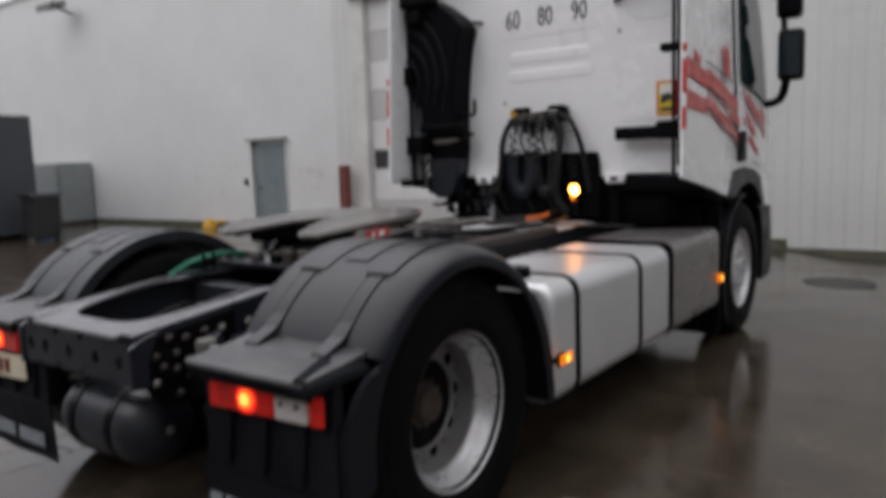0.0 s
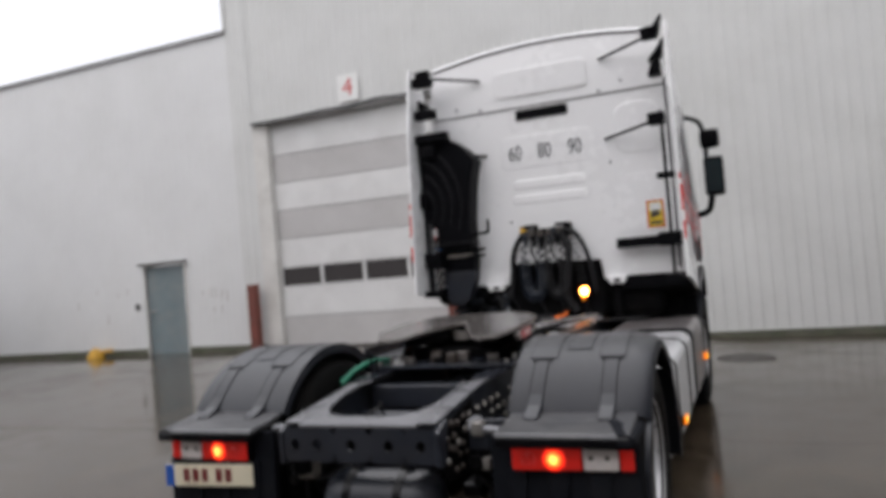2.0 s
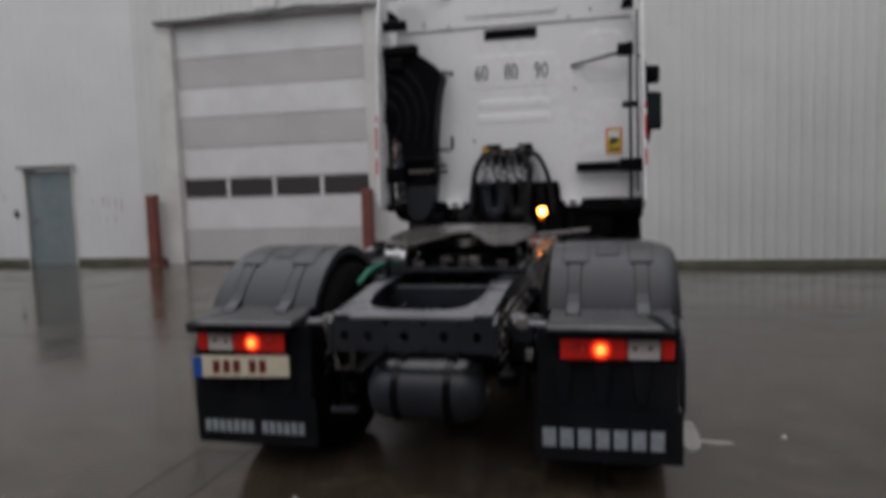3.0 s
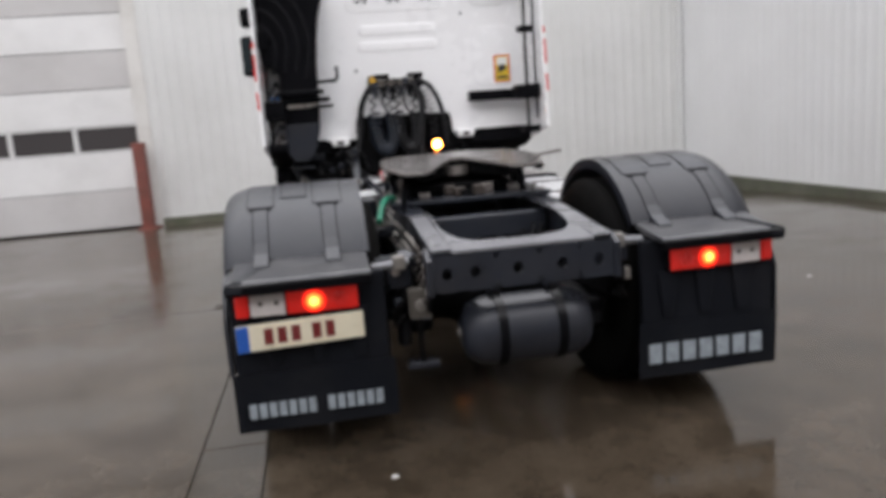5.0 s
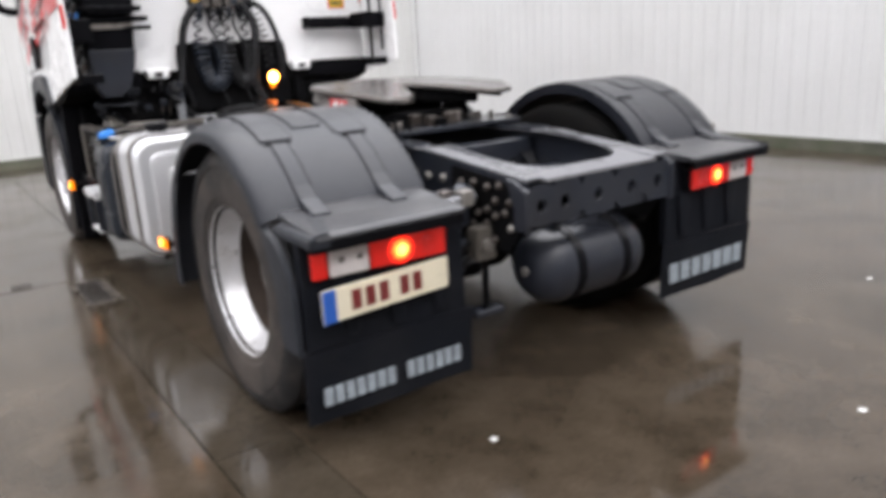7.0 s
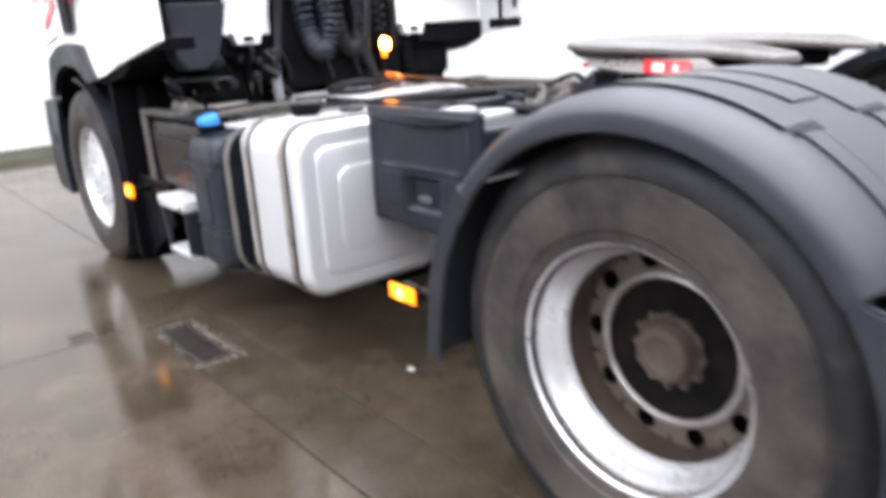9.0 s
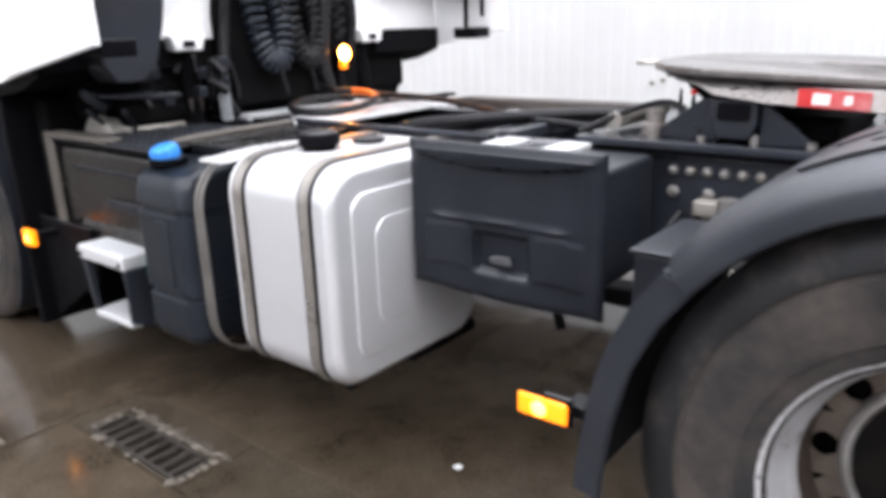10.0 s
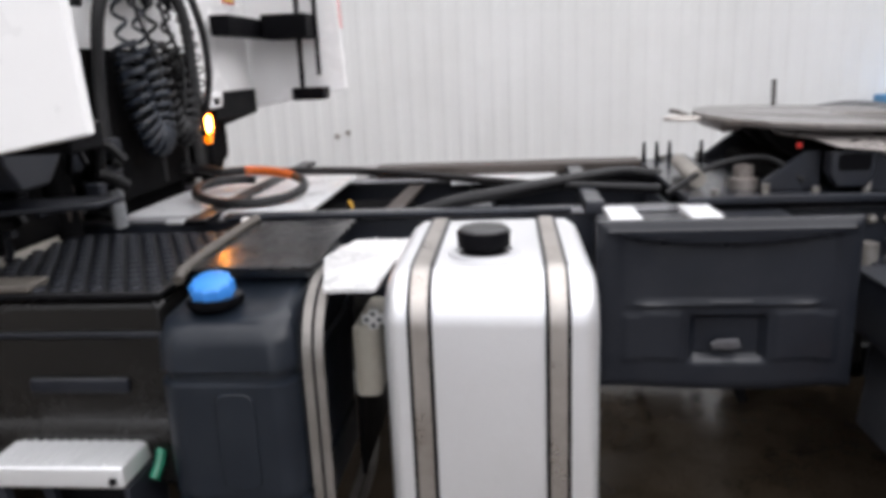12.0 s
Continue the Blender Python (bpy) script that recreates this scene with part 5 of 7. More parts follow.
mudguard(1)

# number plate: kept as plain bars
plate = part("number_plate", box(-1.20, -0.68, -0.052, -0.044, 0.578, 0.690, 0.004), M_PLATE, truck, "cream number plate under the lamp, slightly askew")
PLATE_TURN = Matrix.Translation((-1.20, -0.045, 0)) @ Matrix.Rotation(radians(5), 4, "Z") @ Matrix.Translation((1.20, 0.045, 0))
part("blue_band", box(-1.199, -1.150, -0.0545, -0.0521, 0.580, 0.688), M_EUBLUE, plate)
for i, x in enumerate((-1.09, -1.035, -0.98, -0.895, -0.84)):
    part("plate_bar", box(x, x + 0.036, -0.055, -0.0521, 0.602, 0.668), M_PLATE_R, plate)
part("plate_carrier", box(-1.19, -0.69, -0.0435, -0.02, 0.60, 0.68, 0.006), M_BLACK, plate)
for ob in (plate, *plate.children):
    ob.data.transform(PLATE_TURN)

# ---- fifth wheel ----
FZ = 1.236
base = part("mounting_plate", box(-0.445, 0.445, 0.86, 1.86, 1.010, 1.034, 0.004), M_CHASSIS, truck)
for s in (-1, 1):
    x0, x1 = sorted((s * 0.36, s * 0.43))
    part("spacer", box(x0, x1, 0.88, 1.84, 0.9925, 1.0095), M_BLACK, base)
for x in (-0.40, 0.40):
    for k in range(7):
        part("stud", cyl((x, 0.90 + 0.145 * k, 1.034), (x, 0.90 + 0.145 * k, 1.062 if k % 2 else 1.05), 0.013, 8), M_BOLT, base)
half = [(0.0, 1.79), (0.12, 1.785), (0.25, 1.75), (0.36, 1.66), (0.425, 1.52), (0.445, 1.30), (0.44, 1.00), (0.37, 0.84), (0.27, 0.82), (0.21, 0.86), (0.10, 1.10), (0.055, 1.20), (0.045, 1.27), (0.0, 1.30)]
outline = half + [(-x, y) for x, y in half[-2:0:-1]]
own = prism(outline, "z", FZ - 0.024, FZ, 0.006, 2)
for v in own.verts:
    if v.co.y < 1.02:
        v.co.z -= (1.02 - v.co.y) * 0.12
    if v.co.y > 1.3:
        v.co.y = 1.3 + (v.co.y - 1.3) * 0.88
fifth = part("fifth_wheel", own, M_FIFTH, truck, "worn greasy fifth-wheel coupling plate")
for s in (-1, 1):
    x0, x1 = sorted((s * 0.425, s * 0.452))
    skirt = [(0.98, FZ - 0.05), (1.02, FZ - 0.085), (1.30, FZ - 0.082), (1.44, FZ - 0.070), (1.50, FZ - 0.050), (1.58, FZ - 0.042), (1.60, FZ - 0.028), (1.02, FZ - 0.028)]
    own = prism(skirt, "x", x0, x1, 0.003, 1)
    for v in own.verts:
        if v.co.y > 1.42:
            v.co.x -= s * (v.co.y - 1.42) * 0.55
    part("skirt", own, M_FIFTH, fifth)
    x0, x1 = sorted((s * 0.453, s * 0.456))
    part("red_label", box(x0, x1, 1.06, 1.225, FZ - 0.080, FZ - 0.036), M_RED, fifth, "red maker's label with pale bars")
    for k, (ya, yb, za, zb) in enumerate(((1.15, 1.19, 0.073, 0.045), (1.10, 1.118, 0.070, 0.047))):
        a, b = sorted((s * 0.456, s * 0.4575))
        part("label_bar", box(a, b, ya, yb, FZ - za, FZ - zb), M_PAPER, fifth)
    x0, x1 = sorted((s * 0.365, s * 0.428))
    part("pedestal", prism([(1.325, 1.09), (1.345, 1.05), (1.43, 1.05), (1.452, 1.09), (1.452, FZ - 0.078), (1.325, FZ - 0.078)], "x", x0, x1, 0.006, 1), M_CHASSIS, fifth, "grey cast pedestal of the coupling")
    a, b = sorted((s * 0.4285, s * 0.4315))
    part("pedestal_pocket", prism(round_rect(1.342, 1.432, 1.10, 1.150, 0.012), "x", a, b), M_BLACK, fifth)
    x0, x1 = sorted((s * 0.375, s * 0.40))
    part("gusset", prism([(1.323, FZ - 0.08), (1.19, 1.05), (1.19, 1.035), (1.323, 1.035)], "x", x0, x1, 0.003, 1), M_CHASSIS, fifth)
    x0, x1 = sorted((s * 0.335, s * 0.36))
    part("gusset", prism([(1.454, FZ - 0.08), (1.50, FZ - 0.085), (1.62, 1.06), (1.62, 1.035), (1.454, 1.035)], "x", x0, x1, 0.003, 1), M_CHASSIS, fifth)
    part("bearing", cyl((s * 0.30, 1.385, FZ - 0.08), (s * 0.424, 1.385, FZ - 0.08), 0.034, 16), M_SHADEGRIME, fifth)
    part("red_plug", lathe([(0.010, 0.0), (0.008, s * 0.012), (0.002, s * 0.014)], "x", (s * 0.362, 1.523, FZ - 0.066), 8), M_REDR, fifth)
part("sub_block", box(-0.30, 0.30, 1.15, 1.55, 1.035, 1.09, 0.015), M_SHADEGRIME, fifth)
part("sub_block", box(-0.30, 0.30, 1.33, 1.44, 1.09, FZ - 0.04, 0.015), M_SHADEGRIME, fifth)
part("nose_lip", prism([(1.615, FZ - 0.0245), (1.700, FZ - 0.0245), (1.692, FZ - 0.055), (1.640, FZ - 0.050)], "x", -0.16, 0.16, 0.006, 1), M_FIFTH, fifth)
part("grease_line", tube(spline([(-0.34, 1.90, 1.03), (-0.28, 1.75, 1.10), (-0.32, 1.6, 1.13), (-0.36, 1.5, 1.06)], 7), 0.010), M_HOSE, fifth)
part("lock_cylinder", cyl((-0.30, 1.80, 1.065), (0.05, 1.78, 1.075), 0.028, 14), M_SHIELD, fifth)
own = bmesh.new()
for x in (-0.24, 0.0, 0.24):
    prism([(1.44, FZ - 0.03), (1.60, FZ - 0.03), (1.56, FZ - 0.075), (1.50, FZ - 0.115), (1.44, FZ - 0.10)], "x", x - 0.05, x + 0.05, 0.008, 1, bm=own)
prism([(-0.25, 0.95), (-0.08, 1.20), (-0.08, 1.48), (-0.30, 1.48)], "z", FZ - 0.10, FZ - 0.04, 0.01, 1, bm=own)
prism([(0.25, 0.95), (0.08, 1.20), (0.08, 1.48), (0.30, 1.48)], "z", FZ - 0.10, FZ - 0.04, 0.01, 1, bm=own)
part("underframe", own, M_SHADEGRIME, fifth)
part("lock_jaw", lathe([(0.05, 0), (0.085, 0), (0.085, 0.05), (0.05, 0.05)], "z", (0, 1.32, FZ - 0.10), 24, close=True), M_STEEL, fifth)
tip = Matrix.Translation((0, 1.385, FZ - 0.08)) @ Matrix.Rotation(radians(2.2), 4, "X") @ Matrix.Translation((0, -1.385, 0.08 - FZ))
for ob in (fifth, *fifth.children):
    if ob.name.split(".")[0] in ("fifth_wheel", "skirt", "red_label", "label_bar", "nose_lip", "underframe", "lock_jaw"):
        ob.data.transform(tip)
handle = spline([(0.42, 1.60, FZ - 0.06), (0.60, 1.62, FZ - 0.05), (0.70, 1.64, FZ - 0.04), (0.78, 1.66, FZ - 0.035)], 6)
part("release_handle", tube(handle, 0.011), M_FIFTH, fifth)
ring = [Vector((-0.02 + 0.05 * math.cos(a), 1.79 + 0.06 * math.sin(a), FZ - 0.004)) for a in (2 * math.pi * k / 16 for k in range(17))]
part("handle_loop", tube(ring, 0.007, 6), M_STEEL, fifth)
for s in (-1, 1):
    own = prism([(s * 0.30, 0.62), (s * 0.42, 0.62), (s * 0.42, 0.95), (s * 0.30, 0.95)], "z", 0.9925, 1.004)
    part("ramp", own, M_CHASSIS, truck)
for k, (x, y) in enumerate(((0.38, 1.745), (0.38, 1.795), (0.38, 1.845), (0.38, 1.62), (-0.38, 0.76), (-0.38, 0.82))):
    part("spike_stud", cyl((x, y, 0.98), (x, y, 1.11), 0.014, 8, r1=0.005), M_BLACK, truck)
part("coupling", lathe([(0.02, 0), (0.045, 0), (0.045, 0.03), (0.03, 0.035), (0.03, 0.07), (0.015, 0.075)], "z", (-0.30, 1.66, 1.034), 14), M_WELL, truck)
part("green_airline", tube(spline([(-0.53, 0.66, 0.97), (-0.50, 0.78, 1.03), (-0.46, 0.92, 1.055), (-0.40, 1.06, 1.045)], 8), 0.016), M_GREEN, truck, "bright green air line")

# ---- deck between cab and coupling ----
deck = part("catwalk_plate", box(-0.37, 0.42, 3.04, 3.66, 0.992, 1.006, 0.003), M_ALU, truck, "bright wet aluminium catwalk plate")
for i in range(14):
    for j in range(10):
        if (i + j) % 2:
            ob = new("tread_stud", bpy.data.meshes["tread_stud"]) if "tread_stud" in bpy.data.meshes else part("tread_stud", box(-0.022, 0.022, -0.006, 0.006, 0, 0.003, 0.002, 1), M_ALU, deck)
            ob.parent = deck
            ob.matrix_basis = Matrix.Translation((-0.34 + 0.056 * i, 3.065 + 0.062 * j, 1.006)) @ Matrix.Rotation(radians(45 if i % 2 else -45), 4, "Z")
part("cross_bar", prism([(-0.37, 2.77), (-0.37, 2.83), (0.36, 2.80), (0.36, 2.74)], "z", 0.955, 0.972, 0.004), M_TRAY, truck, "pale worn bar across the rails")
part("yellow_clip", tube(spline([(0.02, 2.98, 0.935), (0.03, 2.985, 0.952), (0.06, 3.00, 0.956), (0.09, 3.01, 0.938)], 6), 0.006, 7), M_HYD, truck, "small yellow pipe clip")
part("rail_cap", box(0.20, 0.40, 2.20, 2.62, 0.985, 1.0, 0.004), M_ALU, truck, "pale worn metal cap on the rail")
part("rail_cap", box(-0.43, -0.38, 2.20, 3.30, 0.992, 1.012, 0.006), M_CHASSIS, truck)
part("deck_bar", box(-0.50, 0.86, 3.33, 3.40, 0.994, 1.015, 0.008), M_BLACK, truck)
part("deck_bar", box(-0.43, 0.43, 2.10, 2.16, 0.982, 1.03, 0.01), M_CHASSIS, truck)
for y in (1.80, 2.02):
    part("alu_bracket", box(-0.62, -0.44, y, y + 0.09, 0.996, 1.014, 0.004), M_ALU, truck)
part("cable_tray", box(0.36, 0.48, 1.85, 2.95, 0.994, 1.04, 0.01), M_TRAY, truck)
for y in (3.20, 3.445):
    part("rail_clip", box(-0.475, -0.44, y - 0.028, y + 0.028, 0.994, 1.008, 0.004), M_ALU, truck, "pale metal clip on the rail")
u, w = Vector((-0.61, 0.79, 0)) * 0.212, Vector((0.80, 0.55, 0.10)) * 0.25


def loop_point(a):
    """Along the loop of hose, which drops and tightens as it winds."""
    k = max(0.0, a - 3.4) / 4.0
    return Vector((-0.085, 3.345, 1.052 - 0.016 * k)) + (math.cos(a) * u + math.sin(a) * w) * (1 - 0.24 * k)


lp = spline([(0.12, 3.67, 1.10), (0.13, 3.60, 1.09), tuple(loop_point(radians(84)))], 5)[:-1] + [loop_point(radians(84 + 7.5 * k)) for k in range(54)]
part("air_hose", tube(lp, 0.017), M_HOSE, truck, "black rubber hose coiled on the catwalk")
# an orange length laid over the hose for the lamp's glint
part("orange_sleeve", tube([loop_point(math.radians(a)) for a in range(108, 172, 4)], 0.0178), M_GLINT, truck, "amber lamp's glint on the coiled hose, as orange colour")
part("air_hose", tube(spline([(-0.36, 2.74, 0.97), (-0.33, 2.58, 1.015), (-0.27, 2.40, 1.035), (-0.12, 2.18, 1.045), (0.05, 1.98, 1.04), (0.08, 1.84, 1.02)], 8), 0.023), M_HOSE, truck)
part("air_hose", tube(spline([(0.3, 3.45, 1.05), (0.28, 3.0, 1.04), (0.10, 2.6, 1.03), (-0.1, 2.3, 1.03), (-0.25, 1.9, 1.03)], 8), 0.015), M_HOSE, truck)

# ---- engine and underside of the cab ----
part("front_axle", box(-0.85, 0.85, 4.78, 4.92, 0.30, 0.46, 0.03), M_SHADEGRIME, truck)
part("engine", box(-0.34, 0.34, 3.75, 5.3, 0.34, 1.25, 0.05), M_SHADEGRIME, truck, "grimy engine under the cab, darkened for the shade")
part("cab_bearer", box(-0.95, 0.95, 3.78, 4.15, 1.02, 1.28, 0.05), M_SHADEGRIME, truck)
part("mount_block", box(-0.90, -0.5, 3.74, 4.2, 0.98, 1.10, 0.04), M_SHADEGRIME, truck)
part("mount_block", box(0.5, 0.92, 3.8, 4.2, 0.98, 1.14, 0.04), M_SHADEGRIME, truck)
# Added panel, no real part: blocks light and view under the cab.
part("bulkhead", box(-1.08, 1.08, 4.04, 4.16, 0.18, 1.13, 0.02), M_SHADEGRIME, truck)
bits = random.Random(5)
for k in range(16):
    x, y, z = bits.uniform(-0.98, -0.42), bits.uniform(3.55, 3.80), bits.uniform(1.0, 1.26)
    pts = [(x, y, z), (x + bits.uniform(-0.1, 0.1), y + 0.05, z + bits.uniform(-0.05, 0.12)), (x + bits.uniform(0.0, 0.2), y + 0.1, z + bits.uniform(-0.12, 0.05)), (x + bits.uniform(0.05, 0.25), y + 0.2, z - 0.08)]
    part("pipe", tube(spline(pts, 6), bits.choice((0.010, 0.014, 0.020, 0.028)), 8), bits.choice((M_HOSE, M_HOSE, M_DARK, M_BLACK)), truck)
for k in range(10):
    x, y, z, r = bits.uniform(-0.9, -0.42), bits.uniform(3.6, 3.8), bits.uniform(1.02, 1.25), bits.uniform(0.018, 0.04)
    part("fitting", box(x - r, x + r, y - r, y + r, z - r, z + r, 0.006), bits.choice((M_DARK, M_BLACK, M_CHASSIS, M_TRAY)), truck)
part("gearbox", box(-0.30, 0.30, 2.75, 3.74, 0.40, 0.93, 0.06), M_SHADEGRIME, truck, "grimy gearbox between the rails, darkened for the shade")
part("mounting_rail", box(0.385, 0.405, 1.88, 2.45, 0.9925, 1.035, 0.004), M_BLACK, truck)
# Bright studs stand for holes where the pale wall shows through.
for k in range(8):
    part("zinc_stud", lathe([(0.013, 0.0), (0.012, -0.008), (0.002, -0.010)], "x", (0.385, 1.90 + 0.055 * k, 1.016), 8), M_ALU, truck)
for k in range(7):
    x, y = bits.uniform(-0.3, 0.3), bits.uniform(0.9, 1.05)
    part("fitting", box(x - 0.03, x + 0.03, y - 0.02, y + 0.03, 1.034, 1.034 + bits.uniform(0.02, 0.06), 0.006), bits.choice((M_TRAY, M_SHIELD, M_FIFTH, M_SHADEGRIME)), truck)
for s in (-1, 1):
    out = [(AXLE_F + 0.62 * math.cos(radians(a)), AXLE_Z + 0.62 * math.sin(radians(a))) for a in range(90, 221, 8)]
    inn = [(AXLE_F + 0.60 * math.cos(radians(a)), AXLE_Z + 0.60 * math.sin(radians(a))) for a in range(90, 221, 8)]
    part("front_mudguard", prism(out + inn[::-1], "x", min(s * 0.85, s * 1.22), max(s * 0.85, s * 1.22)), M_DARK, truck)
    x0, x1 = sorted((s * 0.78, s * 1.20))
    part("wing_flap", box(x0, x1, 4.165, 4.205, 0.11, 1.14, 0.01), M_BLACK, truck)
    part("cab_mount", cyl((s * 0.56, 3.74, 0.98), (s * 0.55, 3.78, 1.32), 0.045, 12), M_SHADEGRIME, truck)

part("splash_plate", prism([(3.69, 0.62), (3.69, 0.40), (4.21, 0.105), (4.24, 0.62)], "x", -1.14, -1.12, 0.006, 1), M_BLACK, truck, "black splash plate behind the front wheel")
# ---- cab ----
CB = 3.73
side = [(CB, 1.37), (3.80, 1.25), (4.30, 1.165)]
side += [(AXLE_F + 0.715 * math.cos(radians(a)), AXLE_Z + 0.715 * math.sin(radians(a))) for a in range(122, 43, -6)]
side += [(5.56, 1.03), (5.97, 1.0), (5.96, 1.75), (5.80, 2.55), (5.60, 3.02), (CB, 3.02)]
own = prism(side, "x", -1.22, 1.22)
for v in own.verts:
    k = max(0.0, v.co.z - 1.9) / 1.1
    f = max(0.0, v.co.y - 5.2) / 0.8
    v.co.x *= 1 - 0.055 * k - 0.05 * f
bmesh.ops.bevel(own, geom=[e for e in own.edges if abs(e.verts[0].co.x - e.verts[1].co.x) < 0.2 and max(e.verts[0].co.z, e.verts[1].co.z) > 1.3], offset=0.035, segments=3, affect="EDGES")
# Near-black sheet added over the white underside, in place of its shade.
part("underbody", prism([(3.742, 1.362), (3.806, 1.243), (4.30, 1.158), (4.30, 1.125), (3.90, 1.18), (3.742, 1.235)], "x", -1.205, 1.205), M_SHADEGRIME, truck)
cab = part("cab", own, M_WHITE, truck, "white sleeper cab, wet and slightly dirty")
# roof deflector
own = bmesh.new()
prof = [(CB + 0.01, 3.03), (CB + 0.01, 3.50), (CB + 0.06, 3.56), (4.5, 3.52), (5.2, 3.32), (5.62, 3.04)]
nx = 12
cols = []
for i in range(nx + 1):
    u = -1 + 2 * i / nx
    cols.append([own.verts.new((u * (1.14 - 0.06 * max(0, z - 3.1) / 0.5), y, z + (0.10 * (1 - u * u) if z > 3.3 else 0))) for y, z in prof])
for a, b in zip(cols, cols[1:]):
    for k in range(len(prof)):
        j = (k + 1) % len(prof)
        own.faces.new((a[k], a[j], b[j], b[k]))
own.faces.new(cols[0])
own.faces.new(cols[-1][::-1])
deflector = part("roof_deflector", own, M_WHITE, cab, "white arched roof deflector")
part("roof_rim", tube([Vector((u * 1.08, CB + 0.01, 3.505 + 0.105 * (1 - u * u))) for u in (-1 + k / 8 for k in range(17))], 0.014, 6), M_SEAM, cab)
part("seam", box(-1.12, 1.12, CB - 0.006, CB + 0.02, 3.018, 3.034), M_SEAM, cab)
part("vent_slot", box(-0.25, 0.25, CB - 0.016, CB + 0.004, 2.905, 3.0, 0.006), M_BLACK, cab, "black vent slot")


def raised(x0, x1, z0, z1, r, h, name, depth=0.0):
    """A pressed panel standing h proud of the back wall."""
    pts = round_rect(x0, x1, z0, z1, r, 5)
    own = bmesh.new()
    cxm, czm = (x0 + x1) / 2, (z0 + z1) / 2
    lo = [own.verts.new((x, CB - 0.001, z)) for x, z in pts]
    fx, fz = 1 - 0.05 / (x1 - x0), 1 - 0.05 / (z1 - z0)
    hi = [own.verts.new((cxm + (x - cxm) * fx, CB - h, czm + (z - czm) * fz)) for x, z in pts]
    for i in range(len(pts)):
        j = (i + 1) % len(pts)
        own.faces.new((lo[i], lo[j], hi[j], hi[i]))
    own.faces.new(hi)
    own.faces.new(lo[::-1])
    return part(name, own, M_WHITE, cab, smooth=50)


raised(-0.43, 0.45, 2.44, 2.76, 0.06, 0.007, "pressed_panel")
raised(-0.33, 0.36, 2.24, 2.34, 0.04, 0.008, "pressed_rib")
raised(-0.35, 0.37, 2.10, 2.20, 0.04, 0.008, "pressed_rib")
raised(0.68, 1.09, 1.74, 2.28, 0.10, 0.008, "pressed_panel")
raised(0.66, 1.06, 2.45, 2.92, 0.12, 0.012, "pressed_panel")
raised(-0.45, 0.45, 3.13, 3.40, 0.06, 0.008, "pressed_panel")
for x, t in ((-0.287, "60"), (0.0, "80"), (0.287, "90")):
    part("number_patch", box(x - 0.088, x + 0.088, CB - 0.0095, CB - 0.0073, 2.50, 2.67), M_WHITE, cab)
    text_part(t, 0.19, (x, CB - 0.012, 2.585), FACE_BACK @ Matrix.Diagonal((0.70, 1.05, 1, 1)), M_INK, cab, "speed_number", "dark speed-limit number")
warn = part("warning_sticker", box(0.880, 1.028, CB - 0.0118, CB - 0.0083, 1.770, 2.012), M_REDR, cab, "red and yellow warning sticker")
part("yellow_field", box(0.892, 1.016, CB - 0.0140, CB - 0.0119, 1.780, 2.002), M_YELLOW, warn)
part("pale_field", prism([(0.905, 1.92), (1.005, 1.92), (1.005, 1.99), (0.905, 1.99)], "y", CB - 0.0160, CB - 0.0141), M_PAPER, warn)
part("dark_shape", prism([(0.91, 1.85), (1.0, 1.885), (0.97, 1.93), (0.92, 1.92)], "y", CB - 0.0185, CB - 0.0161), M_INK, warn)
part("text_bar", box(0.905, 1.005, CB - 0.0160, CB - 0.0141, 1.80, 1.825), M_INK, warn)
for x in (-0.58, 0.57):
    part("cab_foot", prism([(x - 0.09, 1.37), (x + 0.09, 1.37), (x + 0.07, 1.30), (x - 0.07, 1.30)], "y", CB - 0.05, CB + 0.03, 0.01), M_WHITE, cab)
    part("foot_hole", box(x - 0.03, x + 0.03, CB - 0.056, CB - 0.048, 1.315, 1.345, 0.004), M_BLACK, cab)
for x, z in ((0.75, 3.12), (0.55, 3.06), (-0.85, 3.1), (-0.6, 3.06), (-0.38, 1.95), (0.6, 2.4)):
    part("rivet", lathe([(0.014, 0), (0.012, -0.008), (0.002, -0.01)], "y", (x, CB, z), 8), M_SEAM, cab)
part("under_seal", box(0.62, 1.19, CB - 0.02, CB + 0.4, 1.24, 1.365, 0.01), M_BLACK, cab)
part("under_seal", box(-1.19, -0.70, CB - 0.02, CB + 0.4, 1.24, 1.365, 0.01), M_BLACK, cab)

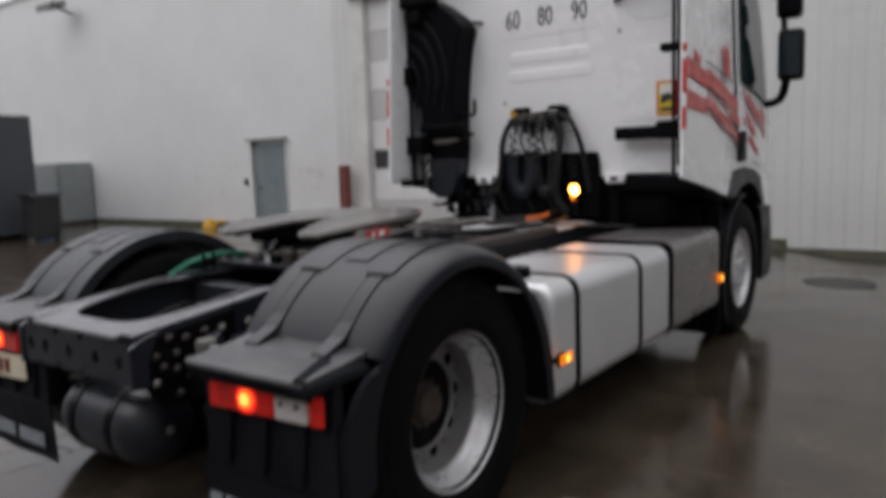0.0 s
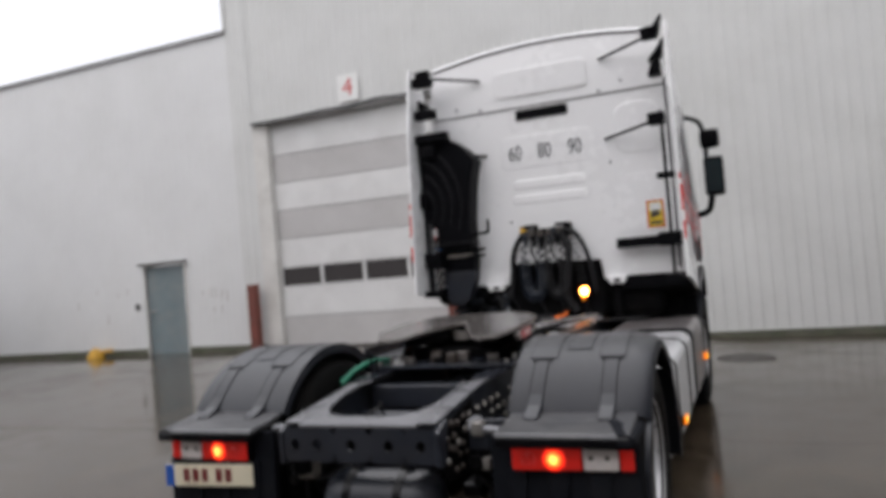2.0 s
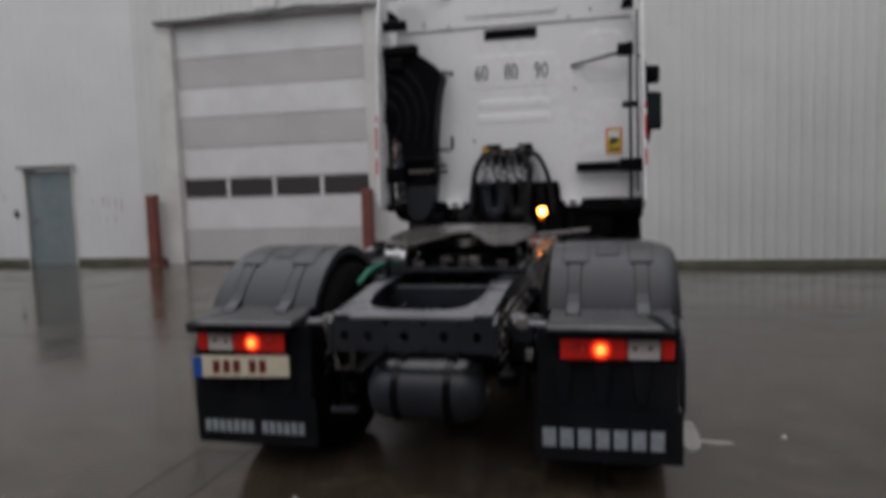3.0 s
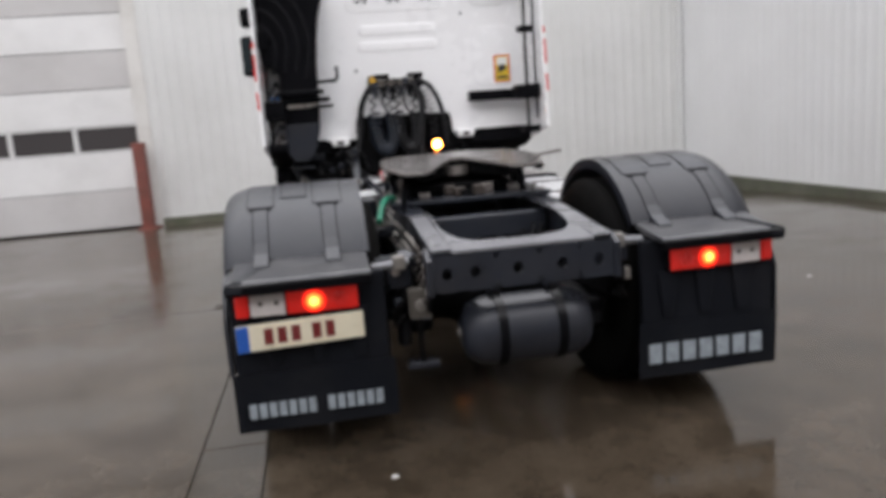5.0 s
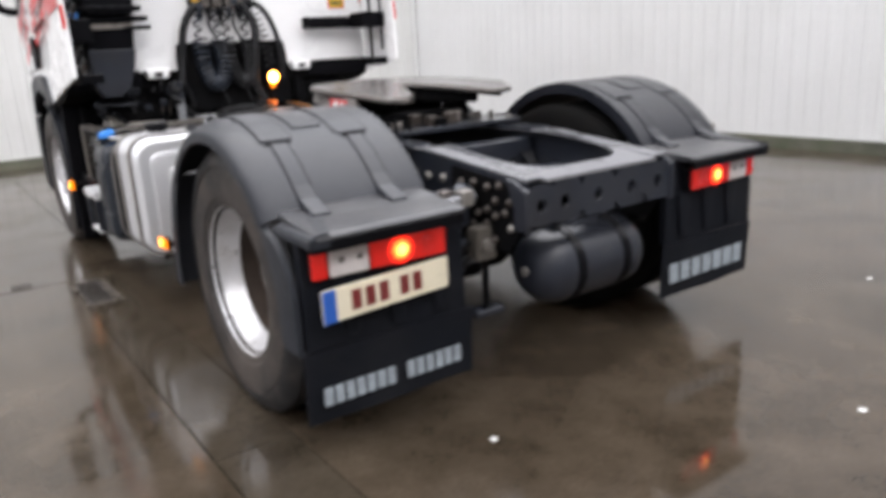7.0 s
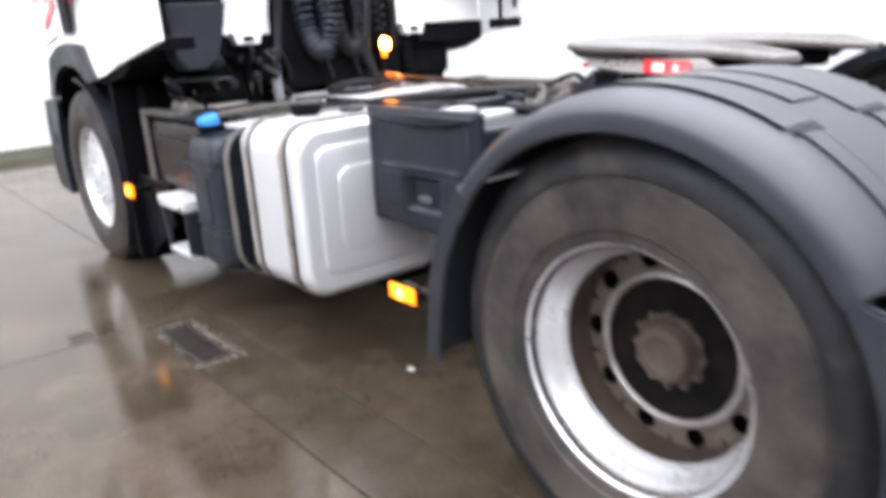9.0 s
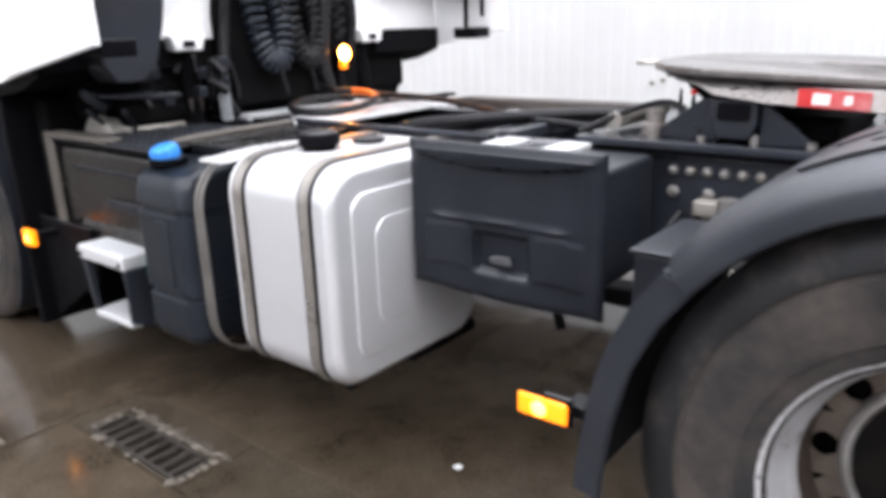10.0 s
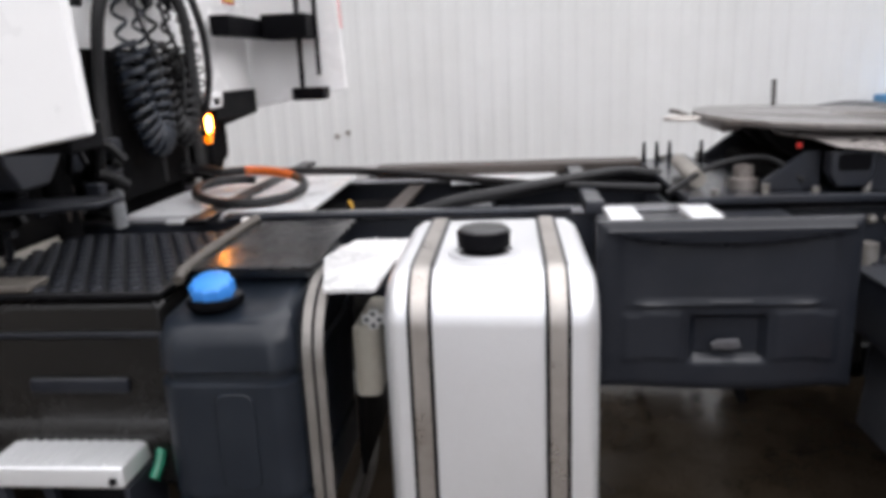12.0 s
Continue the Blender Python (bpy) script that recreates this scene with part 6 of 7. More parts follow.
# side fairings behind the cab
FAIR_LEAN = 0.018
for s in (-1, 1):
    own = bmesh.new()
    line = [(3.225, 1.342), (3.60, 1.281), (3.98, 1.222), (3.98, 1.36), (3.74, 1.40), (3.74, 3.05), (3.72, 3.50), (3.42, 3.50), (3.30, 2.9)]
    x0, x1 = sorted((s * 1.205, s * 1.232))
    own = prism(line, "x", x0, x1, 0.008, 2)
    for v in own.verts:
        v.co.x *= 1 - FAIR_LEAN * max(0.0, v.co.z - 1.9) / 1.6
    fair = part("side_fairing", own, M_WHITE, cab, "white side air fairing")
    for z0, z1, m in ((1.65, 1.79, M_REDR), (1.793, 1.877, M_PAPER), (1.88, 2.09, M_REDR), (2.093, 2.137, M_PAPER), (2.14, 2.19, M_REDR)):
        ya, yb = 3.225 + (z0 - 1.342) * 0.048, 3.225 + (z1 - 1.342) * 0.048
        own = prism([(ya - 0.004, z0), (ya + 0.034, z0), (yb + 0.034, z1), (yb - 0.004, z1)], "x", min(s * 1.218, s * 1.2355), max(s * 1.218, s * 1.2355))
        for v in own.verts:
            v.co.x *= 1 - FAIR_LEAN * max(0.0, v.co.z - 1.9) / 1.6
        part("edge_reflector", own, m, fair)
    if s > 0:
        part("gasket", prism([(3.345, 1.42), (3.365, 1.42), (3.365, 3.0), (3.345, 3.0)], "x", min(s * 1.150, s * 1.165), max(s * 1.150, s * 1.165)), M_BLACK, fair)
    for pts in ([(3.29, 2.00), (3.72, 1.93), (3.72, 2.04), (3.29, 2.12)], [(3.29, 1.79), (3.72, 1.76), (3.72, 1.86), (3.29, 1.91)], [(3.45, 2.10), (3.60, 2.08), (3.60, 2.14), (3.45, 2.17)]):
        own = prism(pts, "x", min(s * 1.2325, s * 1.235), max(s * 1.2325, s * 1.235))
        for v in own.verts:
            v.co.x *= 1 - FAIR_LEAN * max(0.0, v.co.z - 1.9) / 1.6
        part("red_stripe", own, M_RED, fair)
    # struts and hinges
    for z, x_in, big in ((1.66, 0.61, 1), (2.66, 0.57, 0), (3.39, 0.58, 0)):
        if s < 0 and big:
            continue
        if big:
            a, b = sorted((s * x_in, s * 1.19))
            part("strut", box(a, b, 3.60, 3.69, 1.61, 1.70, 0.008), M_BLACK, fair)
            a, b = sorted((s * 1.0, s * 1.2))
            part("hinge", box(a, b, 3.36, 3.59, 1.60, 1.72, 0.01), M_BLACK, fair)
        else:
            part("strut", cyl((s * x_in, CB - 0.01, z - 0.05), (s * 1.10, 3.45, z + 0.02), 0.014, 8), M_BLACK, fair)
            a, b = sorted((s * 0.99, s * 1.13))
            part("hinge", box(a, b, 3.40, 3.50, z - 0.03, z + 0.075, 0.012), M_BLACK, fair)
    a, b = sorted((s * 1.03, s * 1.17))
    part("hinge", box(a, b, 3.31, 3.47, 1.30, 1.362, 0.008), M_BLACK, fair)
    if s > 0:
        part("hinge", box(a, b, 3.36, 3.46, 2.17, 2.22, 0.008), M_BLACK, fair)
        part("hinge_rod", cyl((s * 1.10, 3.43, 1.35), (s * 1.10, 3.43, 2.75), 0.013, 8), M_BLACK, fair)
    part("roof_clip", prism([(s * 1.02, 3.05), (s * 1.13, 3.05), (s * 1.13, 3.20), (s * 1.06, 3.16)], "y", 3.42, 3.55, 0.01), M_BLACK, fair)
    # cab side: door, window, decals, mirrors, arch trim
    xs = s * 1.222

    def side_plate(pts, d0, d1, name, material, parent, label="", lean=True):
        own = prism(pts, "x", min(s * (1.22 + d0), s * (1.22 + d1)), max(s * (1.22 + d0), s * (1.22 + d1)), 0.0)
        for v in own.verts:
            k = max(0.0, v.co.z - 1.9) / 1.1
            f = max(0.0, v.co.y - 5.2) / 0.8
            v.co.x *= 1 - 0.055 * k - 0.05 * f
        return part(name, own, material, parent, label)
    dr = side_plate([(4.62, 1.42), (5.0, 1.42), (5.42, 1.36), (5.62, 1.40), (5.66, 2.0), (5.52, 2.80), (5.40, 2.92), (4.62, 2.92)], 0.001, 0.008, "door", M_WHITE, cab)
    side_plate([(4.70, 2.05), (5.18, 1.98), (5.60, 1.90), (5.50, 2.60), (5.40, 2.80), (4.70, 2.80)], 0.009, 0.013, "window", M_GLASS, dr, "dark side window")
    side_plate([(4.605, 1.42), (4.618, 1.42), (4.618, 2.92), (4.605, 2.92)], 0.001, 0.003, "seam", M_SEAM, cab)
    side_plate([(3.80, 2.12), (4.45, 2.02), (4.45, 2.035), (3.80, 2.135)], 0.001, 0.003, "seam", M_SEAM, cab)
    side_plate(round_rect(4.58, 4.76, 1.42, 1.66, 0.05), 0.009, 0.022, "door_handle", M_BLACK, dr)
    for pts in ([(3.70, 1.98), (4.55, 1.80), (4.55, 1.89), (3.70, 2.11)], [(3.70, 1.84), (4.25, 1.68), (4.35, 1.72), (3.70, 1.93)],
                [(4.05, 1.73), (4.60, 1.58), (4.60, 1.63), (4.05, 1.79)], [(4.35, 1.76), (4.62, 1.69), (4.62, 1.76), (4.35, 1.82)]):
        side_plate(pts, 0.001, 0.004, "red_stripe", M_RED, cab)
    for pts in ([(4.80, 1.92), (5.25, 1.70), (5.25, 1.80), (4.80, 1.98)], [(4.80, 1.75), (5.10, 1.60), (5.10, 1.66), (4.80, 1.82)],
                [(5.28, 1.80), (5.50, 1.60), (5.50, 1.80), (5.30, 1.88)], [(4.9, 1.58), (5.2, 1.45), (5.2, 1.5), (4.9, 1.64)]):
        side_plate(pts, 0.0085, 0.011, "red_stripe", M_RED, dr)
    side_plate([(4.25, 2.07), (4.38, 2.05), (4.38, 2.26), (4.25, 2.28)], 0.001, 0.004, "red_badge", M_RED, cab)
    trim = [(4.29, 1.16), (4.47, 1.352), (4.80, 1.372), (5.02, 1.35), (5.30, 1.285), (5.54, 1.025)]
    inn = [(AXLE_F + 0.705 * math.cos(radians(a)), AXLE_Z + 0.705 * math.sin(radians(a))) for a in range(44, 123, 6)]
    side_plate(trim + inn, -0.10, 0.016, "arch_trim", M_DARK, cab, "dark grey wheel-arch trim")
    lining = [(AXLE_F + 0.70 * math.cos(radians(a)), AXLE_Z + 0.70 * math.sin(radians(a))) for a in range(30, 135, 7)]
    lining += [(AXLE_F + 0.685 * math.cos(radians(a)), AXLE_Z + 0.685 * math.sin(radians(a))) for a in range(128, 29, -7)]
    side_plate(lining, -0.42, -0.02, "arch_lining", M_BLACK, cab)
    bump = [(5.56, 1.015), (5.97, 0.985), (6.04, 0.75), (6.06, 0.41), (5.98, 0.34), (5.53, 0.34)]
    bump += [(AXLE_F + 0.705 * math.cos(radians(a)), AXLE_Z + 0.705 * math.sin(radians(a))) for a in range(-14, 41, 6)]
    bumper = side_plate(bump, -0.45, 0.006, "bumper", M_DARK, cab, "dark plastic front bumper end")
    side_plate(round_rect(5.70, 5.80, 0.68, 0.77, 0.03), 0.0065, 0.010, "bumper_pocket", M_BLACK, bumper)
    mir = part("mirror", box(min(s * 1.295, s * 1.50), max(s * 1.295, s * 1.50), 5.52, 5.66, 2.10, 2.535, 0.04), M_BLACK, cab, "black wing mirror housing")
    part("mirror_glass", box(min(s * 1.315, s * 1.48), max(s * 1.315, s * 1.48), 5.512, 5.519, 2.14, 2.495), M_GLASS, mir)
    part("mirror_head", box(min(s * 1.28, s * 1.48), max(s * 1.28, s * 1.48), 5.52, 5.68, 2.63, 2.835, 0.04), M_BLACK, mir)
    part("mirror_arm", tube(spline([(s * 1.15, 5.55, 1.90), (s * 1.27, 5.58, 1.92), (s * 1.33, 5.60, 1.98), (s * 1.36, 5.60, 2.13)], 6), 0.035), M_BLACK, mir)
    part("mirror_arm", tube(spline([(s * 1.12, 5.45, 2.98), (s * 1.22, 5.52, 2.96), (s * 1.31, 5.6, 2.86), (s * 1.34, 5.62, 2.4)], 6), 0.025), M_BLACK, mir)
for x, z in ((1.07, 3.37), (1.08, 3.17)):
    part("roof_fin", prism([(x - 0.05, z), (x + 0.07, z + 0.03), (x + 0.10, z + 0.19), (x + 0.03, z + 0.10)], "y", 3.40, 3.52, 0.01), M_BLACK, cab)
for x, z, wide in ((-1.08, 3.31, 0.11), (-1.08, 3.0, 0.12), (-1.09, 2.77, 0.24)):
    part("roof_clip", box(x - 0.09, x + wide, 3.40, 3.50, z, z + 0.09, 0.012), M_BLACK, cab)
part("windscreen", prism([(5.985, 1.80), (5.83, 2.58), (5.84, 2.58), (5.995, 1.80)], "x", -1.05, 1.05), M_GLASS, cab)

# ---- intake stack ----
pts = [(-1.045, 1.74), (-1.055, 1.95), (-1.185, 2.06), (-1.185, 2.87), (-0.98, 2.85), (-0.84, 2.77), (-0.72, 2.68), (-0.63, 2.57), (-0.67, 2.44), (-0.70, 2.25), (-0.725, 2.0), (-0.735, 1.74)]
intake = part("air_intake", prism(pts, "y", 3.32, CB - 0.003, 0.02, 2), M_INTAKE, truck, "tall black plastic air intake")
part("intake_duct", prism([(-1.055, 1.97), (-0.735, 1.97), (-0.735, 1.62), (-0.76, 1.42), (-0.81, 1.26), (-0.87, 1.20), (-0.98, 1.20), (-1.03, 1.26), (-1.055, 1.60)], "y", 3.47, CB - 0.003, 0.02, 2), M_INTAKE, intake)
part("intake_base", prism([(-0.738, 1.52), (-0.762, 1.40), (-0.812, 1.252), (-0.872, 1.193), (-0.985, 1.193), (-1.036, 1.258), (-1.060, 1.52)], "y", 3.462, CB - 0.01, 0.012, 2), M_CHASSIS, intake)
for k in range(4):
    rx, rz = 0.42 - 0.095 * k, 0.60 - 0.125 * k
    sweep = [Vector((-1.19 + rx * math.sin(w), 3.315, 2.12 + rz * math.cos(w))) for w in (radians(4 + 7 * i) for i in range(13))]
    sweep += [Vector((sweep[-1].x - 0.012 * i, 3.315, sweep[-1].z - 0.06 * i)) for i in range(1, 5) if sweep[-1].z - 0.06 * i > 1.9]
    part("rib", tube(sweep, 0.017, 8), M_DUCTRIB, intake)
part("collar", box(-1.07, -0.69, 3.300, 3.60, 1.765, 1.80, 0.010), M_BLACK, intake)
part("collar", box(-1.07, -0.64, 3.38, 3.60, 1.70, 1.735, 0.010), M_BLACK, intake)
part("steel_band", box(-1.01, -0.745, 3.452, 3.469, 1.655, 1.688, 0.003), M_STEEL, intake)
part("side_hinge", box(-1.195, -1.03, 3.26, 3.52, 1.56, 1.72, 0.014), M_BLACK, intake)
part("side_hinge", box(-1.195, -1.12, 3.26, 3.40, 2.15, 2.30, 0.012), M_BLACK, intake)
part("hinge_column", cyl((-1.165, 3.33, 1.33), (-1.15, 3.33, 2.80), 0.016, 10), M_BLACK, intake)
part("side_rod", cyl((-1.15, 3.40, 1.74), (-1.13, 3.42, 2.62), 0.010, 8), M_SEAM, intake)
part("side_rod", cyl((-1.15, 3.36, 1.36), (-1.15, 3.36, 1.60), 0.012, 8), M_BLACK, intake)
part("cross_arm", cyl((-0.80, 3.45, 1.655), (-0.62, 3.45, 1.66), 0.014, 8), M_BLACK, intake)
part("cross_arm", cyl((-1.05, 3.45, 1.85), (-0.60, 3.45, 1.87), 0.014, 8), M_BLACK, intake)
part("hook", tube(spline([(-0.62, 3.45, 1.865), (-0.58, 3.44, 1.87), (-0.56, 3.43, 1.90), (-0.56, 3.43, 1.985)], 5), 0.015), M_BLACK, intake)
for k in range(6):
    z = 1.30 + 0.09 * k
    part("loom", tube(spline([(-1.16, 3.52, z), (-1.12, 3.47, z + 0.06), (-1.09, 3.52, z + 0.13), (-1.07, 3.6, z + 0.1)], 6), 0.012, 7), M_HOSE if k % 2 else M_TRAY, intake)
part("blue_tag", box(-1.14, -1.07, 3.50, 3.53, 1.73, 1.765, 0.006), M_BLUECAP, intake)
for ob in (intake, *intake.children):
    for v in ob.data.vertices:
        v.co.y = 3.57 + (v.co.y - 3.47) * 0.64

# ---- trailer hoses on the cab back ----
hoses = part("hose_carrier", box(-0.29, 0.20, 3.56, 3.66, 1.845, 1.905, 0.012), M_BLACK, truck, "black bracket with trailer hoses")
for x in (-0.25, 0.16):
    part("post", box(x - 0.035, x + 0.035, 3.55, 3.65, 1.82, 1.94, 0.012), M_BLACK, hoses)
for x in (-0.18, -0.09, 0.0, 0.09):
    part("coupling_head", lathe([(0.02, -0.05), (0.035, -0.045), (0.035, 0.0), (0.022, 0.01)], "y", (x, 3.56, 1.865), 12), M_DISC, hoses)
part("yellow_coupling", lathe([(0.02, -0.04), (0.032, -0.035), (0.032, 0.0)], "y", (-0.25, 3.55, 1.90), 10), M_HYD, hoses)
part("blue_coupling", lathe([(0.02, -0.04), (0.032, -0.035), (0.032, 0.0)], "y", (0.04, 3.545, 1.88), 10), M_COILB, hoses)
part("hose", tube(spline([(-0.22, 3.54, 1.88), (-0.29, 3.53, 1.82), (-0.365, 3.55, 1.68), (-0.395, 3.57, 1.45), (-0.43, 3.55, 1.24)], 8), 0.028, 10), M_HOSE, hoses)
part("hose_pipe", cyl((-0.475, 3.50, 1.16), (-0.465, 3.50, 0.99), 0.030, 14), M_PIPE, hoses, "pale grey pipe stub below the hose")
part("pipe_clamp", lathe([(0.031, -0.02), (0.043, -0.018), (0.043, -0.004), (0.034, 0.0), (0.041, 0.004), (0.041, 0.03), (0.030, 0.036)], "z", (-0.475, 3.50, 1.17), 14), M_CHASSIS, hoses)
part("pipe_union", cyl((-0.475, 3.50, 1.20), (-0.44, 3.535, 1.27), 0.034, 12), M_HOSE, hoses)
part("hose", tube(spline([(0.14, 3.54, 1.88), (0.25, 3.50, 1.82), (0.33, 3.48, 1.66), (0.37, 3.50, 1.45), (0.38, 3.58, 1.25)], 8), 0.022, 10), M_HOSE, hoses)
for k, x in enumerate((-0.23, -0.16, -0.08, 0.0, 0.07, 0.13)):
    part("coupling_body", lathe([(0.012, 0.0), (0.026, -0.01), (0.030, -0.05), (0.020, -0.06), (0.018, -0.10), (0.010, -0.11)], "z", (x, 3.52 + 0.02 * (k % 2), 1.87 - 0.015 * (k % 3)), 10), M_BLACK if k % 3 else M_CHASSIS, hoses)
part("coupling_lever", box(-0.24, -0.10, 3.50, 3.54, 1.905, 1.945, 0.008), M_BLACK, hoses)
part("coupling_lever", box(0.06, 0.20, 3.50, 3.54, 1.91, 1.945, 0.008), M_BLACK, hoses)
for x, m, r in ((-0.185, M_COILB, 0.056), (0.03, M_HOSE, 0.044)):
    low = [(x - 0.075, 3.52, 1.60), (x - 0.07, 3.49, 1.40), (x - 0.02, 3.47, 1.265), (x + 0.05, 3.47, 1.265), (x + 0.085, 3.50, 1.42), (x + 0.075, 3.54, 1.60)]
    coil_ob = part("coiled_hose", coil(low, r, 22, 0.0115), m, hoses, "coiled trailer air hose")
    part("hose_end", coil([(x - 0.05, 3.55, 1.84), (x - 0.075, 3.53, 1.72), (x - 0.075, 3.52, 1.60)], 0.026, 3, 0.008), m, hoses)
    part("hose_end", coil([(x + 0.075, 3.54, 1.60), (x + 0.07, 3.55, 1.72), (x + 0.05, 3.55, 1.84)], 0.026, 3, 0.008), m, hoses)
ribbed_line = spline([(0.10, 3.53, 1.86), (0.17, 3.48, 1.70), (0.15, 3.46, 1.45), (0.13, 3.47, 1.22), (0.20, 3.52, 1.08)], 10)
part("ribbed_hose", tube(ribbed_line, 0.030, 10), M_HOSE, hoses, "black ribbed hose")
part("ribbed_hose_winding", coil([tuple(p) for p in ribbed_line[::4]], 0.031, 34, 0.0045), M_HOSE, hoses)
for x in (-0.15, 0.04):
    part("loose_hose", tube(spline([(x, 3.53, 1.80), (x - 0.03, 3.49, 1.70), (x + 0.04, 3.46, 1.50), (x + 0.01, 3.48, 1.25), (x + 0.06, 3.52, 1.08)], 7), 0.010, 7), M_HOSE, hoses)
part("coiled_cable", coil([(0.21, 3.55, 1.78), (0.25, 3.50, 1.58), (0.27, 3.50, 1.34)], 0.036, 9, 0.0045), M_HOSE, hoses)
for ob in (hoses, *hoses.children):
    for v in ob.data.vertices:
        v.co.y = 3.622 + (v.co.y - 3.50) * 0.62
        v.co.z -= 0.045 * min(1.0, max(0.0, v.co.z - 1.1) / 0.6)
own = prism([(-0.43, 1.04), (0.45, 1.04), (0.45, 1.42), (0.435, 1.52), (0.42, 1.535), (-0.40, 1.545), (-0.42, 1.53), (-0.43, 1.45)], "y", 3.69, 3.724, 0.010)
part("splash_panel", own, M_SHADEGRIME, hoses)
beacon = part("work_light", lathe([(0.02, 0.05), (0.040, 0.03), (0.047, 0.0), (0.047, -0.030), (0.0445, -0.030), (0.0445, -0.012)], "y", (0.281, 3.630, 1.252), 20), M_BLACK, truck, "round amber lamp, lit")
part("lens", lathe([(0.036, -0.0125), (0.0345, -0.021), (0.022, -0.026), (0.002, -0.028)], "y", (0.281, 3.630, 1.252), 24), M_BEACON, beacon, "glowing amber lens")
part("bracket", box(0.262, 0.300, 3.64, 3.688, 1.05, 1.25, 0.005), M_BLACK, beacon)
part("lens_rim", lathe([(0.0365, -0.010), (0.0435, -0.010), (0.0435, -0.020), (0.0375, -0.022)], "y", (0.281, 3.630, 1.252), 24, close=True), M_AMBER, beacon)
part("lower_lens", lathe([(0.02, 0.0), (0.018, -0.02), (0.002, -0.025)], "y", (0.270, 3.62, 1.192), 12), M_AMBER, beacon)

# ---- left flank ----
# locker
locker = part("locker", box(-0.845, -0.46, 1.585, 2.14, 0.67, 1.0, 0.02), M_DARK, truck, "dark grey plastic storage locker")
def lid_depth(y, z):
    """How far the lid's face stands out: a sagging ledge, a hollow below it, a ridge, two panels and a latch pocket."""
    mid = max(0.0, 1 - ((y - 1.86) / 0.30) ** 2)
    ledge = 1.030 - 0.034 * mid
    d = 0.0
    d += 0.007 * min(1.0, max(0.0, (z - ledge + 0.006) / 0.014))
    if z > ledge:
        pass
    elif 1.60 < y < 2.12 and z > 0.853:
        f = (ledge - z) / (ledge - 0.853)
        d -= 0.017 * (1 - f) * min(1.0, mid * 1.5)
    if 1.62 < y < 2.10 and abs(z - 0.848) < 0.010:
        d += 0.010 * (1 - abs(z - 0.848) / 0.010) * min(1.0, (y - 1.62) / 0.05, (2.10 - y) / 0.05)
    inside = min(y - 1.755, 1.945 - y, z - 0.690, 0.818 - z)
    if inside > 0:
        d -= min(0.026, inside * 1.5)
    elif 1.59 < y < 2.11 and 0.70 < z < 0.825 and (y < 1.742 or y > 1.958):
        d += 0.005
    return d


own = bmesh.new()
ny, nz = 72, 56
front, rear = [], []
for i in range(ny + 1):
    y = 1.545 + 0.63 * i / ny
    bow = 0.010 * max(0.0, 1 - ((y - 1.85) / 0.22) ** 2)
    col_f, col_r = [], []
    for k in range(nz + 1):
        z = 0.622 - bow + (0.438 + bow) * k / nz
        edge = min(1.0, min(i, ny - i) / 3.0, min(k, nz - k) / 3.0)
        col_f.append(own.verts.new((-0.862 - 0.013 * edge ** 0.5 - lid_depth(y, z) * (1 if edge == 1.0 else 0.3), y, z)))
        col_r.append(own.verts.new((-0.846, y, z)) if i in (0, ny) or k in (0, nz) else None)
    front.append(col_f)
    rear.append(col_r)
for i in range(ny):
    for k in range(nz):
        own.faces.new((front[i][k], front[i + 1][k], front[i + 1][k + 1], front[i][k + 1]))
    for k in (0, nz):
        own.faces.new((front[i][k], front[i + 1][k], rear[i + 1][k], rear[i][k]))
for k in range(nz):
    for i in (0, ny):
        own.faces.new((front[i][k], front[i][k + 1], rear[i][k + 1], rear[i][k]))
lid = part("lid", own, M_DARK, locker, "moulded dark plastic lid with a latch pocket")
part("latch_pocket", prism(round_rect(1.772, 1.928, 0.712, 0.806, 0.012), "x", -0.8525, -0.8495), M_DARK, lid)
part("latch", prism([(1.815, 0.728), (1.838, 0.722), (1.885, 0.724), (1.893, 0.740), (1.872, 0.750), (1.822, 0.752)], "x", -0.870, -0.862, 0.004), M_LATCH, lid, "worn metal latch")
gbox = part("guard_box", box(-0.93, -0.62, 1.34, 1.436, 0.675, 0.850, 0.012), M_DARK, truck, "dark plastic bracket box ahead of the mudguard")
part("box_rim", box(-0.937, -0.60, 1.332, 1.443, 0.8505, 0.860, 0.004), M_GUARDLIT, gbox)
part("valve", box(-0.50, -0.445, 1.357, 1.459, 0.84, 0.885, 0.008), M_SHIELD, truck, "pale weathered valve on the chassis rail")
part("valve_body", cyl((-0.50, 1.36, 0.80), (-0.50, 1.36, 0.90), 0.028, 12), M_BOLT, truck)
for k in range(5):
    part("air_line", tube(spline([(-0.47, 1.30 + 0.05 * k, 0.84), (-0.52, 1.32 + 0.05 * k, 0.78), (-0.50, 1.36 + 0.04 * k, 0.64), (-0.46, 1.34 + 0.06 * k, 0.52)], 6), 0.010, 7), M_HOSE, truck)
part("locker_bracket", cyl((-0.70, 1.75, 0.50), (-0.70, 1.80, 0.66), 0.015, 8), M_BLACK, locker)


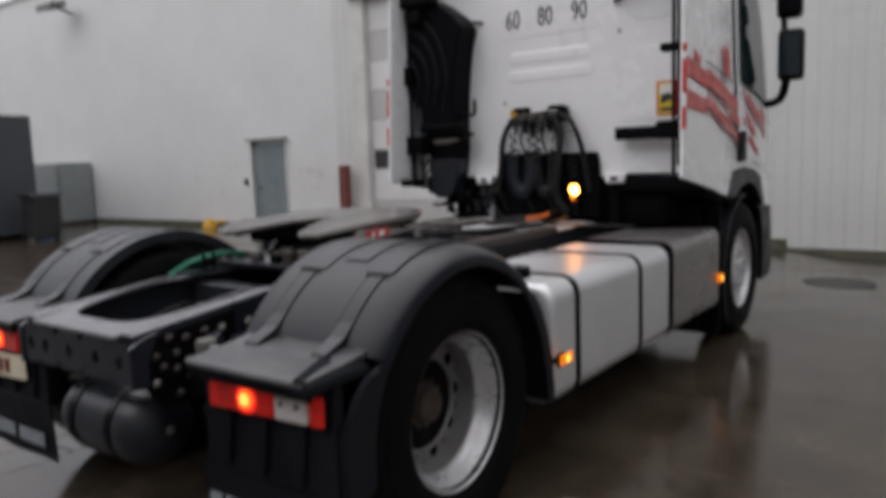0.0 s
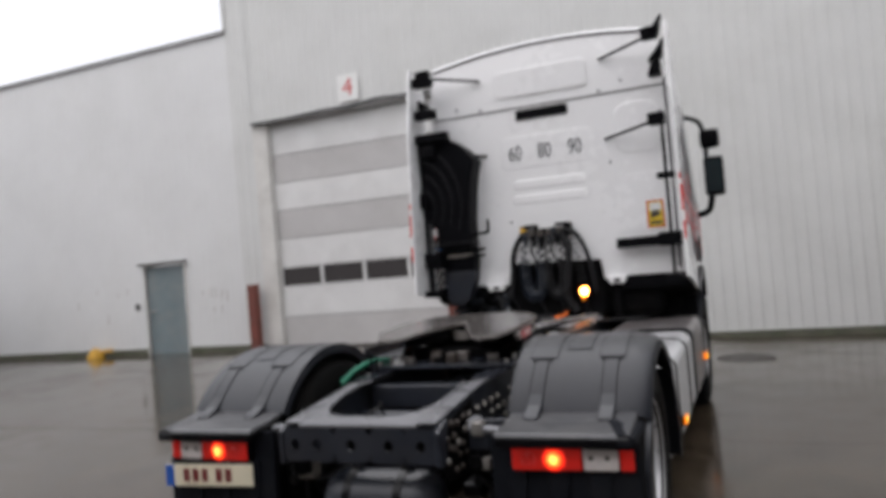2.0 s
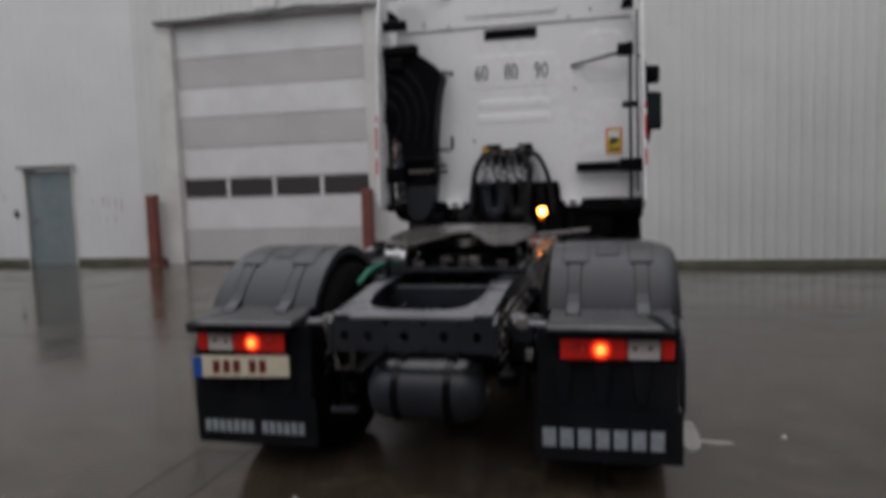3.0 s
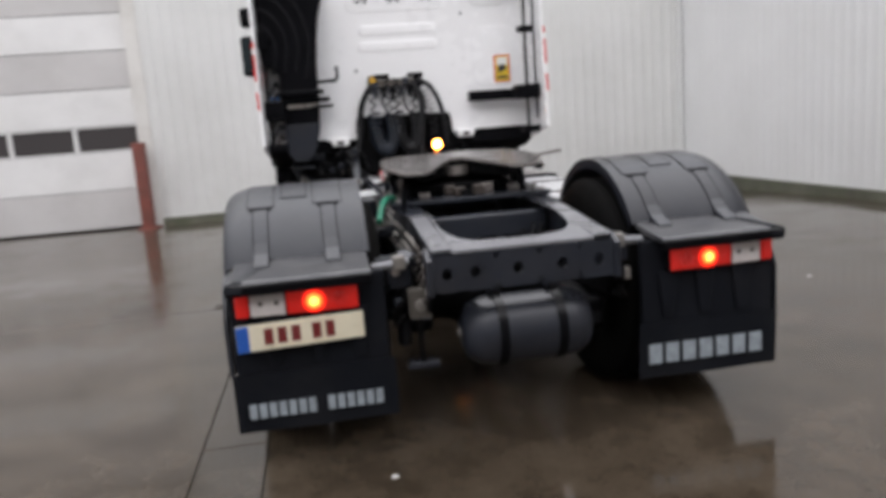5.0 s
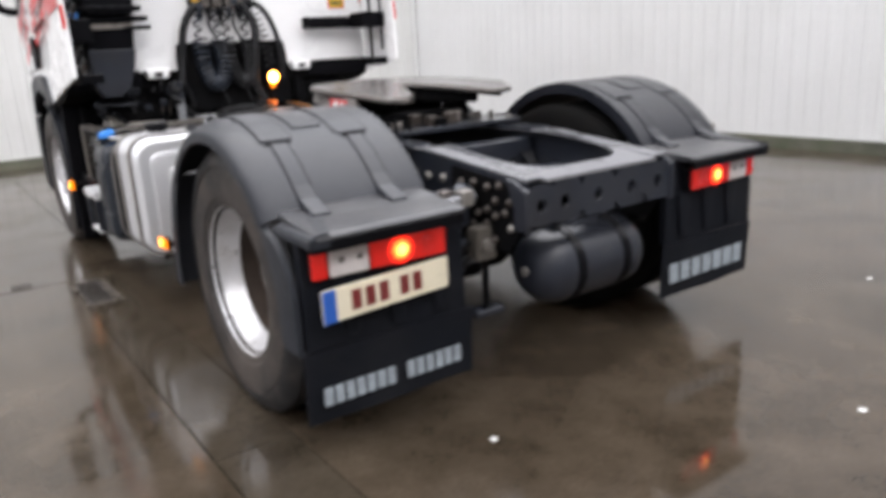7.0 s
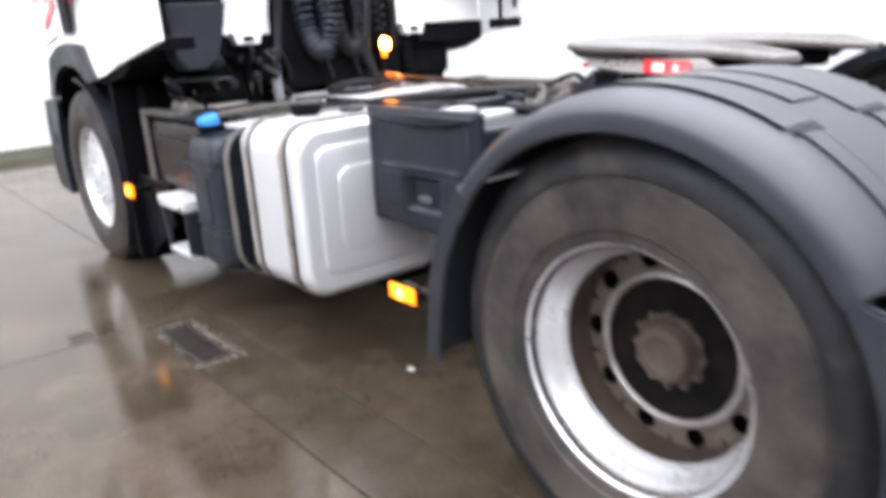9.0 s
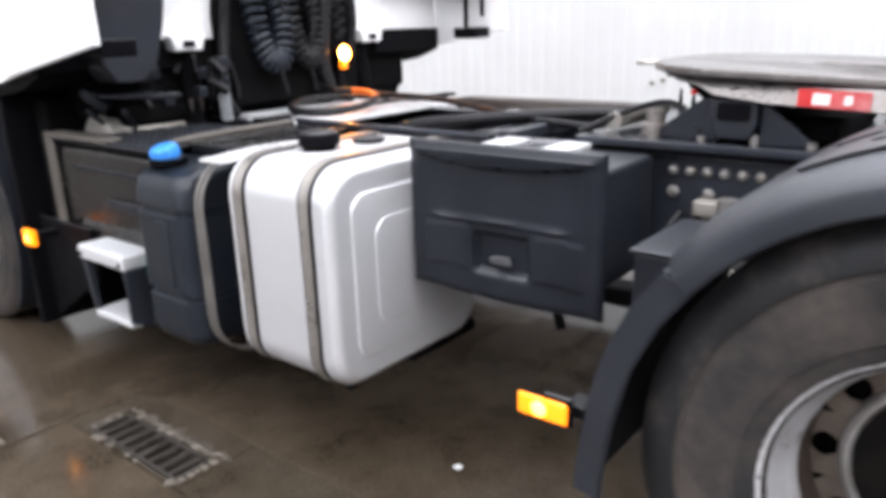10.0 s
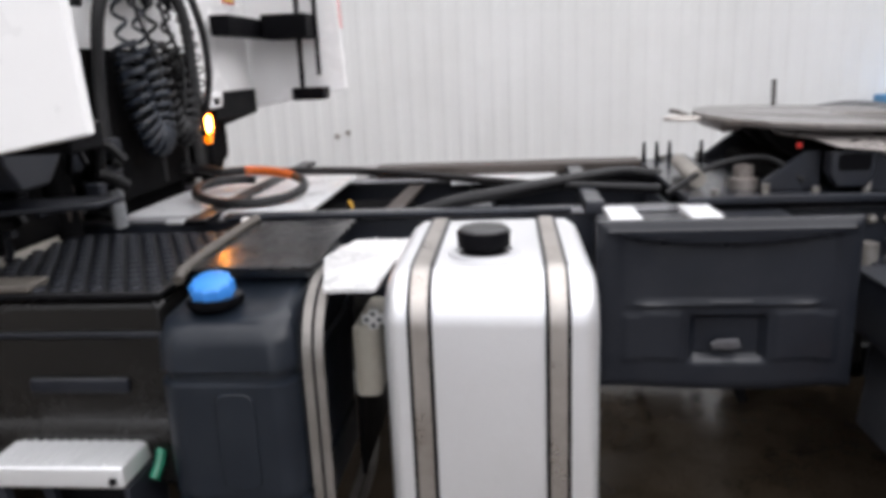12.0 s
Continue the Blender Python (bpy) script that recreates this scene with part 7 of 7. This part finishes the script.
def fuel_tank(s, x_in, x_out, y0, y1, z0, z1, r, straps, material, label):
    pts = [(s * a, b) for a, b in round_rect(x_in, x_out, z0, z1, r, 6)]
    own = bmesh.new()
    rings = []
    e = 0.035
    for y, k in ((y0, e), (y0 + 0.010, e * 0.42), (y0 + e, 0.0), (y1 - e, 0.0), (y1 - 0.010, e * 0.42), (y1, e)):
        cxm, czm = s * (x_in + x_out) / 2, (z0 + z1) / 2
        fx, fz = 1 - 2 * k / (x_out - x_in), 1 - 2 * k / (z1 - z0)
        rings.append([own.verts.new((cxm + (x - cxm) * fx, y, czm + (z - czm) * fz)) for x, z in pts])
    for r0, r1 in zip(rings, rings[1:]):
        for i in range(len(pts)):
            j = (i + 1) % len(pts)
            own.faces.new((r0[i], r0[j], r1[j], r1[i]))
    own.faces.new(rings[0][::-1])
    own.faces.new(rings[-1])
    t = part("fuel_tank", own, material, truck, label, smooth=50)
    for y, wide in straps:
        for nm, a, b, m, dy in (("strap_rubber", 0.0006, 0.004, M_BLACK, wide / 2 + 0.009), ("strap", 0.0042, 0.008, M_STEEL, wide / 2)):
            if s > 0 and nm == "strap":
                m = M_BLACK
            outer = [(s * p, q) for p, q in round_rect(x_in - b, x_out + b, z0 - b, z1 + b, r + b, 6)]
            inner = [(s * p, q) for p, q in round_rect(x_in - a, x_out + a, z0 - a, z1 + a, r + a, 6)]
            own = bmesh.new()
            loops = [[own.verts.new((p, yy, q)) for p, q in c] for c, yy in ((inner, y - dy), (outer, y - dy), (outer, y + dy), (inner, y + dy))]
            for c0, c1 in zip(loops, loops[1:] + loops[:1]):
                for i in range(len(c0)):
                    j = (i + 1) % len(c0)
                    own.faces.new((c0[i], c0[j], c1[j], c1[i]))
            part(nm, own, m, t, "worn steel tank strap" if m is M_STEEL else "")
    return t


tank_l = fuel_tank(-1, 0.50, 1.185, 2.20, 2.668, 0.337, 1.014, 0.11, ((2.29, 0.036), (2.585, 0.036)), M_TANKW, "pale aluminium fuel tank with two steel straps")
own = bmesh.new()
for inset, d in ((0.085, 0.006), (0.17, 0.010)):
    prism([(-a, b) for a, b in round_rect(0.50 + inset, 1.185 - inset, 0.337 + inset, 1.014 - inset, 0.06, 5)], "y", 2.20 - d, 2.2085, 0.0068, 3, bm=own)
part("pressed_end", own, M_TANKW, tank_l)
cap = part("filler_cap", lathe([(0.062, 0.0), (0.066, 0.012), (0.050, 0.02), (0.050, 0.030), (0.062, 0.034), (0.064, 0.068), (0.054, 0.078), (0.02, 0.08)], "z", (-0.97, 2.45, 1.0), 22), M_BLACK, tank_l, "black screw filler cap")
part("neck_ring", lathe([(0.068, 0), (0.085, 0), (0.085, 0.008), (0.068, 0.008)], "z", (-0.97, 2.45, 1.0145), 22, close=True), M_TANKW, tank_l)
part("sender", lathe([(0.05, 0), (0.055, 0.012), (0.03, 0.02), (0.005, 0.02)], "z", (-0.75, 2.455, 1.0145), 16), M_BLACK, tank_l)
for y in (2.29, 2.585):
    part("strap_bolt", cyl((-1.06, y, 0.295), (-1.06, y, 0.332), 0.016, 8), M_BLACK, tank_l)
    part("bracket", box(-0.80, -0.44, y - 0.03, y + 0.03, 0.285, 0.325, 0.006), M_SHADEGRIME, tank_l)
# gap with cover plate and hoop
part("cover_plate", prism([(-1.175, 2.678), (-0.95, 2.672), (-0.93, 2.66), (-0.72, 2.65), (-0.72, 2.81), (-0.90, 2.855), (-1.175, 2.79)], "z", 0.985, 0.993), M_COVER, truck, "dirty white bent cover plate")
hoop = [(-a, b) for a, b in round_rect(0.60, 1.17, 0.29, 0.985, 0.16, 6)]
own = bmesh.new()
ring_a = [(-a, b) for a, b in round_rect(0.592, 1.178, 0.282, 0.983, 0.165, 6)]
for y0, y1 in ((2.803, 2.822), (2.830, 2.850)):
    own = bmesh.new()
    loops = [[own.verts.new((p, yy, q)) for p, q in c] for c, yy in ((hoop, y0), (ring_a, y0), (ring_a, y1), (hoop, y1))]
    for c0, c1 in zip(loops, loops[1:] + loops[:1]):
        for i in range(len(c0)):
            j = (i + 1) % len(c0)
            own.faces.new((c0[i], c0[j], c1[j], c1[i]))
    part("steel_hoop", own, M_HOOP, truck, "stainless hoop strap")
part("canister", prism(round_rect(-0.95, -0.70, 2.722, 2.789, 0.02), "z", 0.63, 0.825, 0.012, 2), M_BEIGE, truck, "beige canister between the tanks")
# black sheet put in for the dark of the gap between the tanks
part("side_panel", box(-0.9, -0.5, 2.79, 2.80, 0.38, 0.95, 0.004), M_BLACK, truck)
clamp = part("clamp_plate", prism([(2.700, 0.835), (2.716, 0.835), (2.716, 0.822), (2.742, 0.822), (2.742, 0.835), (2.758, 0.835), (2.758, 0.861), (2.742, 0.861), (2.742, 0.874), (2.716, 0.874), (2.716, 0.861), (2.700, 0.861)], "x", -0.965, -0.955, 0.003, 1), M_PAPER, truck, "white cross-shaped clamp plate")
for y, z in ((2.713, 0.848), (2.745, 0.848), (2.729, 0.833), (2.729, 0.863)):
    part("hole", lathe([(0.006, -0.0005), (0.006, -0.002), (0.001, -0.002)], "x", (-0.965, y, z), 8), M_INK, clamp)
# additive tank
own = bmesh.new()
rings = []
for z, inset in ((0.31, 0.05), (0.33, 0.018), (0.37, 0.0), (0.485, 0.0), (0.492, 0.011), (0.508, 0.011), (0.515, 0.0), (0.785, 0.0), (0.792, 0.011), (0.812, 0.011), (0.819, 0.0), (0.92, 0.004), (0.955, 0.016), (0.970, 0.05)):
    ring = [own.verts.new((x, y, z - (0.25 * max(0.0, -x - 1.02) if z > 0.9 else 0.0))) for x, y in round_rect(-1.215 + inset, -0.62 - inset, 2.858 + inset, 3.182 - inset, 0.06, 5)]
    rings.append(ring)
for r0, r1 in zip(rings, rings[1:]):
    for i in range(len(r0)):
        j = (i + 1) % len(r0)
        own.faces.new((r0[i], r0[j], r1[j], r1[i]))
own.faces.new(rings[0][::-1])
own.faces.new(rings[-1])
adb = part("additive_tank", own, M_ADDT, truck, "blue-black plastic additive tank with a blue cap", smooth=50)
for z0, z1 in ((0.53, 0.77),):
    part("centre_rib", prism(round_rect(2.955, 3.045, z0, z1, 0.03), "x", -1.2205, -1.2145, 0.004, 2), M_ADDT, adb)
own = lathe([(0.050, 0.0), (0.052, 0.012), (0.055, 0.015), (0.055, 0.045), (0.046, 0.055), (0.01, 0.056)], "z", (0, 0, 0), 20)
for i, v in enumerate(own.verts):
    a = math.atan2(v.co.y, v.co.x)
    if 0.012 < v.co.z < 0.05:
        v.co.x *= 1 + 0.07 * math.cos(10 * a)
        v.co.y *= 1 + 0.07 * math.cos(10 * a)
bmesh.ops.transform(own, matrix=Matrix.Translation((-1.125, 3.055, 0.963)) @ Matrix.Rotation(radians(-16), 4, "Y") @ Matrix.Scale(0.86, 4), verts=own.verts)
part("blue_cap", own, M_BLUECAP, adb, "bright blue ribbed cap")
part("cap_collar", lathe([(0.058, -0.02), (0.064, -0.01), (0.060, 0.004), (0.04, 0.004)], "z", (-1.122, 3.055, 0.965), 20), M_BLACK, adb)
part("shoulder", prism([(2.87, 0.960), (3.14, 0.960), (3.12, 0.985), (2.89, 0.985)], "x", -0.98, -0.64, 0.005, 1), M_ADDT, adb)
part("wet_cover", box(-1.00, -0.46, 2.862, 3.165, 0.986, 0.998, 0.003), M_WETBLACK, truck, "wet glossy black cover plate")
part("edge_strip", tube(spline([(-1.06, 3.168, 0.985), (-1.0, 3.172, 0.998), (-0.8, 3.178, 1.004), (-0.46, 3.18, 1.006)], 6), 0.014), M_BAR, truck)
part("heat_shield", lathe([(0.10, -0.42), (0.13, -0.40), (0.13, 0.0), (0.10, 0.02)], "x", (-0.55, 3.86, 0.93), 20), M_SHIELD, truck, "pale heat shield over the exhaust")
part("air_guide", prism([(-0.82, 3.40), (-0.93, 3.42), (-1.02, 3.66), (-0.98, 3.85), (-0.84, 3.80), (-0.82, 3.5)], "z", 1.135, 1.15, 0.004, 1), M_DARK, truck)
# exhaust box with tread plate
own = box(-1.10, -0.50, 3.19, 3.98, 0.46, 0.955, 0.03)
exb = part("exhaust_box", own, M_EXH, truck, "black exhaust box with a studded tread plate on top")
tread = part("tread_plate", box(-1.12, -0.50, 3.188, 3.98, 0.957, 0.975, 0.006), M_BLACK, exb)
stud = None
for i in range(13):
    for j in range(16):
        if stud is None:
            stud = part("tread_stud", lathe([(0.019, 0), (0.016, 0.008), (0.010, 0.010)], "z", (0, 0, 0), 8), M_DARK, tread)
            ob = stud
        else:
            ob = new("tread_stud", stud.data)
            ob.parent = tread
        ob.matrix_basis = Matrix.Translation((-1.09 + 0.045 * i, 3.21 + 0.048 * j + (0.025 if i % 2 else 0), 0.975))
part("side_moulding", box(-1.112, -1.098, 3.20, 3.80, 0.86, 0.875, 0.005), M_DARK, exb)
part("side_moulding", box(-1.115, -1.098, 3.30, 3.55, 0.72, 0.76, 0.008), M_DARK, exb)
part("muffler_pipe", cyl((-1.03, 3.18, 0.60), (-1.03, 3.80, 0.60), 0.085, 20), M_EXH, exb)
part("bracket_bar", box(-1.122, -1.104, 3.93, 4.0, 0.52, 0.976, 0.006), M_BAR, exb, "weathered pale angle bracket")
part("bracket_bar", box(-1.122, -1.04, 3.50, 4.0, 0.978, 0.996, 0.005), M_BAR, exb)
# entry steps
steps = part("entry_step", box(-1.235, -1.05, 3.275, 3.615, 0.555, 0.61, 0.008), M_ALU, truck, "aluminium entry steps in a dark frame")
part("lower_tread", box(-1.225, -1.08, 3.295, 3.565, 0.318, 0.345, 0.006), M_ALU, steps)
part("side_plate", prism([(-1.232, 0.553), (-1.232, 0.350), (-1.115, 0.30), (-1.075, 0.30), (-1.045, 0.553)], "y", 3.268, 3.280), M_CHASSIS, steps)
part("step_leg", prism([(3.612, 0.553), (3.578, 0.553), (3.545, 0.347), (3.566, 0.347)], "x", -1.226, -1.205), M_CHASSIS, steps)
part("step_leg", prism([(3.612, 0.553), (3.578, 0.553), (3.535, 0.347), (3.556, 0.347)], "x", -1.09, -1.07), M_CHASSIS, steps)
# Black backdrop added for the dark opening behind the treads.
part("step_back", prism([(3.285, 0.55), (3.60, 0.55), (3.60, 0.28), (3.285, 0.28)], "x", -1.05, -1.03), M_BLACK, steps)
for y in (3.30, 3.59):
    part("step_bolt", lathe([(0.011, 0.0), (0.009, -0.006), (0.002, -0.007)], "x", (-1.236, y, 0.575), 8), M_BLACK, steps)
for k in range(12):
    part("grip_rib", box(-1.22, -1.07, 3.295 + 0.026 * k, 3.303 + 0.026 * k, 0.6105, 0.6135), M_ALU, steps)
part("green_hose", tube(spline([(-1.09, 3.25, 0.60), (-1.12, 3.245, 0.56), (-1.15, 3.25, 0.53)], 5), 0.013), M_GREEN, steps)
for ob in (steps, *steps.children):
    ob.data.transform(Matrix.Translation((0, 0, -0.014)))
mk = part("side_marker", box(-1.262, -1.235, 3.965, 4.05, 0.53, 0.60, 0.008), M_AMBER, truck, "lit amber side marker")
part("marker_core", lathe(signed([(0.018, 1.262), (0.012, 1.266), (0.001, 1.267)], -1), "x", (0, 4.0, 0.565), 14), M_AMBER_C, mk)
part("marker_stem", box(-1.234, -1.10, 3.99, 4.03, 0.55, 0.58), M_BLACK, mk)

# ---- right flank ----
tank_r = fuel_tank(1, 0.50, 1.215, 1.46, 3.04, 0.345, 0.925, 0.085, ((1.71, 0.03), (2.53, 0.03)), M_TANKW, "long pale aluminium fuel tank with black straps")
part("filler_cap", lathe([(0.062, 0.0), (0.066, 0.012), (0.060, 0.05), (0.052, 0.058), (0.02, 0.06)], "z", (0.95, 1.60, 0.920), 22), M_BLACK, tank_r)
own = prism([(a, b) for a, b in round_rect(0.55, 1.225, 0.35, 0.945, 0.07, 5)], "y", 3.06, 4.08, 0.02, 2)
cover = part("battery_cover", own, M_TANKB, truck, "dirty grey metal battery cover")
part("cover_seam", prism([(a, b) for a, b in round_rect(0.545, 1.229, 0.345, 0.949, 0.074, 5)], "y", 3.045, 3.058), M_BLACK, cover)
part("handle", box(1.226, 1.236, 3.4, 3.75, 0.70, 0.72, 0.004), M_TANKB, cover)
mk = part("side_marker", box(1.226, 1.255, 4.02, 4.09, 0.54, 0.605, 0.008), M_AMBER, truck, "lit amber side marker")
part("marker_core", lathe([(0.018, 1.255), (0.012, 1.259), (0.001, 1.26)], "x", (0, 4.055, 0.573), 14), M_AMBER_C, mk)
